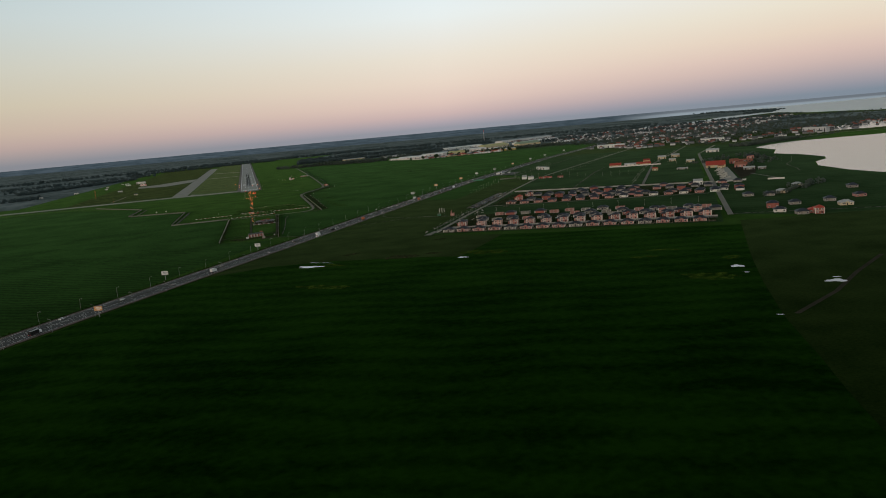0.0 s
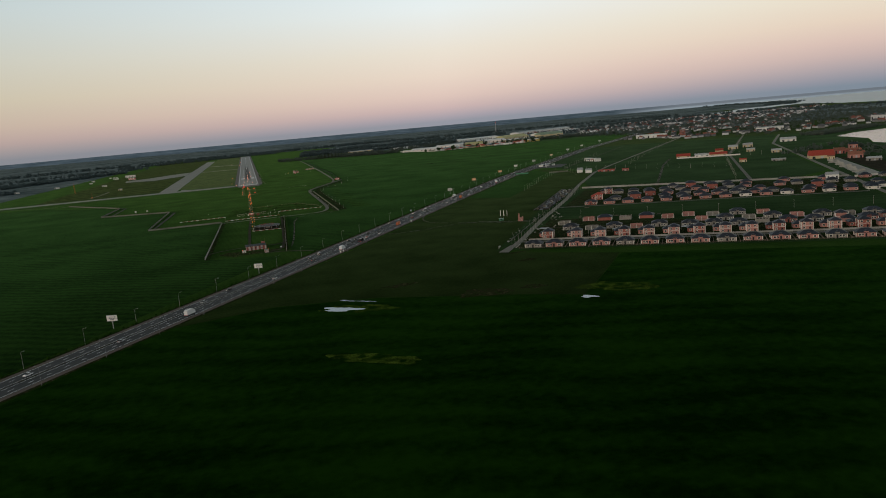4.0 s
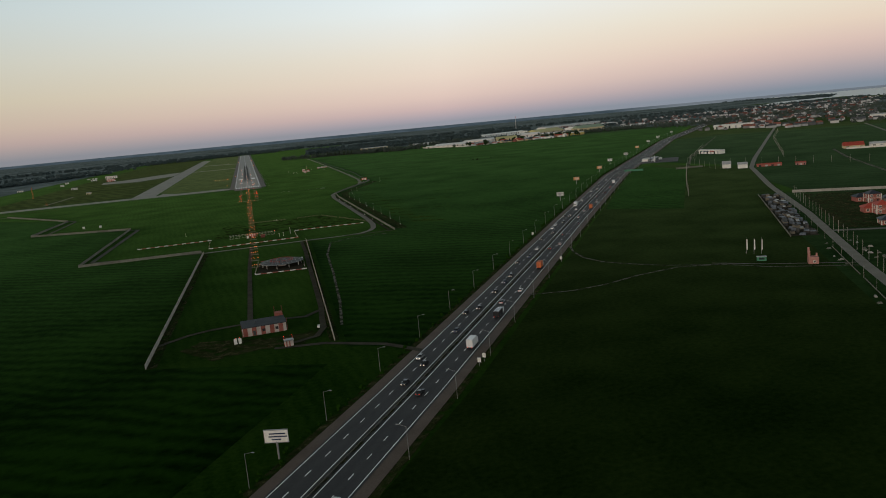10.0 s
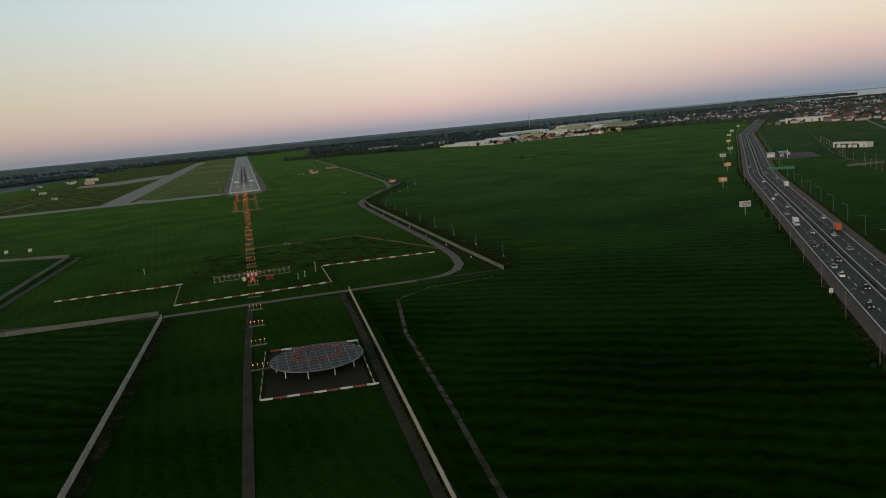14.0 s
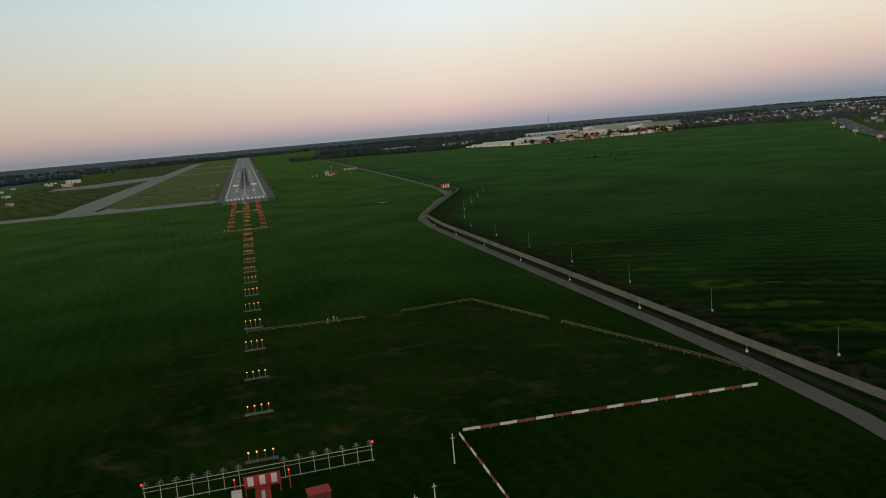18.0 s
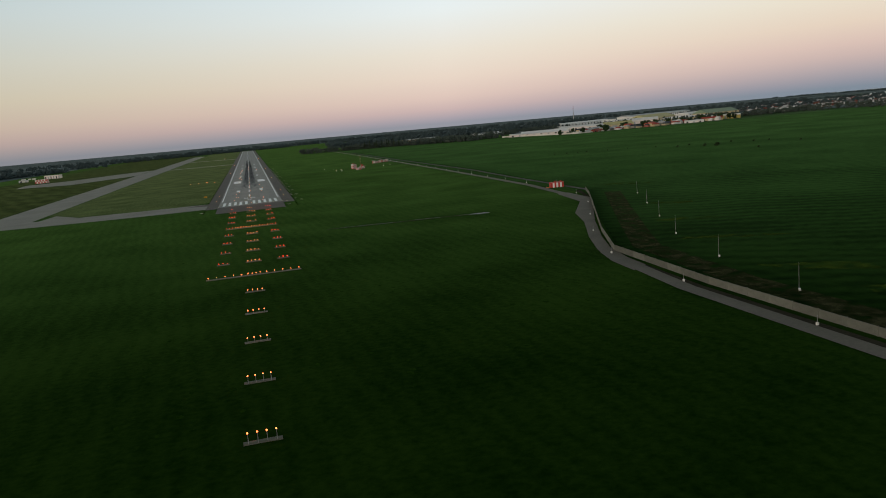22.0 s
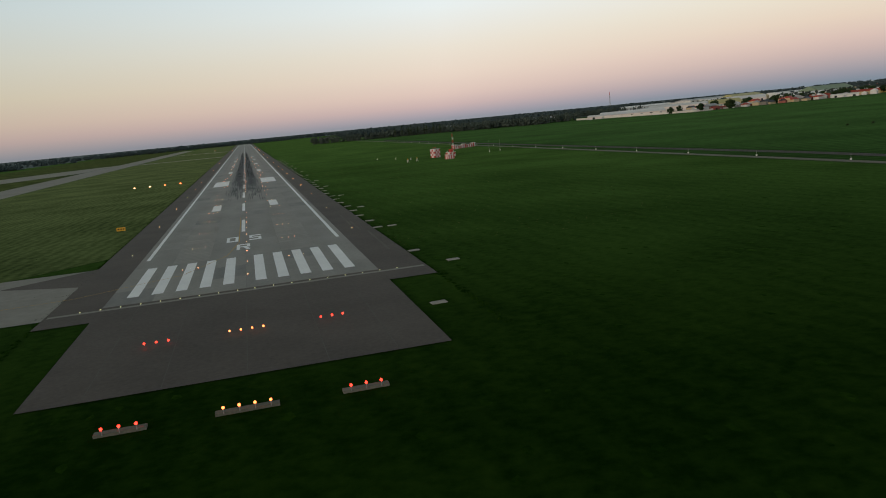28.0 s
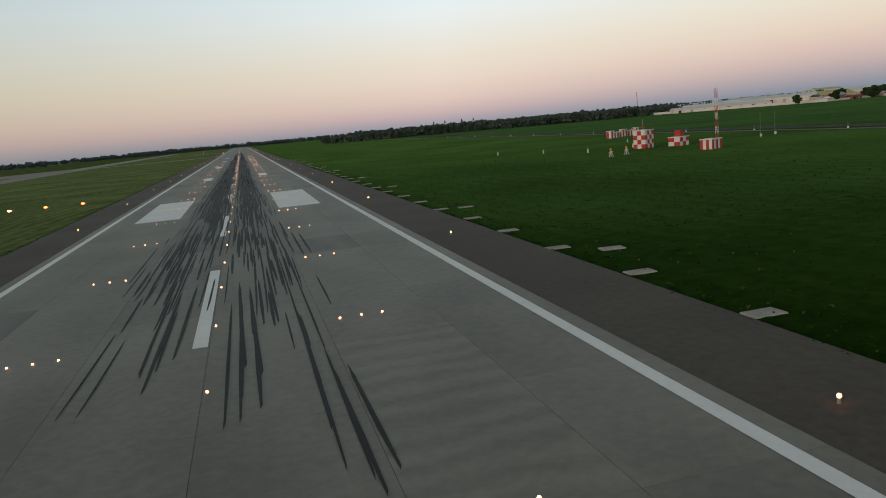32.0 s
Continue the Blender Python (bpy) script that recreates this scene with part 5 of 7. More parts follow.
def car(colour, label):
    """A saloon car, nose towards +x, on four wheels."""
    t = thing("car", label, "car", "highway traffic")
    s = Solid()
    s.box(0, 0, 0.28, 4.4, 1.75, 0.55, taper=0.97)
    s.box(0.1, 0, 0.83, 4.1, 1.68, 0.08, taper=0.98)
    part("body", s, M[colour], t)
    c = Solid()
    for z, x0, x1, w in ((0.9, -1.75, 1.0, 0.8), (1.42, -1.2, 0.35, 0.66)):
        c.v += [(x0, -w, z), (x1, -w, z), (x1, w, z), (x0, w, z)]
    c.f = [(4, 5, 6, 7), (0, 1, 5, 4), (1, 2, 6, 5), (2, 3, 7, 6), (3, 0, 4, 7)]
    part("cabin", c, M["glass_dark"], t, "dark tinted glass cabin")
    part("roof", Solid().box(-0.42, 0, 1.41, 1.6, 1.34, 0.06, taper=0.9), M[colour], t)
    for x in (-1.35, 1.35):
        for y in (-0.8, 0.8):
            part("wheel", Solid().rod((x, y - 0.1, 0.32), (x, y + 0.1, 0.32), 0.32, sides=10), M["tyre"], t)
    for y in (-0.62, 0.62):
        part("headlight", Solid().box(2.2, y, 0.55, 0.08, 0.26, 0.13), M["headlamp"], t, "lit headlight")
        part("tail_light", Solid().box(-2.2, y, 0.6, 0.06, 0.32, 0.16), M["taillamp"], t, "red tail light")
    return t


def lorry(box_mat, label, length=8.0, high=2.7, open_top=False):
    t = thing("lorry", label, "lorry", "highway traffic")
    part("chassis", Solid().box(0, 0, 0.6, length, 0.9, 0.3), M["car_black"], t)
    part("cab", Solid().box(length / 2 - 0.9, 0, 0.75, 1.9, 2.3, 2.0, taper=0.94), M["car_white"], t, "white cab")
    part("windscreen", Solid().box(length / 2 + 0.03, 0, 1.75, 0.06, 2.0, 0.75), M["glass_dark"], t, "dark windscreen")
    body = Solid().box(-1.0, 0, 0.95, length - 2.2, 2.45, high)
    part("box_body", body, M[box_mat], t)
    if open_top:
        part("load", Solid().box(-1.0, 0, 0.95 + high - 0.02, length - 2.7, 2.0, 0.06), M["car_black"], t, "dark open load")
    for x in (-length / 2 + 1.0, -length / 2 + 2.2, length / 2 - 1.0):
        for y in (-1.0, 1.0):
            part("wheel", Solid().rod((x, y - 0.15, 0.5), (x, y + 0.15, 0.5), 0.5, sides=10), M["tyre"], t)
    for y in (-0.85, 0.85):
        part("headlight", Solid().box(length / 2 + 0.05, y, 0.85, 0.08, 0.28, 0.15), M["headlamp"], t, "lit headlight")
        part("tail_light", Solid().box(-length / 2 - 0.1, y, 0.8, 0.06, 0.3, 0.2), M["taillamp"], t, "red tail light")
    return t


HD = Vector((0.544, 0.839))
HN = Vector((0.839, -0.544))
TURN = math.degrees(math.atan2(HD.y, HD.x))
MODELS = {}
for key, word in (("car_white", "white"), ("car_silver", "silver"), ("car_black", "black"), ("car_blue", "dark blue"), ("car_red", "dark red")):
    MODELS[key] = ("car", key, "%s saloon car with lit headlights on the highway" % word)
MODELS["van"] = ("lorry", "car_white", "white box lorry on the highway")
MODELS["orange"] = ("lorry", "tarp_orange", "orange-red covered lorry on the highway")
MODELS["tipper"] = ("lorry", "car_black", "dark tipper lorry with an open load on the highway")
MADE = {}


def vehicle(kind, d, lane):
    """d: metres along the highway from the crossing with the approach; lane: -8, -4 oncoming, 4, 8 ahead."""
    pts = along(HIGHWAY, 1e9, 1145.6 + 625 + d, lane)
    x, y, a = pts[0]
    m = place(x, y, 0.17, math.degrees(a) + (180 if lane < 0 else 0))
    if kind in MADE:
        copy_thing(MADE[kind], m)
        return
    what, key, label = MODELS[kind]
    if what == "car":
        MADE[kind] = car(key, label)
    else:
        MADE[kind] = lorry(key, label, 9.5 if kind == "tipper" else 8.0, 2.2 if kind == "tipper" else 2.9, kind == "tipper")
    MADE[kind].matrix_basis = m


TRAFFIC = [("car_black", 318, 4), ("van", 366, 7.9), ("tipper", 408, 7.9), ("car_silver", 430, 4), ("car_white", 452, 8), ("orange", 505, 7.9), ("car_black", 560, 4), ("car_silver", 575, 8),
           ("car_black", 326, -4), ("car_black", 345, -4), ("car_silver", 352, -8), ("car_blue", 385, -4.2), ("car_black", 412, -8), ("car_black", 420, -4), ("car_black", 450, -4), ("car_blue", 470, -4), ("car_black", 520, -8), ("car_silver", 560, -4),
           ("car_white", 640, -8), ("car_black", 700, -8), ("car_black", 668, -4), ("car_silver", 735, -4), ("van", 760, -8), ("car_black", 610, 4), ("car_blue", 660, 8), ("car_silver", 690, 4), ("orange", 740, 7.9), ("car_white", 780, 8),
           ("car_black", 820, 4), ("car_silver", 830, -4), ("car_white", 870, -8), ("car_red", 900, 8), ("van", 940, 7.9), ("car_white", 980, -4), ("car_silver", 1050, 4), ("car_white", 1120, -8),
           ("van", 150, 8), ("car_white", 40, -4), ("car_silver", 95, 4), ("car_black", 215, -8), ("car_white", 250, 8), ("tipper", -60, 7.9), ("car_white", -20, -8), ("car_silver", 180, -4),
           ("car_black", 485, -4), ("car_blue", 535, -4), ("car_black", 596, -8), ("car_black", 620, -4), ("car_silver", 655, -8), ("car_black", 700, -4), ("car_white", 725, 4), ("car_black", 765, 4), ("car_silver", 800, -8), ("car_black", 850, 8), ("car_silver", 890, -4), ("car_black", 930, -8), ("car_silver", 1000, 8), ("car_black", 1080, -4)]
for kind, d, lane in TRAFFIC:
    vehicle(kind, d, lane)
for d, side in ((345, 16.2), (520, 17), (350, 16.6), (610, -16.5)):
    x, y, a = along(HIGHWAY, 1e9, 1145.6 + 625 + d, side)[0]
    t = thing("road_sign", "small white road sign on a post at the gravel shoulder", "sign", "road signs", place(x, y, 0, math.degrees(a) - 90))
    part("post", Solid().rod((0, 0, 0), (0, 0, 2.6), 0.06), M["steel"], t)
    part("plate", Solid().box(0, 0, 1.5, 1.2, 0.08, 1.6), M["white_paint"], t)

# ---- the settlement: rows of new brick houses ----
M["brick"] = material("red_facing_brick", (0.25, 0.080, 0.060), (0.36, 0.125, 0.098), 0.85, 2.5, random_tint=0.15)
M["pink_plaster"] = material("salmon_plaster", (0.36, 0.165, 0.135), (0.50, 0.245, 0.205), 0.85, 2.5, random_tint=0.15)
M["grey_block"] = material("grey_block_wall", (0.20, 0.18, 0.155), (0.32, 0.29, 0.25), 0.9, 2.0, random_tint=0.15)
M["cream"] = material("cream_plaster", (0.50, 0.40, 0.24), (0.64, 0.52, 0.32), 0.85, 2.0, random_tint=0.12)
M["roof_dark"] = material("dark_blue_grey_metal_roof", (0.016, 0.020, 0.030), (0.032, 0.038, 0.052), 0.55, 2.0, random_tint=0.2)
M["roof_red"] = material("red_metal_roof", (0.30, 0.040, 0.025), (0.42, 0.065, 0.040), 0.6, 2.0, random_tint=0.15)
M["roof_grey"] = material("grey_sheet_roof", (0.30, 0.31, 0.32), (0.46, 0.47, 0.48), 0.55, 3.0, random_tint=0.15)
M["quoin"] = material("white_stone_trim", (0.60, 0.56, 0.50), (0.76, 0.72, 0.66), 0.8, 1.0)
M["pallet"] = material("weathered_timber", (0.12, 0.10, 0.075), (0.20, 0.17, 0.13), 0.9, 1.0, random_tint=0.2)
M["pane"] = material("dark_window_glass", (0.015, 0.018, 0.022), (0.035, 0.040, 0.046), 0.1, 1.0, spec=0.6)


def hip(s, cx, cy, z, sx, sy, h, over=0.6):
    """A hipped roof with a short ridge and a flat soffit."""
    a, b = sx / 2 + over, sy / 2 + over
    n = len(s.v)
    if a >= b:
        r = [(cx - (a - b * 0.85), cy, z + h), (cx + (a - b * 0.85), cy, z + h)]
    else:
        r = [(cx, cy - (b - a * 0.85), z + h), (cx, cy + (b - a * 0.85), z + h)]
    s.v += [(cx - a, cy - b, z), (cx + a, cy - b, z), (cx + a, cy + b, z), (cx - a, cy + b, z)]
    s.v += [(x, y, zz - 0.18) for x, y, zz in s.v[n:n + 4]] + r
    if a >= b:
        s.f += [(n, n + 1, n + 9, n + 8), (n + 1, n + 2, n + 9), (n + 2, n + 3, n + 8, n + 9), (n + 3, n, n + 8)]
    else:
        s.f += [(n, n + 1, n + 8), (n + 1, n + 2, n + 9, n + 8), (n + 2, n + 3, n + 9), (n + 3, n, n + 8, n + 9)]
    s.f += [(n + 7, n + 6, n + 5, n + 4)] + [(n + 4 + i, n + 4 + (i + 1) % 4, n + (i + 1) % 4, n + i) for i in range(4)]
    return s


def windows(t, places, w=1.3, h=1.4):
    """places: (x, y, z, facing in degrees); each window has a white surround, a dark pane and a glazing bar."""
    for x, y, z, face in places:
        c, s = math.cos(radians(face)), math.sin(radians(face))
        f = Solid()
        for dx, dz, sw, sh in ((0, -0.15, w + 0.5, 0.15), (0, h, w + 0.5, 0.2), (-w / 2 - 0.125, 0, 0.25, h), (w / 2 + 0.125, 0, 0.25, h), (0, 0, 0.08, h)):
            f.box(x + c * dx, y + s * dx, z + dz, sw, 0.16, sh, radians(face))
        win = part("window", f, M["quoin"], t, "white-framed window")
        part("pane", Solid().box(x, y, z, w, 0.10, h, radians(face)), M["pane"], win)


def house_tall(wall, roof, label):
    """Two storeys, square plan, a lower wing behind; front towards -y."""
    t = thing("house", label, "house", "settlement houses")
    part("wall", Solid().box(0, 0, 0, 8.2, 8.4, 6.3), M[wall], t)
    part("wing_wall", Solid().box(-4.2, 9.0, 0, 9.0, 9.0, 3.4), M[wall], t)
    part("roof", hip(Solid(), 0, 0, 6.3, 8.2, 8.4, 2.3), M[roof], t, "dark hipped roof")
    part("wing_roof", hip(Solid(), -4.2, 9.0, 3.4, 9.0, 9.0, 2.4), M[roof], t, "dark hipped roof")
    for x, y in ((-4.1, -4.2), (4.1, -4.2), (4.1, 4.2), (-4.1, 4.2)):
        part("corner_trim", Solid().box(x, y, 0, 0.55, 0.55, 6.1), M["quoin"], t, "white corner trim")
    part("band", Solid().box(0, 0, 3.1, 8.4, 8.6, 0.25), M["quoin"], t, "white band between the storeys")
    windows(t, [(-2.1, -4.25, 1.0, 0), (2.1, -4.25, 4.1, 0), (-2.1, -4.25, 4.1, 0), (-4.15, 0, 4.1, 90), (-4.15, -1.5, 1.0, 90), (4.15, 0, 4.1, 90), (4.15, 0, 1.0, 90), (-6.6, 4.45, 1.0, 0)])
    part("door", Solid().box(1.9, -4.25, 0.15, 1.1, 0.14, 2.2), M["pane"], t, "dark front door")
    part("step", Solid().box(1.9, -4.9, 0, 1.8, 1.2, 0.2), M["pale_concrete"], t)
    return t


def house_low(wall, roof, label, gable=False):
    """One storey, wide, with a porch."""
    t = thing("house", label, "house", "settlement houses")
    part("wall", Solid().box(0, 0, 0, 12.5, 9.5, 3.2), M[wall], t)
    part("roof", hip(Solid(), 0, 0, 3.2, 12.5, 9.5, 2.5, 0.8), M[roof], t, "hipped roof")
    part("porch_wall", Solid().box(0, -4.95, 0, 3.0, 0.5, 3.9, taper=1.0), M[wall], t)
    g = Solid()
    g.v = [(-1.9, -5.25, 3.9), (1.9, -5.25, 3.9), (0, -5.25, 5.0), (-1.9, -1.5, 3.9), (1.9, -1.5, 3.9), (0, -1.5, 5.0)]
    g.f = [(0, 1, 2), (0, 2, 5, 3), (1, 4, 5, 2), (3, 5, 4), (0, 3, 4, 1)]
    part("porch_roof", g, M[roof], t, "small gabled porch roof")
    for x, y in ((-6.25, -4.75), (6.25, -4.75), (6.25, 4.75), (-6.25, 4.75)):
        part("corner_trim", Solid().box(x, y, 0, 0.5, 0.5, 3.1), M["quoin"], t, "white corner trim")
    windows(t, [(-3.9, -4.8, 0.9, 0), (3.9, -4.8, 0.9, 0), (-6.3, 0.5, 0.9, 90), (6.3, 0.5, 0.9, 90), (2.4, -4.8, 0.9, 0) if gable else (-2.3, -4.8, 0.9, 0)], 1.5)
    part("door", Solid().box(0, -5.25, 0.15, 1.2, 0.14, 2.3), M["pane"], t, "dark front door")
    return t


def house_back(wall, roof, label, tall=False):
    """A plain house of the back rows: body, roof, porch, three windows."""
    t = thing("house", label, "house", "settlement houses")
    h = 5.6 if tall else 3.2
    part("wall", Solid().box(0, 0, 0, 11.5, 9.5, h), M[wall], t)
    part("roof", hip(Solid(), 0, 0, h, 11.5, 9.5, 2.6, 0.8), M[roof], t, "hipped roof")
    part("porch", Solid().box(0.6, -5.2, 0, 3.0, 1.4, h - 0.3).box(0.6, -5.2, h - 0.3, 3.4, 1.8, 0.25), M[wall], t, "porch")
    for x in (-3.8, 3.9):
        part("window", Solid().box(x, -4.8, 0.9, 2.2, 0.14, 1.6), M["quoin"], t, "white window surround")
        part("pane", Solid().box(x, -4.88, 1.1, 1.7, 0.06, 1.2), M["pane"], t, "dark window glass")
    return t


def house_shell(wall, label, storeys=1):
    """An unfinished house with open window holes and no roof."""
    t = thing("unfinished_house", label, "house", "settlement houses")
    h = 3.1 * storeys
    s = Solid()
    for x, y, sx, sy in ((-5.0, 0, 0.4, 7.6), (5.0, 0, 0.4, 7.6), (0, 4, 10.4, 0.4), (0, 0.1, 0.3, 7.4)):
        part("wall", Solid().box(x, y, 0, sx, sy, h), M[wall], t)
    for st in range(storeys):
        z = st * 3.1
        s.box(0, -4, z, 10.4, 0.4, 0.9).box(0, -4, z + 2.5, 10.4, 0.4, 0.6)
        for x in (-4.8, -2.4, 0, 2.4, 4.8):
            s.box(x, -4, z + 0.9, 0.9, 0.4, 1.6)
    part("front_wall", s, M[wall], t)
    part("slab", Solid().box(0, 0, 0, 11, 9, 0.25), M["pale_concrete"], t)
    for x in (-5.1, 0, 5.1):
        part("pier", Solid().box(x, -4.2, 0, 0.5, 0.3, h + 0.3), M["quoin"], t, "white brick pier")
    return t


SO = Vector((188, -1219))
SROT = math.degrees(math.atan2(U.y, U.x))


def in_settlement(a, b, turn=0.0, z=0.0):
    p = SO + U * a + V * b
    return place(p.x, p.y, z, SROT + turn)


tall_red = house_tall("brick", "roof_dark", "two-storey red brick house with white corner trim and dark hipped roof")
tall_pink = house_tall("pink_plaster", "roof_dark", "two-storey salmon house with white window surrounds and dark hipped roof")
low_pink = house_low("pink_plaster", "roof_dark", "single-storey salmon house with white trim and dark hipped roof")
low_grey = house_low("grey_block", "roof_dark", "single-storey pale block house with dark hipped roof", True)
low_red = house_low("brick", "roof_dark", "single-storey red brick house with white trim and dark hipped roof", True)
shell = house_shell("pink_plaster", "unfinished roofless brick house with open window holes")
shell_grey = house_shell("grey_block", "unfinished grey block house without roof")
tall_red.matrix_basis = in_settlement(27, 56)
low_pink.matrix_basis = in_settlement(34.5 + 4, 18)
tall_pink.matrix_basis = in_settlement(51, 55)
low_grey.matrix_basis = in_settlement(22, 17)
low_red.matrix_basis = in_settlement(38, 270)
shell.matrix_basis = in_settlement(50, 148)
shell_grey.matrix_basis = in_settlement(30, 128)
rnd = random.Random(11)
for i in range(2, 16):
    copy_thing(low_pink if i % 4 else low_grey, in_settlement(20.5 + 18.2 * i, 18 + rnd.uniform(-1, 1), rnd.uniform(-2, 2)))
for i in range(2, 15):
    copy_thing(tall_pink if i % 3 else tall_red, in_settlement(32 + 19.3 * i, 54.5 + rnd.uniform(-1, 1), rnd.uniform(-2, 2)))
for i in range(1, 15):
    kind = (shell, low_grey, shell_grey, low_red)[rnd.randrange(4)] if i < 9 else (low_grey, tall_pink, low_red)[rnd.randrange(3)]
    copy_thing(kind, in_settlement(46 + 19.0 * i, (148 if i < 5 else 94) + rnd.uniform(-4, 4), rnd.uniform(-4, 4) + (180 if rnd.random() < 0.3 else 0)))
for a, b, kind in [(40 + 19.0 * i, 96, (low_grey, shell_grey, low_grey, shell, low_grey)[i]) for i in range(5)] + [(56 + 19.0 * i, 122, (low_grey, shell, low_grey, shell_grey)[i % 4]) for i in range(5, 14)] + [(140 + 21.0 * i, 150, (shell, shell_grey, low_grey)[i % 3]) for i in range(0, 4)]:
    copy_thing(kind, in_settlement(a, b + rnd.uniform(-3, 3), rnd.uniform(-4, 4)))
back_pink = house_back("pink_plaster", "roof_dark", "salmon back-row house with white porch and dark hipped roof")
back_grey = house_back("grey_block", "roof_dark", "pale block back-row house with dark hipped roof")
back_white = house_back("quoin", "roof_dark", "white back-row house with dark hipped roof")
back_tall = house_back("brick", "roof_dark", "tall brick back-row house with white porch", True)
back_pink.matrix_basis = in_settlement(58, 269)
back_grey.matrix_basis = in_settlement(62, 300)
back_white.matrix_basis = in_settlement(330, 300)
back_tall.matrix_basis = in_settlement(84, 303)
for i in range(2, 15):
    copy_thing(back_pink if i < 8 or i % 2 else back_white, in_settlement(38 + 20 * i, 268 + 1.2 * i, rnd.uniform(-2, 2)))
BACK = (back_grey, back_pink, back_grey, back_pink, back_tall)
for b, first_i, pitch in ((300, 2, 18.5), (330, 0, 19.5), (362, 0, 18.0), (394, 1, 21.0)):
    for i in range(first_i, 15):
        if rnd.random() < 0.82:
            copy_thing(BACK[rnd.randrange(5)] if b > 310 else BACK[rnd.randrange(4)], in_settlement(60 + pitch * i, b + rnd.uniform(-4, 6), rnd.uniform(-4, 4)))
fancy = house_tall("brick", "roof_red", "red brick two-storey house with a bright red roof")
fancy.matrix_basis = in_settlement(42, 312, 5)
copy_thing(tall_red, in_settlement(48, 366, 10))
for kind, x, y, r in ((back_white, 636, -1168, 90), (back_grey, 600, -1233, 9), (back_grey, 616, -1252, 0), (back_tall, 549, -1342, 0), (back_white, 533, -1373, 0), (back_grey, 536, -1402, 8), (back_grey, 620, -1346, 0), (back_grey, 581, -1338, 4), (back_pink, 664, -1342, 12), (back_grey, 722, -1270, 4), (back_tall, 644, -1156, 5), (back_pink, 690, -1385, 0), (back_white, 760, -1330, 7)):
    copy_thing(kind, place(x, y, 0, SROT + r))
copy_thing(fancy, place(548, -1412, 0, SROT))
cream2 = house_low("cream", "roof_grey", "single-storey cream house with a pale sheet roof")
cream2.matrix_basis = place(642, -1242, 0, SROT)
for x, y in ((606, -1384), (735, -1340), (800, -1380), (780, -1290), (700, -1200)):
    copy_thing(cream2, place(x, y, 0, SROT + rnd.uniform(-10, 10)))


def garden_wall(pts, h, label, mat="quoin", step=4.5):
    return tagged(fence([tuple(SO + U * a + V * b) for a, b in pts], label, h, step, mat), category="fence")


garden_wall([(6, 442), (320, 412)], 2.2, "long pale panel fence behind the settlement", "pale_concrete", 7)
garden_wall([(12, 46), (312, 44)], 1.5, "pale fence between the house rows", "pale_concrete", 7)
garden_wall([(17, 22), (17, 44)], 1.8, "white brick garden fence with posts", step=3)
garden_wall([(8, 12), (8, 30)], 0.6, "row of white kerb blocks along the settlement road", step=3)
garden_wall([(-4.6, 40), (-4.6, 130)], 0.5, "row of pale blocks stacked along the settlement road", "mesh_grey", 5)
garden_wall([(-4.8, 138), (-4.8, 205)], 0.5, "row of pale blocks stacked along the settlement road", "mesh_grey", 5)
structure("settlement_lane", ribbon([tuple(SO + U * a + V * b) for a, b in ((4, 40), (312, 38))], 5.5, 0.13), M["dirt"], "gravel lane between the house rows")
structure("settlement_lane", ribbon([tuple(SO + U * a + V * b) for a, b in ((4, 254), (312, 268))], 5.0, 0.13), M["dirt"], "gravel lane between the house rows")
structure("settlement_lane", ribbon([tuple(SO + U * a + V * b) for a, b in ((4, 112), (312, 104))], 4.5, 0.13), M["bare"], "muddy lane between the building plots")
structure("building_plot", patch([tuple(SO + U * a + V * b) for a, b in ((10, 92), (60, 84), (150, 108), (300, 112), (300, 128), (160, 130), (80, 140), (52, 160), (10, 165))], 0.118), M["verge"], "trodden bare building plots")
structure("house_plots", patch([tuple(SO + U * a + V * b) for a, b in ((-6, 4), (316, 2), (318, 418), (-22, 446))], 0.092), M["meadow"], "dull green ground of the settlement")
structure("building_plot", patch([tuple(SO + U * a + V * b) for a, b in ((10, 262), (300, 275), (310, 400), (12, 430))], 0.10), M["verge"], "rough garden ground")
structure("building_plot", patch([tuple(SO + U * a + V * b) for a, b in ((8, 12), (310, 10), (310, 36), (8, 37))], 0.10), M["verge"], "rough garden ground")
structure("building_plot", patch([tuple(SO + U * a + V * b) for a, b in ((8, 44), (310, 42), (310, 100), (8, 104))], 0.10), M["verge"], "rough garden ground")

pole = single("utility_pole", Solid().rod((0, 0, 0), (0, 0, 7.6), 0.10, 0.07).box(0, 0, 7.2, 1.3, 0.08, 0.1).box(0.5, 0, 7.3, 0.08, 0.08, 0.2).box(-0.5, 0, 7.3, 0.08, 0.08, 0.2), M["pale_concrete"], "slim concrete utility pole with a crossarm", "utility pole", "settlement poles")
pole.matrix_basis = in_settlement(5.6, 10)
for b in range(24, 430, 13):
    copy_thing(pole, in_settlement(5.0 + rnd.uniform(-0.4, 0.6), b, 90))
for b in range(60, 430, 24):
    copy_thing(pole, in_settlement(-4.4 + rnd.uniform(-0.3, 0.3), b, 90) @ Matrix.Scale(0.7, 4))
for a in range(30, 310, 32):
    copy_thing(pole, in_settlement(a, 44.5))
    copy_thing(pole, in_settlement(a + 9, 172 + rnd.uniform(-3, 3)))
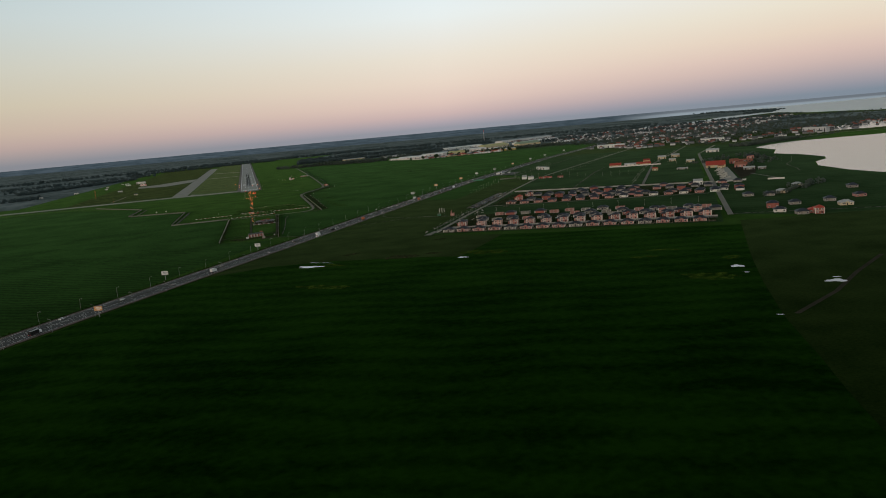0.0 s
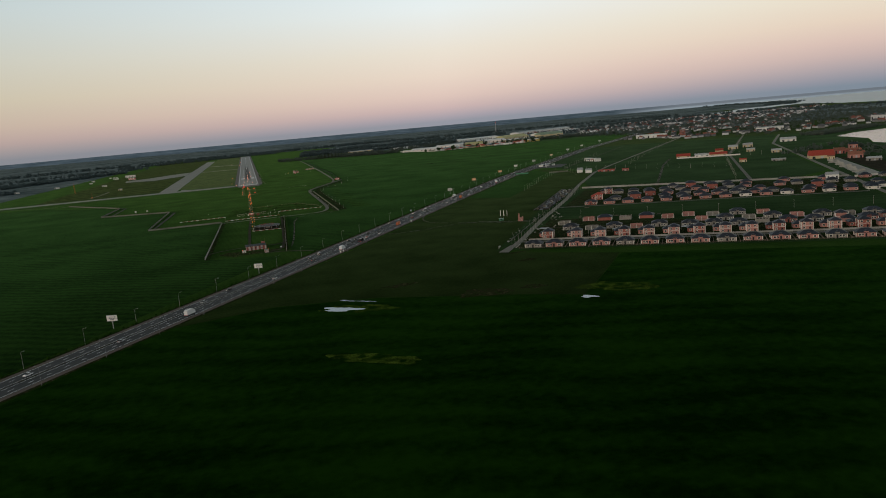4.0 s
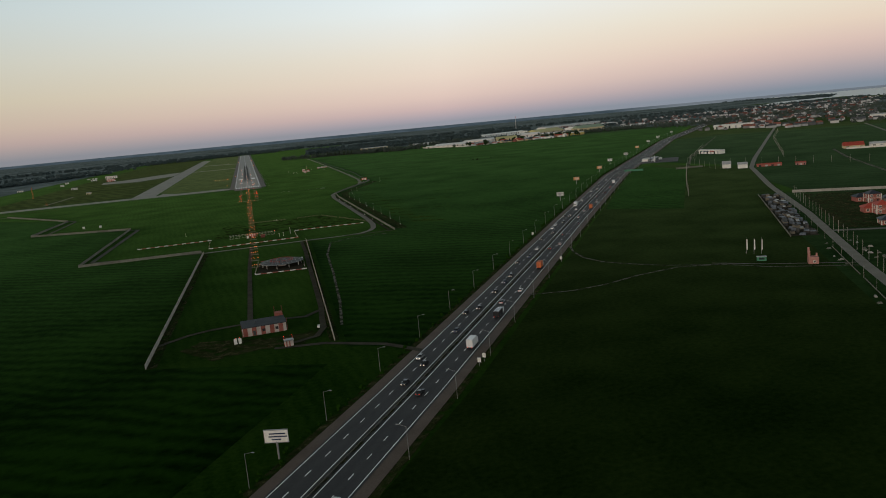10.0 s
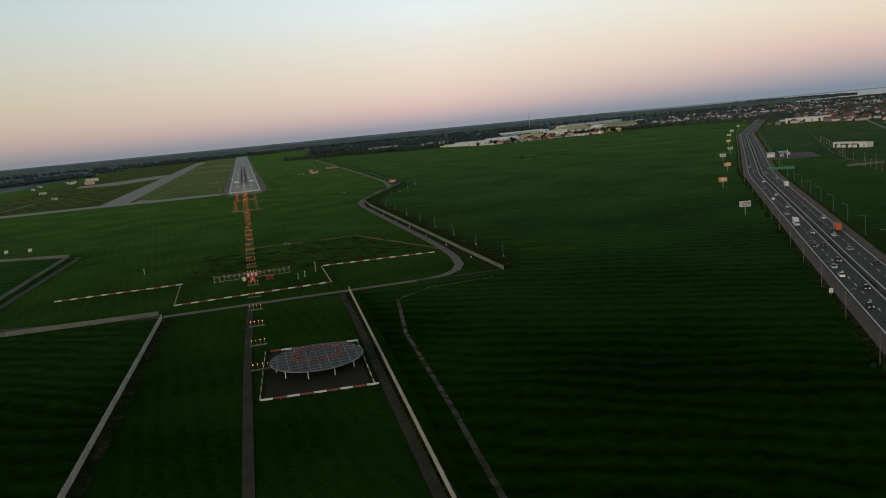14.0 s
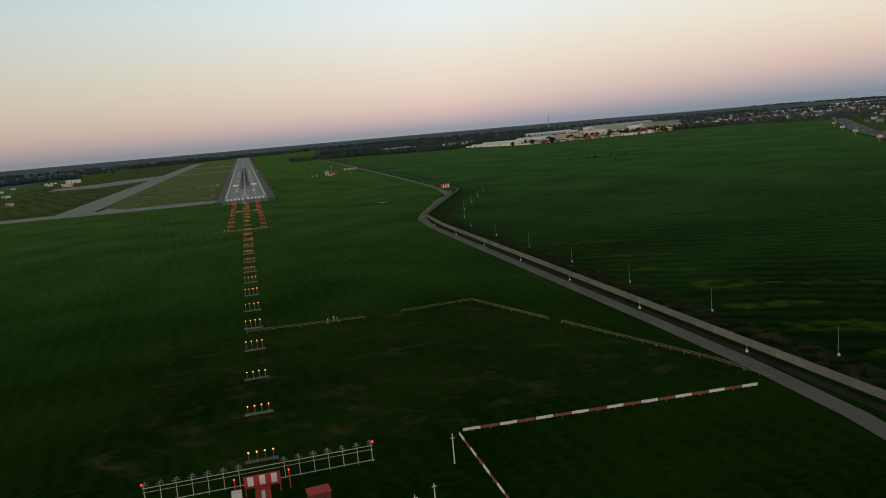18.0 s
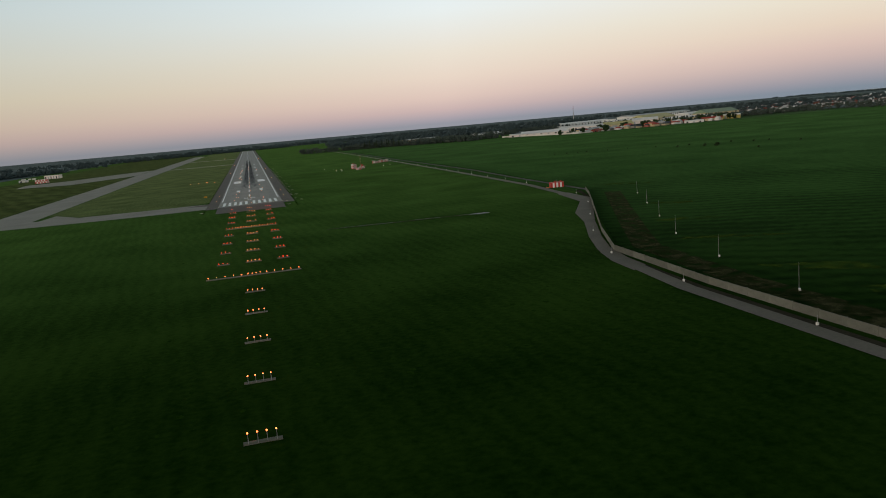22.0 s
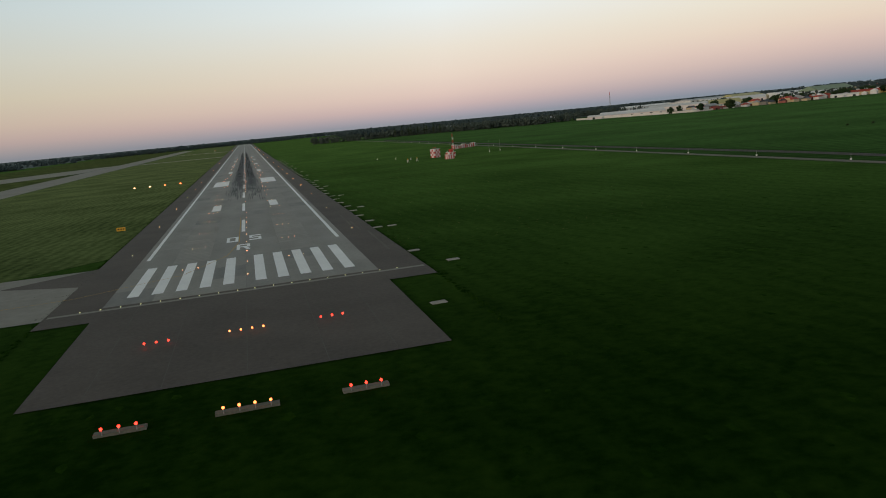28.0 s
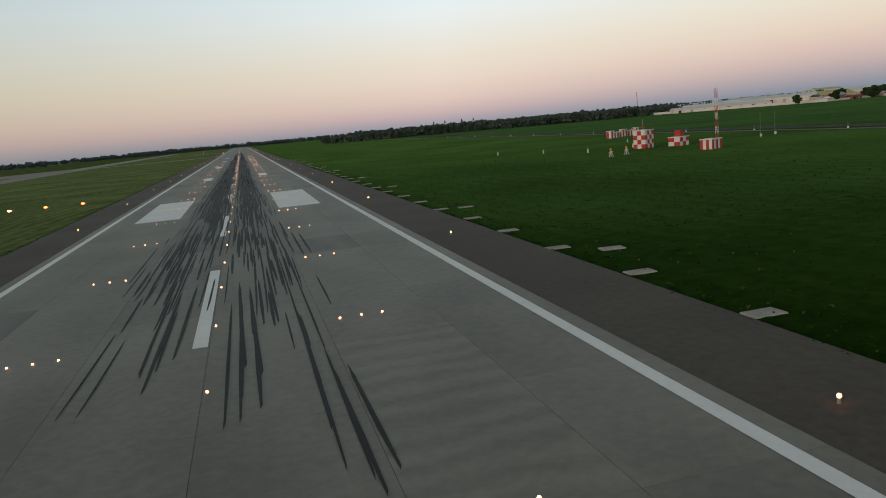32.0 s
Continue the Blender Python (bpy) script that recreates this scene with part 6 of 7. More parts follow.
for line in ([(514, -570), (425, -707), (362, -809)], [(600, -945), (830, -598)], [(560, -560), (640, -690), (700, -790)], [(800, -560), (930, -760), (985, -850)], [(520, -640), (560, -500), (640, -400), (760, -240)], [(660, -560), (900, -240), (1080, -30)], [(850, -590), (1100, -280)]):
    for x, y, a in along(line, 19, 0):
        copy_thing(pole, place(x, y, 0, math.degrees(a) + 90))

# stacked materials beside the settlement road
M["tarp_blue"] = material("blue_grey_tarpaulin", (0.060, 0.072, 0.090), (0.14, 0.155, 0.18), 0.7, 2.0, random_tint=0.4)
M["scrap"] = material("dark_mixed_scrap", (0.018, 0.018, 0.018), (0.070, 0.066, 0.060), 0.85, 0.8, random_tint=0.3)
for i in range(72):
    a, b = -17.5 + 3.5 * (i % 4) + rnd.uniform(-1.2, 1.2), 246 + 10.4 * (i // 4) + rnd.uniform(-3, 3)
    t = thing("material_stack", "stack of blue-grey sheets and timber in the storage yard", "stack", "stacks in the storage yard", in_settlement(a, b, rnd.uniform(-14, 14)))
    w, d, h = rnd.uniform(1.6, 3.6), rnd.uniform(3, 9), rnd.uniform(0.7, 2.2)
    part("pile", Solid().box(0, 0, 0, w, d, h, taper=0.93), M[("scrap", "pallet", "scrap", "tarp_blue")[rnd.randrange(4)]], t)
    part("cover", Solid().box(0.1, 0, h, w * 0.9, d * 0.9, 0.12), M[("tarp_blue", "scrap", "tarp_blue", "scrap", "tarp_blue", "roof_grey")[rnd.randrange(6)]], t)
structure("storage_yard", patch([tuple(SO + U * a + V * b) for a, b in ((-20, 240), (-5, 240), (-5, 436), (-20, 438))], 0.105), M["bare"], "bare ground of the storage yard")
garden_wall([(-20.5, 238), (-20.5, 438)], 1.2, "grey board fence of the storage yard", "mesh_grey", 5)
for i in range(46):
    a, b = (rnd.uniform(7.5, 24), rnd.uniform(98, 210)) if i % 3 == 0 else (rnd.uniform(-8.5, -5.2), rnd.uniform(8, 215)) if i % 3 == 1 else (rnd.uniform(6.5, 10), rnd.uniform(40, 240))
    k = rnd.uniform(0.45, 0.9)
    t = thing("block_pile", "small pile of pale building blocks on the ground", "block pile", "block piles", in_settlement(a, b, rnd.uniform(0, 90)) @ Matrix.Scale(k, 4))
    for j in range(2):
        part("block_layer", Solid().box(rnd.uniform(-0.3, 0.3), rnd.uniform(-0.2, 0.2), 0.5 * j, 2.6 - 0.8 * j, 1.5 - 0.4 * j, 0.5), M["pale_concrete" if i % 2 else "mesh_grey"], t)
for i in range(16):
    t = thing("timber_heap", "heap of dark timber and scrap on a building plot", "timber heap", "heaps on the plots", in_settlement(rnd.uniform(12, 120), rnd.choice((84, 100, 168, 285, 240)) + rnd.uniform(-8, 8), rnd.uniform(0, 180)))
    for j in range(4):
        part("beam", Solid().box(0.3 * j, rnd.uniform(-0.5, 0.5), 0.22 * j, rnd.uniform(3, 6), 0.3, 0.22, rnd.uniform(-0.2, 0.2)), M["pallet" if j % 2 else "scrap"], t)
for x, y, sx, sy in ((20.5, 21, 6, 4), (84, 78, 12, 5), (140, 76, 12, 5), (16, 96, 8, 6)):
    t = thing("lean_to", "low pale sheet-roofed lean-to beside a house", "shed", "lean-tos", in_settlement(x, y))
    part("roof", Solid().box(0, 0, 2.2, sx, sy, 0.15), M["roof_grey"], t, "pale sheet roof")
    for dx in (-1, 1):
        for dy in (-1, 1):
            part("post", Solid().box(dx * (sx / 2 - 0.2), dy * (sy / 2 - 0.2), 0, 0.15, 0.15, 2.2), M["pallet"], t)
plots = thing("plot_fence", "dark post and rail fence in front of the houses", "fence")
for a in range(12, 312, 5):
    part("post", Solid().box(*(SO + U * a + V * 8.5), 0, 0.18, 0.18, 1.5, radians(SROT)), M["pallet"], plots)
part("rail", Solid().box(*(SO + U * 160 + V * 8.5), 1.15, 298, 0.06, 0.12, radians(SROT)).box(*(SO + U * 160 + V * 8.5), 0.5, 298, 0.06, 0.12, radians(SROT)), M["pallet"], plots)
for i in range(1, 17):
    a = 11.4 + 18.2 * i
    garden_wall([(a, 9), (a, 36)], 1.1, "low dark board fence between two gardens", "pallet", 9)
# the unfinished brick tower and the green kiosk
t = thing("brick_shell_tower", "unfinished orange brick building with a tall side wall in the meadow", "building", at=place(260, -1070, 0, SROT) @ Matrix.Scale(0.68, 4))
part("wall", Solid().box(0, 0, 0, 6.5, 6, 5.0), M["pink_plaster"], t)
part("tall_wall", Solid().box(-2.6, 1.0, 5.0, 1.2, 4, 4.0).box(-2.6, 2.4, 9.0, 1.2, 1.2, 2.2), M["pink_plaster"], t)
part("pier", Solid().box(2.6, 2.2, 5.0, 1.0, 1.0, 2.0), M["pink_plaster"], t)
windows(t, [(0.5, -3.05, 1.2, 0)])
M["kiosk_green"] = material("green_metal_kiosk", (0.04, 0.16, 0.09), (0.07, 0.24, 0.14), 0.6, 1.0)
t = thing("kiosk", "small green sales kiosk beside the dirt lane", "kiosk", at=place(246.5, -1050, 0, SROT) @ Matrix.Scale(0.8, 4))
part("body", Solid().box(0, 0, 0, 5.5, 3, 2.6), M["kiosk_green"], t)
part("roof", Solid().box(0, 0, 2.6, 6, 3.6, 0.2), M["roof_grey"], t)
part("window", Solid().box(0, -1.52, 1.0, 3.2, 0.08, 1.1), M["pane"], t, "dark window")
for i, (x, y) in enumerate(((252, -1031), (254.7, -1033.5), (257.4, -1036))):
    t = thing("flag", "tall pale feather flag on a pole in the meadow", "flag", "flags", place(x, y, 0, SROT))
    part("pole", Solid().rod((0, 0, 0), (0, 0, 9), 0.07, 0.04), M["steel"], t)
    part("cloth", Solid().box(0.35, 0, 2.2, 0.6, 0.05, 5.6, taper=0.85), M["poster"], t)
# ---- filling station, sheds, red-roofed yards ----


def shed(sx, sy, h, wall, roof, label, at, category="building", group="", rise=0.18, name="shed", doors=0):
    """A long shed with a low gabled roof along x."""
    t = thing(name, label, category, group, at)
    part("wall", Solid().box(0, 0, 0, sx, sy, h), M[wall], t)
    g = Solid()
    a, b, r = sx / 2 + 0.4, sy / 2 + 0.4, h + sy * rise
    g.v = [(-a, -b, h), (a, -b, h), (a, b, h), (-a, b, h), (-a, 0, r), (a, 0, r)]
    g.f = [(0, 1, 5, 4), (2, 3, 4, 5), (1, 2, 5), (3, 0, 4), (3, 2, 1, 0)]
    part("roof", g, M[roof], t)
    for i in range(doors):
        part("door", Solid().box(-sx / 2 + (i + 0.5) * sx / doors, -sy / 2, 0.1, min(4, sx / doors * 0.4), 0.12, h * 0.7), M["roof_grey" if i % 2 else "pane"], t, "dark door opening")
    return t


t = thing("filling_station", "filling station with blue-grey canopies and a low white shop", "filling station", at=place(572, -398, 0, 52))
M["canopy_blue"] = material("blue_grey_canopy", (0.16, 0.20, 0.28), (0.26, 0.30, 0.38), 0.6, 3.0)
for x, w, key in ((-8, 12, "canopy_blue"), (6, 13, "roof_grey")):
    part("canopy", Solid().box(x, 0, 4.4, w, 9, 0.7), M[key], t, "flat canopy")
    part("fascia", Solid().box(x, -4.56, 4.45, w, 0.1, 0.5), M["car_blue"], t, "dark blue fascia")
    for dx in (-4, 4):
        part("column", Solid().box(x + dx, 0, 0, 0.5, 0.5, 4.4), M["white_paint"], t)
        part("pump", Solid().box(x + dx, 2, 0, 0.9, 1.6, 1.9), M["roof_grey"], t)
part("shop", Solid().box(4, 12, 0, 22, 8, 3.8), M["white_paint"], t)
part("shop_roof", Solid().box(4, 12, 3.8, 22.6, 8.6, 0.3), M["roof_grey"], t)
part("shop_window", Solid().box(4, 7.96, 0.6, 16, 0.1, 2.2), M["pane"], t, "dark shop window")
part("kiosk", Solid().box(22, -6, 0, 9, 3.5, 2.8), M["white_paint"], t, "small white kiosk")
part("price_pole", Solid().box(-26, -4, 0, 1.8, 0.6, 9.0), M["white_paint"], t)
for x, y in ((-15, -8), (-2, -9), (14, -4), (18, 6)):
    part("lamp_post", Solid().rod((x, y, 0), (x, y, 7), 0.1, 0.06), M["steel"], t)
structure("forecourt", patch([(536, -425), (580, -352), (622, -382), (578, -450)], 0.15), M["asphalt"], "asphalt forecourt of the filling station")
tagged(fence([(464, -509), (483, -522)], "low green board fence beside the highway", 2.4, 6.0, "kiosk_green"), category="fence")
hall = shed(44, 10, 6, "white_paint", "roof_grey", "long white two-part building with a row of dark openings", place(674, -388, 0, -83), doors=6, rise=0.05)
for dx, w, key in ((-6, 12, "car_blue"), (6, 9, "car_red"), (-16, 3, "kiosk_green")):
    part("sign_band", Solid().box(dx, -5.08, 3.2, w, 0.12, 1.4), M[key], hall, "coloured sign band")
shed(9, 8, 4.5, "white_paint", "roof_grey", "small white gabled house in the field", place(543, -607, 0, SROT), rise=0.45)
shed(10, 8, 4.5, "white_paint", "roof_grey", "white gabled shed in the field", place(549, -628, 0, SROT), rise=0.3)
shed(26, 5, 2.6, "brick", "roof_red", "low red shed ruin in the field", place(575, -640, 0, SROT), doors=4)
shed(10, 6, 2.8, "pink_plaster", "roof_red", "low reddish shed in the field", place(597, -664, 0, SROT), doors=3)
garden = fence([(509, -555), (541, -563)], "long pale panel fence in the field", 2.0, 8.0)
# red-roofed estates
M["roof_clay"] = material("faded_clay_roof", (0.22, 0.085, 0.055), (0.34, 0.14, 0.09), 0.8, 3.0, random_tint=0.2)
for x, y, sx, sy, h, wall, roof, word in ((780, -545, 24, 16, 3.4, "cream", "roof_red", "cream house with a broad red roof behind a wall"), (828, -582, 30, 14, 3.4, "cream", "roof_red", "long low house with a red roof"), (862, -536, 14, 12, 6, "cream", "roof_red", "cream two-storey villa with a red roof"), (808, -562, 26, 9, 3.5, "white_paint", "roof_grey", "long white annex with a grey roof"),
                                          (846, -812, 34, 26, 4.5, "cream", "roof_red", "farm barn with a broad bright red roof near the lake"), (862, -862, 18, 14, 5, "pink_plaster", "roof_clay", "salmon farm building with a clay roof"), (909, -780, 16, 12, 6, "brick", "roof_clay", "brick farm building with a clay roof"), (896, -828, 22, 9, 4, "brick", "roof_clay", "long brick stable with a clay roof"), (940, -770, 30, 8, 3.5, "brick", "roof_clay", "long brick stable with a clay roof"), (988, -724, 13, 11, 7, "pink_plaster", "roof_dark", "salmon house with a dark roof near the lake"), (836, -922, 18, 8, 3.5, "grey_block", "roof_grey", "grey block shed near the lake"), (848, -940, 12, 7, 3, "grey_block", "roof_grey", "grey block shed near the lake"), (832, -848, 9, 7, 4.5, "cream", "roof_clay", "small cream annex beside the red barn"), (649, -1052, 13, 10, 6, "white_paint", "roof_grey", "white gabled house beside the gravel road"), (761, -742, 10, 8, 4, "cream", "roof_red", "small yellow gabled house in the fields"), (908, -566, 14, 9, 4, "cream", "roof_grey", "pale house in the fields"), (795, -782, 20, 5, 2.4, "grey_block", "roof_grey", "low shed in the fields"), (940, -470, 18, 12, 5, "cream", "roof_grey", "pale house in the fields"), (985, -455, 18, 12, 5, "cream", "roof_grey", "pale house in the fields"), (905, -640, 16, 9, 4, "cream", "roof_grey", "small cream house in the fields"), (1110, -420, 30, 14, 5, "quoin", "roof_grey", "pale barn by the shore")):
    shed(sx, sy, h, wall, roof, word, place(x, y, 0, SROT), "house", "estates by the lake", 0.28, "estate_house", 3)
fence([(760, -555), (850, -615)], "white wall of a red-roofed estate", 2.2, 8.0, "quoin")
structure("barn_yard", patch([(827, -846), (856, -834), (724, -1046), (692, -1048)], 0.12), M["pale_concrete"], "long pale paved yard of the farm")
structure("barn_yard", patch([(858, -836), (884, -880), (800, -985), (730, -1044)], 0.11), M["bare"], "bare ground between the farm buildings")
block = single("block_stack", Solid().box(0, 0, 0, 7.0, 3.4, 1.5, taper=0.96).box(1.2, 0.1, 1.5, 3.6, 3.0, 0.7, 0.03, 0.95), M["pale_concrete"], "low stack of pale building blocks on the farm yard", "block stack", "block stacks")
block.matrix_basis = place(818, -862, 0.12, SROT)
for i in range(1, 16):
    f = i / 16
    copy_thing(block, place(818 - 104 * f + 5 * (i % 3 - 1), -862 - 168 * f + 3 * (i % 2), 0.12, SROT + 4 * math.sin(i)))
structure("field_track", ribbon([(793, -984), (778, -1035), (765, -1081)], 3.0, 0.13), M["dirt"], "pale lane between the farm and the lake")
structure("field_track", ribbon([(977, -857), (925, -905), (880, -985), (854, -1024)], 2.2, 0.13), M["track"], "faint curving track in the meadow by the lake")
fence([(677, -1056), (720, -1069)], "white wall of a barn yard", 2.4, 8.0, "quoin")
fence([(739, -1093), (757, -1107)], "white wall near the lake", 2.4, 8.0, "quoin")

# ---- the works beyond the east field ----
M["yellow_wall"] = material("yellow_sheet_wall", (0.55, 0.40, 0.09), (0.66, 0.50, 0.14), 0.6, 4.0)
M["green_roof"] = material("pale_green_sheet_roof", (0.20, 0.27, 0.18), (0.28, 0.36, 0.25), 0.6, 5.0)
M["white_roof"] = material("white_sheet_roof", (0.70, 0.68, 0.66), (0.84, 0.82, 0.80), 0.6, 6.0, random_tint=0.1)
M["yellow_roof"] = material("yellowish_sheet_roof", (0.42, 0.38, 0.16), (0.56, 0.51, 0.25), 0.6, 8.0)
M["pink_wall"] = material("pinkish_white_sheet_wall", (0.68, 0.60, 0.56), (0.82, 0.74, 0.69), 0.6, 6.0, random_tint=0.08)
for x, y, turn, sx, sy, h, rise, wall, roof, word in (
        (660, 1082, -21, 132, 30, 4.8, 0.08, "pink_wall", "white_roof", "long white warehouse at the field's edge"), (694, 1122, -21, 112, 40, 6.4, 0.08, "pink_wall", "white_roof", "long white warehouse with a pale roof"),
        (792, 1126, -39, 104, 40, 9.0, 0.10, "pink_wall", "white_roof", "pinkish white works hall with a pale roof"), (786, 1001, 60, 16, 14, 6.0, 0.35, "white_paint", "roof_grey", "white gabled house beside the works"),
        (903, 1153, -12, 70, 44, 6.0, 0.16, "cream", "yellow_roof", "works hall with a yellowish sheet roof"), (1178, 1461, 32, 176, 64, 9.0, 0.16, "cream", "yellow_roof", "wide works hall with a yellowish sheet roof"), (1010, 1260, -31, 120, 50, 9.0, 0.12, "pink_wall", "white_roof", "white works hall with a pale roof"),
        (894, 934, 56, 36, 24, 5.0, 0.22, "grey_block", "roof_grey", "grey gabled hall beside the field"), (1072, 1114, -36, 108, 34, 8.0, 0.12, "cream", "white_roof", "long cream works hall with a pale roof"), (935, 931, -35, 30, 12, 5.0, 0.25, "brick", "roof_red", "brick shed with a red roof"),
        (1305, 1330, 6, 110, 64, 10.0, 0.16, "cream", "green_roof", "wide works hall with a pale green roof"), (951, 894, -37, 40, 14, 4.2, 0.12, "white_paint", "white_roof", "white shed beside the field"), (1008, 914, -38, 46, 14, 5.4, 0.25, "cream", "roof_red", "cream house with a red roof beside the works"), (1072, 952, -40, 62, 24, 7.5, 0.10, "yellow_wall", "white_roof", "yellowish hall behind poplars"),
        (880, 1340, 31, 160, 40, 5.9, 0.075, "white_paint", "roof_grey", "pale hall between the trees"), (1480, 1650, 31, 330, 60, 8.6, 0.075, "white_paint", "white_roof", "very long white hall behind trees"), (1640, 2230, 28, 460, 60, 9.2, 0.075, "white_paint", "roof_grey", "very long pale hall behind trees"), (1130, 1850, 25, 260, 50, 7.9, 0.075, "white_paint", "white_roof", "very long white hall among woods"), (700, 1560, 20, 120, 40, 5.9, 0.075, "white_paint", "roof_grey", "pale hall between the trees"), (1420, 1180, 31, 120, 40, 6.6, 0.075, "white_paint", "white_roof", "white hall between the trees"), (520, 1700, 15, 110, 30, 5.3, 0.075, "cream", "roof_grey", "pale hall between the trees"),
        (1210, 1796, -29, 44, 18, 10, 0.03, "white_paint", "roof_grey", "white flat-roofed block among woods"), (1262, 1735, -29, 38, 18, 12, 0.03, "white_paint", "roof_grey", "white flat-roofed block among woods"), (1310, 1672, -31, 46, 18, 11, 0.03, "white_paint", "roof_grey", "white flat-roofed block among woods"), (1362, 1590, -33, 40, 18, 10, 0.03, "white_paint", "roof_grey", "white flat-roofed block among woods"),
        (690, 925, -73, 26, 10, 3.0, 0.075, "white_paint", "roof_grey", "low white shed at the field's edge"), (728, 912, 20, 30, 10, 3.0, 0.2, "brick", "roof_red", "low reddish shed at the field's edge")):
    shed(sx, sy, h, wall, roof, word, place(x, y, 0, turn), "warehouse", "works halls", rise, "warehouse", max(3, int(sx / 16)))
fence([(596, 1150), (640, 1010), (674, 896)], "long white wall at the edge of the field", 3.2, 12.0, "quoin")
fence([(674, 896), (760, 915)], "long white wall at the edge of the field", 2.4, 12.0, "quoin")
rnd = random.Random(21)
for i in range(46):
    a, b = rnd.uniform(0, 1), rnd.uniform(8, 60)
    x, y = 700 + 330 * a - b * 0.3, 905 - 20 * a + b
    shed(rnd.uniform(8, 24), rnd.uniform(7, 12), rnd.uniform(3, 7), rnd.choice(("cream", "white_paint", "brick", "grey_block")), rnd.choice(("roof_grey", "roof_red", "roof_dark", "white_roof")), "small pale shed among the works halls", place(x, y, 0, 31 + rnd.uniform(-10, 10)), "shed", "small sheds by the works", 0.3)
t = thing("chimney", "tall slim factory chimney behind the works", "chimney", at=place(1652, 3056))
for i in range(5):
    part("segment", Solid().rod((0, 0, 15.6 * i), (0, 0, 15.6 * i + 15.6), 2.2 - 0.25 * i, 1.95 - 0.25 * i, 10), M["red_paint" if i == 4 else "roof_grey"], t)

# ---- airport buildings west of the old runway ----
t = chequer("radar_hut", 22, 10, 7, 8, 2, "red and white chequered radar hut on the apron's edge", place(-391, 1036, 0, -8))
shed(34, 14, 8, "pink_wall", "roof_grey", "white airport service building on the apron", place(-433, 1308, 0, -6), rise=0.03, doors=6, name="service_building")
shed(18, 6, 4, "white_paint", "roof_grey", "low white hangar on the apron", place(-471, 1216, 0, 4), rise=0.15, doors=2, name="hangar")
shed(10, 6, 3.2, "cream", "roof_grey", "small cream airfield building in the grass", place(-332, 380, 0, 10), rise=0.2, doors=2, name="service_building")
for x, y, w in ((-425, 700, 14), (-604, 905, 14), (-545, 1190, 10), (-520, 1010, 9), (-700, 820, 12)):
    shed(w, 7, 3.8, "quoin", "roof_grey", "small pale airfield building among the grass", place(x, y, 0, 5), rise=0.15, doors=2, name="service_building")
for x, y, w in ((-520, 1400, 9), (-507, 1402, 6), (-496, 1396, 7)):
    shed(w, 3, 3, "white_paint", "white_roof", "white service van parked by the apron", place(x, y, 0, 3), "van", "vans on the apron", 0.05, "van")
for x, y in ((-186, -442), (-167, -449)):
    t = thing("transformer_cabinet", "white transformer cabinet on short legs beside the patrol road", "cabinet", "transformer cabinets", place(x, y))
    part("body", Solid().box(0, 0, 1.0, 2.4, 1.6, 2.0), M["white_paint"], t)
    part("roof", Solid().box(0, 0, 3.0, 2.7, 1.9, 0.15), M["steel"], t)
    for dx in (-0.9, 0.9):
        part("leg", Solid().box(dx, 0, 0, 0.25, 0.9, 1.0), M["pale_concrete"], t)
structure("field_track", ribbon([(-360, 120), (-354, 220), (-353, 334)], 6, 0.10), M["dirt"], "pale lane in the grass of the airfield")
structure("taxiway_strip", ribbon([(-300, -40), (-420, -20), (-900, 30)], 10, 0.104), M["pasture"], "grass strip beside the taxiway")
for x, y, h in ((-454, 430, 24), (-355, 119, 7)):
    t = thing("radio_tower", "slim orange and white lattice radio tower in the grass", "tower", "radio towers", place(x, y))
    s = Solid()
    for k in range(int(h / 4)):
        for j in range(4):
            w = j * math.pi / 2
            p, q = (1.2 * math.cos(w), 1.2 * math.sin(w)), (1.2 * math.cos(w + math.pi / 2), 1.2 * math.sin(w + math.pi / 2))
            s.rod((*p, 4 * k), (*p, 4 * k + 4), 0.12).rod((*p, 4 * k), (*q, 4 * k + 4), 0.08)
    part("lattice", s, M["orange_paint"], t)
    part("aerial", Solid().rod((0, 0, h - 1), (0, 0, h + 4), 0.12), M["red_paint"], t)
t = thing("wind_sock_mast", "short mast beside the old runway with a pale box", "mast", at=place(-60, 1500))
part("pole", Solid().rod((0, 0, 0), (0, 0, 6), 0.15), M["white_paint"], t)
part("sock", Solid().rod((0, 0, 5.8), (2.4, 0, 5.3), 0.5, 0.25, 8), M["orange_paint"], t)

# ---- trees ----
M["leaf"] = material("dark_foliage", (0.018, 0.034, 0.014), (0.042, 0.066, 0.028), 0.9, 6.0, random_tint=0.25, spec=0.0)
M["bark"] = material("brown_bark", (0.05, 0.04, 0.03), (0.10, 0.08, 0.06), 0.9, 1.0)


def crown(s, c, r, h, seed, n=26, spire=0.0):
    """Many small ragged leaf clumps filling an uneven crown."""
    q = random.Random(seed)
    for i in range(n):
        k = q.random() ** 0.6
        w, up = q.uniform(0, 6.283), q.uniform(-1, 1)
        rad = r * k * math.sqrt(max(0.05, 1 - up * up)) * (1 - spire * (up + 1) / 2)
        size = r * q.uniform(0.20, 0.40) * (1 - 0.5 * spire)
        s.blob((c[0] + rad * math.cos(w), c[1] + rad * math.sin(w), c[2] + h / 2 * up), size, size * q.uniform(0.7, 1.2), size * q.uniform(0.6, 1.1) * (1 + spire), q.random(), 0.45, 3, 5)


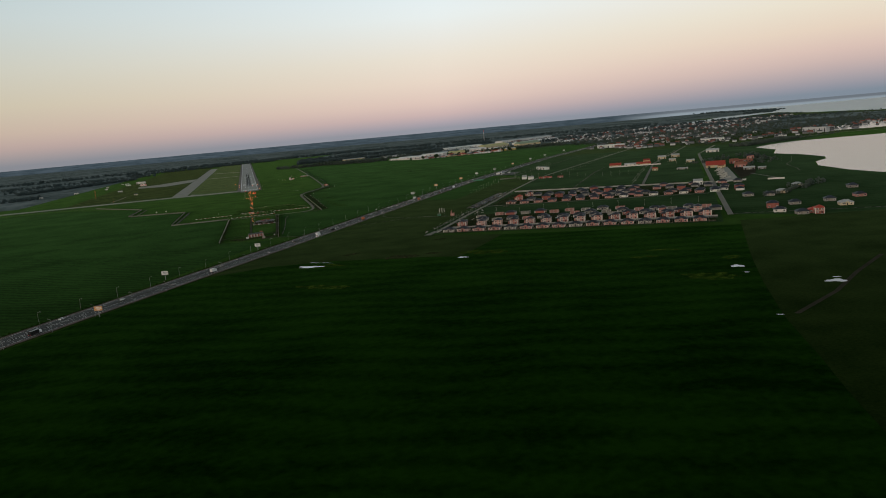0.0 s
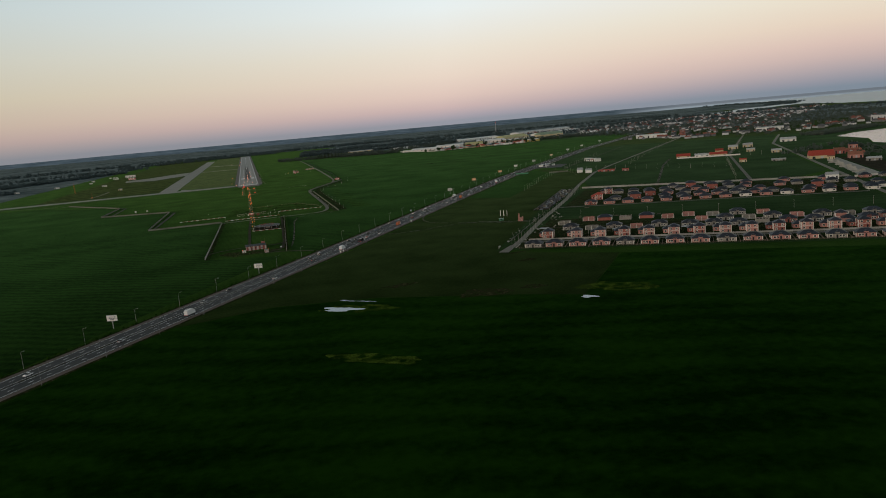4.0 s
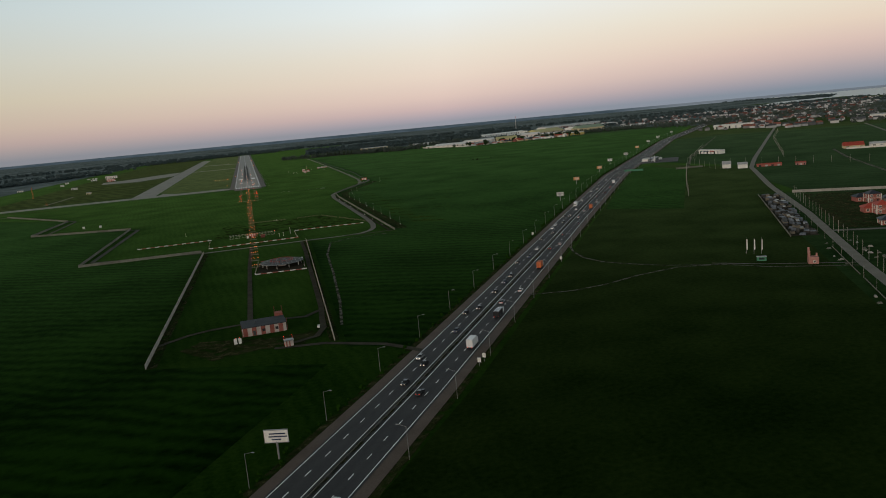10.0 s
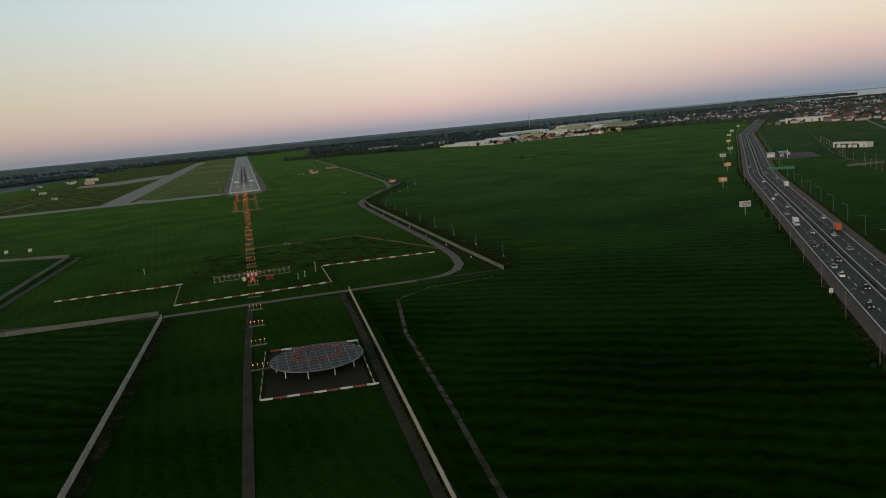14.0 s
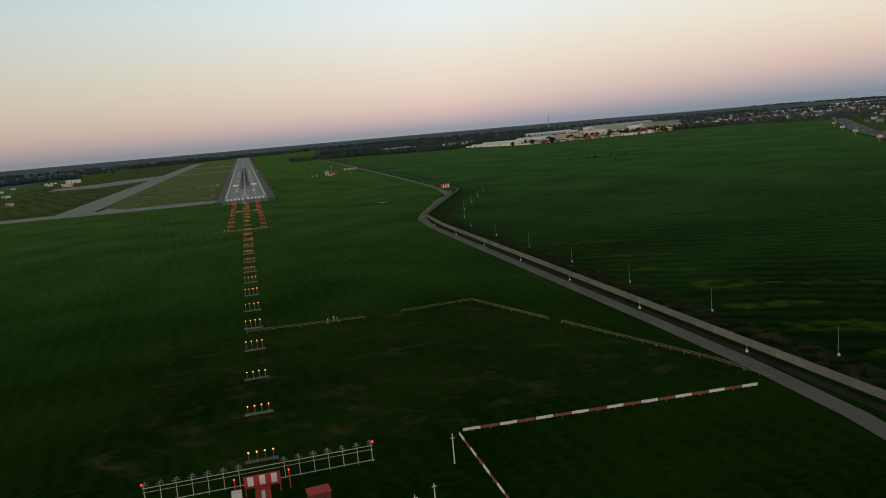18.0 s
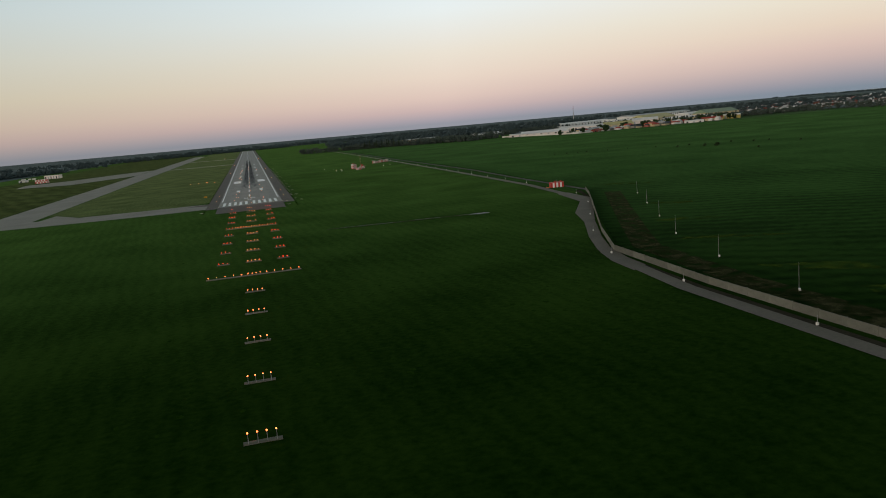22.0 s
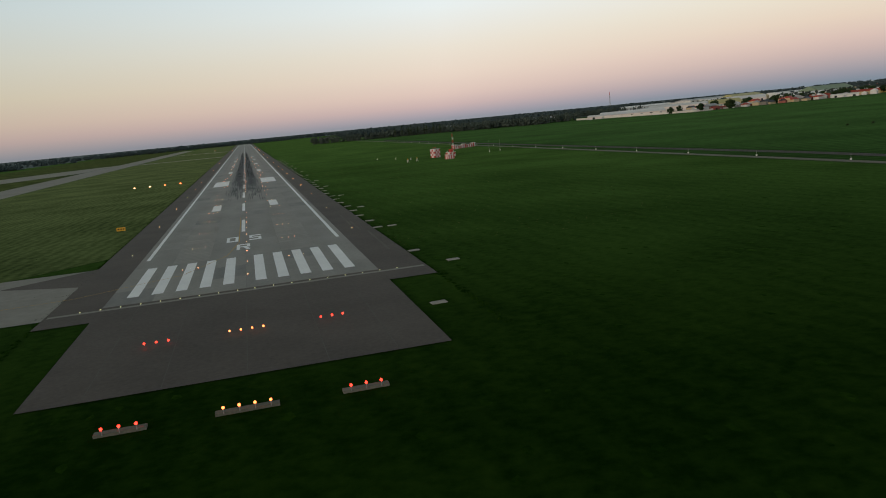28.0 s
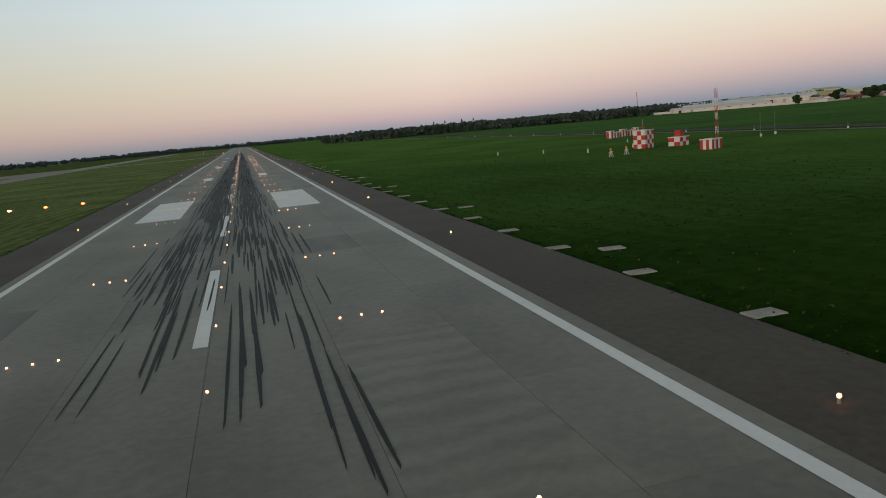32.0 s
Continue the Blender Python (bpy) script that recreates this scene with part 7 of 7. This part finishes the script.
def tree(seed, r, h, spire=0.0, label="broad dark tree with an uneven leafy crown"):
    t = thing("tree", label, "tree", "trees by the works")
    trunk = Solid().rod((0, 0, 0), (0.2, 0, h * 0.45), 0.35, 0.2, 7)
    for i in range(4):
        w = i * 1.6 + seed
        trunk.rod((0.1, 0, h * (0.25 + 0.05 * i)), (r * 0.5 * math.cos(w), r * 0.5 * math.sin(w), h * 0.6), 0.16, 0.05, 5)
    part("trunk", trunk, M["bark"], t)
    s = Solid()
    crown(s, (0, 0, h * 0.58), r, h * 0.8, seed, 44, spire)
    part("crown", s, M["leaf"], t)
    return t


broad = [tree(i + 1, 5.0 + i, 10 + 1.5 * i) for i in range(3)]
poplar = [tree(i + 7, 2.6, 17 + 3 * i, 0.55, "tall slim poplar with a pointed crown") for i in range(2)]
for i, b in enumerate(broad):
    b.matrix_basis = place(640 + 50 * i, 905 - 4 * i)
for i, b in enumerate(poplar):
    b.matrix_basis = place(1029 + 13 * i, 885 - 11 * i)
for i in range(9):
    copy_thing(poplar[i % 2], place(285 + 9 * i + (i % 3) * 3, 1300 - 6 * i, 0, 40 * i))
for i in range(26):
    a = rnd.random()
    copy_thing(broad[i % 3], place(700 + 380 * a + rnd.uniform(-10, 10), 920 - 20 * a + rnd.uniform(0, 90), 0, rnd.uniform(0, 360)))
bush = thing("bush", "dark low bush standing in the wheat field", "bush", "bushes in the field")
s = Solid()
crown(s, (0, 0, 1.6), 2.6, 3.0, 77, 30)
part("leaves", s, M["leaf"], bush)
part("stem", Solid().rod((0, 0, 0), (0, 0, 1.6), 0.12, 0.06), M["bark"], bush)
bush.matrix_basis = place(461, 102) @ Matrix.Scale(1.0, 4)
for x, y, k in ((438, 180, 0.4), (442, 143, 0.5), (462, 152, 0.5), (456, 115, 0.8), (502, 136, 0.5), (511, 111, 0.5), (526, 106, 0.4), (526, 60, 0.5), (340, 232, 0.3), (352, 226, 0.35), (364, 222, 0.3), (372, 216, 0.35), (395, 210, 0.3), (417, 205, 0.3), (452, 26, 0.45)):
    copy_thing(bush, place(x, y, 0, 60 * k) @ Matrix.Scale(k, 4))


def wood(name, areas, count, seed, label, r=(4, 7), h=(9, 15)):
    """A joined belt of trees; areas: (x0, y0, x1, y1, half width)."""
    q = random.Random(seed)
    s = Solid()
    for i in range(count):
        x0, y0, x1, y1, hw = areas[i % len(areas)]
        k, d = q.random(), q.uniform(-hw, hw)
        length = math.hypot(x1 - x0, y1 - y0)
        x, y = x0 + (x1 - x0) * k - (y1 - y0) / length * d, y0 + (y1 - y0) * k + (x1 - x0) / length * d
        rr, hh = q.uniform(*r), q.uniform(*h)
        s.rod((x, y, 0), (x, y, hh * 0.4), 0.4, 0.3, 4)
        crown(s, (x, y, hh * 0.52), rr, hh * 0.85, i, 11)
    return single(name, s, M["leaf_hazed" if name == "far_wood" else "leaf_wood"], label, "wood", "", "stuff")


# far foliage greyed and blued to paint in haze; woodland foliage lightened for it
M["leaf_hazed"] = material("hazed_far_foliage", (0.036, 0.056, 0.060), (0.078, 0.102, 0.104), 0.9, 40.0, world_space=True, fine=6.0, spec=0.0)
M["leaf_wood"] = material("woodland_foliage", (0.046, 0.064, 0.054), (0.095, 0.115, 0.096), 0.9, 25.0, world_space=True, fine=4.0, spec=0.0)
wood("tree_belt", [(130, 1365, 340, 1300, 14), (340, 1300, 520, 1120, 16), (430, 1290, 600, 1170, 24), (300, 1400, 560, 1300, 40)], 460, 31, "long dark belt of trees beyond the field")
wood("tree_belt", [(1000, 1090, 1320, 1000, 26), (1180, 1000, 1600, 760, 44), (1300, 1120, 2000, 900, 60), (880, 1180, 1100, 1400, 30), (620, 1420, 900, 1500, 40)], 560, 32, "dark belt of trees between the works and the town")
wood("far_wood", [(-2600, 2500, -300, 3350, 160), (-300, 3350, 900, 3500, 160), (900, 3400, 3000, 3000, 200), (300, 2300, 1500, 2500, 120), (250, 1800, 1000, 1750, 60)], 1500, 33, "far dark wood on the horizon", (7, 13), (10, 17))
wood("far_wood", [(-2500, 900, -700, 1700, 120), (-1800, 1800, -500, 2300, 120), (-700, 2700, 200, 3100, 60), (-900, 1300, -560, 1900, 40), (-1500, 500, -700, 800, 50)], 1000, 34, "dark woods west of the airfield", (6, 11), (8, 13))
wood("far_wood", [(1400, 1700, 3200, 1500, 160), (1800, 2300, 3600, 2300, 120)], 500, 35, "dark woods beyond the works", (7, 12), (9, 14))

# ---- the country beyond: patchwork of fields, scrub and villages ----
# haze over the distance is painted into this pale blue-grey ground colour
M["hazed_country"] = material("hazed_patchwork_country", (0.038, 0.060, 0.064), (0.165, 0.200, 0.212), 0.95, 330, world_space=True, fine=60, spec=0.0, spread=0.10, sheen=(0.03, (0.6, 0.75, 0.7)))
structure("country_north", Solid().quad((-14000, 3300, 0.03), (14000, 3300, 0.03), (14000, 16000, 0.03), (-14000, 16000, 0.03)), M["hazed_country"], "far flat country of fields and scrub")
structure("country_west", Solid().quad((-14000, 250, 0.04), (-620, 250, 0.04), (-520, 3300, 0.04), (-14000, 3300, 0.04)), M["hazed_country"], "far flat country west of the airfield")
structure("country_east", patch([(1350, 700), (2200, 200), (3200, 500), (3400, 3300), (600, 3300), (300, 2400), (640, 1500), (900, 1250)], 0.035), M["hazed_country"], "built-over country behind the works")
# ---- the town by the water ----
M["town_white"] = material("greyed_town_render", (0.40, 0.40, 0.41), (0.58, 0.57, 0.57), 0.85, 3.0, random_tint=0.25)
M["town_grey"] = material("grey_town_wall", (0.12, 0.12, 0.125), (0.22, 0.22, 0.22), 0.85, 3.0, random_tint=0.3)
M["town_red"] = material("dull_red_town_roof", (0.16, 0.055, 0.040), (0.26, 0.090, 0.065), 0.8, 3.0, random_tint=0.3)
M["town_slate"] = material("dark_town_roof", (0.045, 0.048, 0.055), (0.095, 0.098, 0.105), 0.7, 3.0, random_tint=0.3)
rnd = random.Random(41)
TOWN = []
kinds = []
for wall, roof, word in (("town_white", "town_red", "pale town house with a dull red roof"), ("town_white", "town_slate", "pale town house with a dark roof"), ("town_white", "town_slate", "whitish town house with a dark roof"), ("town_grey", "town_slate", "grey town house with a dark roof"), ("town_grey", "town_red", "grey town house with a dull red roof")):
    kinds.append(shed(13, 10, 4.6, wall, roof, word, place(1180 + 20 * len(kinds), 60), "house", "town houses", 0.35, "town_house"))
EDGE = [(1140, 340), (1180, 110), (1400, -110), (1720, -110), (2300, 120)]
for n in range(190):
    k = rnd.random() * 3.999
    (x0, y0), (x1, y1) = EDGE[int(k)], EDGE[int(k) + 1]
    f, r = k - int(k), 620 * rnd.random() ** 1.5
    x, y = x0 + (x1 - x0) * f + 0.75 * r, y0 + (y1 - y0) * f + 0.66 * r
    copy_thing(kinds[rnd.randrange(5)], place(x, y, 0, SROT + rnd.choice((0, 90)) + rnd.uniform(-8, 8)) @ Matrix.Scale(rnd.uniform(0.8, 1.25), 4))
for mat, count, word in (("town_white", 620, "far pale houses of the town, too many to count"), ("town_grey", 520, "far grey houses of the town, too many to count"), ("town_red", 330, "far red-roofed houses of the town, too many to count")):
    far = Solid()
    for i in range(count):
        x, y = rnd.uniform(1500, 3500), rnd.uniform(250, 2200)
        if x - y < 1350:
            far.box(x, y, 0, rnd.uniform(7, 18), rnd.uniform(7, 11), rnd.uniform(3, 6.5), rnd.uniform(0, 3)).box(x, y, 3, 6, 6, 3.5, rnd.uniform(0, 3), 0.3)
    single("far_houses", far, M[mat], word, "houses", "", "stuff")
shed(80, 18, 16, "town_white", "roof_grey", "large pale block by the water", place(1728, -60, 0, -76), "building", "", 0.03, "hotel", 9)
shed(70, 20, 10, "white_paint", "roof_grey", "long white hall in the town", place(1420, 30, 0, SROT), "building", "", 0.1, "hall", 6)
shed(90, 20, 9, "white_paint", "white_roof", "long white hall at the town's edge", place(1210, 300, 0, -40), "building", "", 0.1, "hall", 6)
wood("town_trees", [(1250, 60, 2600, 420, 200), (1400, 250, 2700, 900, 240), (1300, 700, 2200, 900, 160), (1250, -320, 1500, -230, 30), (1500, 100, 2600, 900, 300), (1800, 500, 3300, 1800, 400)], 2300, 36, "trees between the houses of the town", (3.2, 5.6), (5, 9))
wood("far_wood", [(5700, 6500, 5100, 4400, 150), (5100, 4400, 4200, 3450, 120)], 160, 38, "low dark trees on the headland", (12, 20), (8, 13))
wood("shore_trees", [(1000, -740, 1060, -600, 20), (880, -700, 1000, -640, 14), (600, -1260, 760, -1180, 14), (880, -860, 1040, -760, 30), (1340, -240, 1720, -190, 14)], 150, 37, "bushes and trees by the lake", (2.5, 4.5), (4, 8))

# ---- tufts in the grass beside the runway ----
M["tuft_green"] = material("coarse_grass_tuft", (0.010, 0.034, 0.003), (0.040, 0.078, 0.012), 0.95, 3.0, world_space=True, fine=0.6, spec=0.0)
M["tuft_dry"] = material("dry_grass_tuft", (0.050, 0.062, 0.018), (0.115, 0.120, 0.045), 0.95, 3.0, world_space=True, fine=0.6, spec=0.0)
rnd = random.Random(53)
for key, count, word in (("tuft_green", 5200, "coarse green grass tufts beside the runway"), ("tuft_dry", 900, "dry pale grass tufts beside the runway")):
    blades = Solid()
    for i in range(count):
        side = 1 if rnd.random() < 0.86 else -1
        x, y = side * (32.4 + 78 * rnd.random() ** 1.5), rnd.uniform(15, 400)
        h, r = rnd.uniform(0.10, 0.30), rnd.uniform(0.10, 0.34)
        for j in range(5):
            w = rnd.uniform(0, 6.283)
            c, n = math.cos(w), math.sin(w)
            k = len(blades.v)
            blades.v += [(x - 0.06 * n, y + 0.06 * c, 0.03), (x + 0.06 * n, y - 0.06 * c, 0.03), (x + r * c, y + r * n, h)]
            blades.f.append((k, k + 1, k + 2))
    single("grass_tufts", blades, M[key], word, "grass", "", "stuff")

# ---- the runway's slabs over its first stretch ----
M["slab"] = material("runway_slab_concrete", CONCRETE[0], CONCRETE[1], 0.6, 22, world_space=True, fine=0.7, bump=0.01, random_tint=0.09, streak=(90, 9.0, 0.10), spec=0.5)
M["slab_pale"] = material("repaired_slab_concrete", (0.175, 0.166, 0.145), (0.265, 0.251, 0.220), 0.65, 9, world_space=True, fine=0.5, bump=0.01, random_tint=0.06, streak=(0, 2.4, 0.16), spec=0.45)
M["slab_dark"] = material("sooty_slab_concrete", (0.100, 0.096, 0.086), (0.170, 0.162, 0.145), 0.6, 14, world_space=True, fine=0.6, bump=0.01, random_tint=0.08, streak=(90, 5.0, 0.14), spec=0.5)
slab_meshes = {key: Solid().box(0, 0, 0.0, HALF / 3 - 0.022, 12.5 - 0.016, 0.05).mesh("slab", M[key]) for key in ("slab", "slab_pale", "slab_dark")}
for i in range(6):
    for j in range(40):
        key = "slab_pale" if (i == 4 and 4 <= j <= 8) or (i == 1 and 3 <= j <= 5) or (i == 4 and 14 <= j <= 15) else "slab_dark" if i in (2, 3) and j > 19 or (i * 7 + j * 3) % 17 == 0 else "slab"
        s = new("slab", slab_meshes[key])
        s.parent, s.matrix_basis = sub, place(-HALF + i * HALF / 3 + HALF / 6, j * 12.5 + 6.25, 0.105)
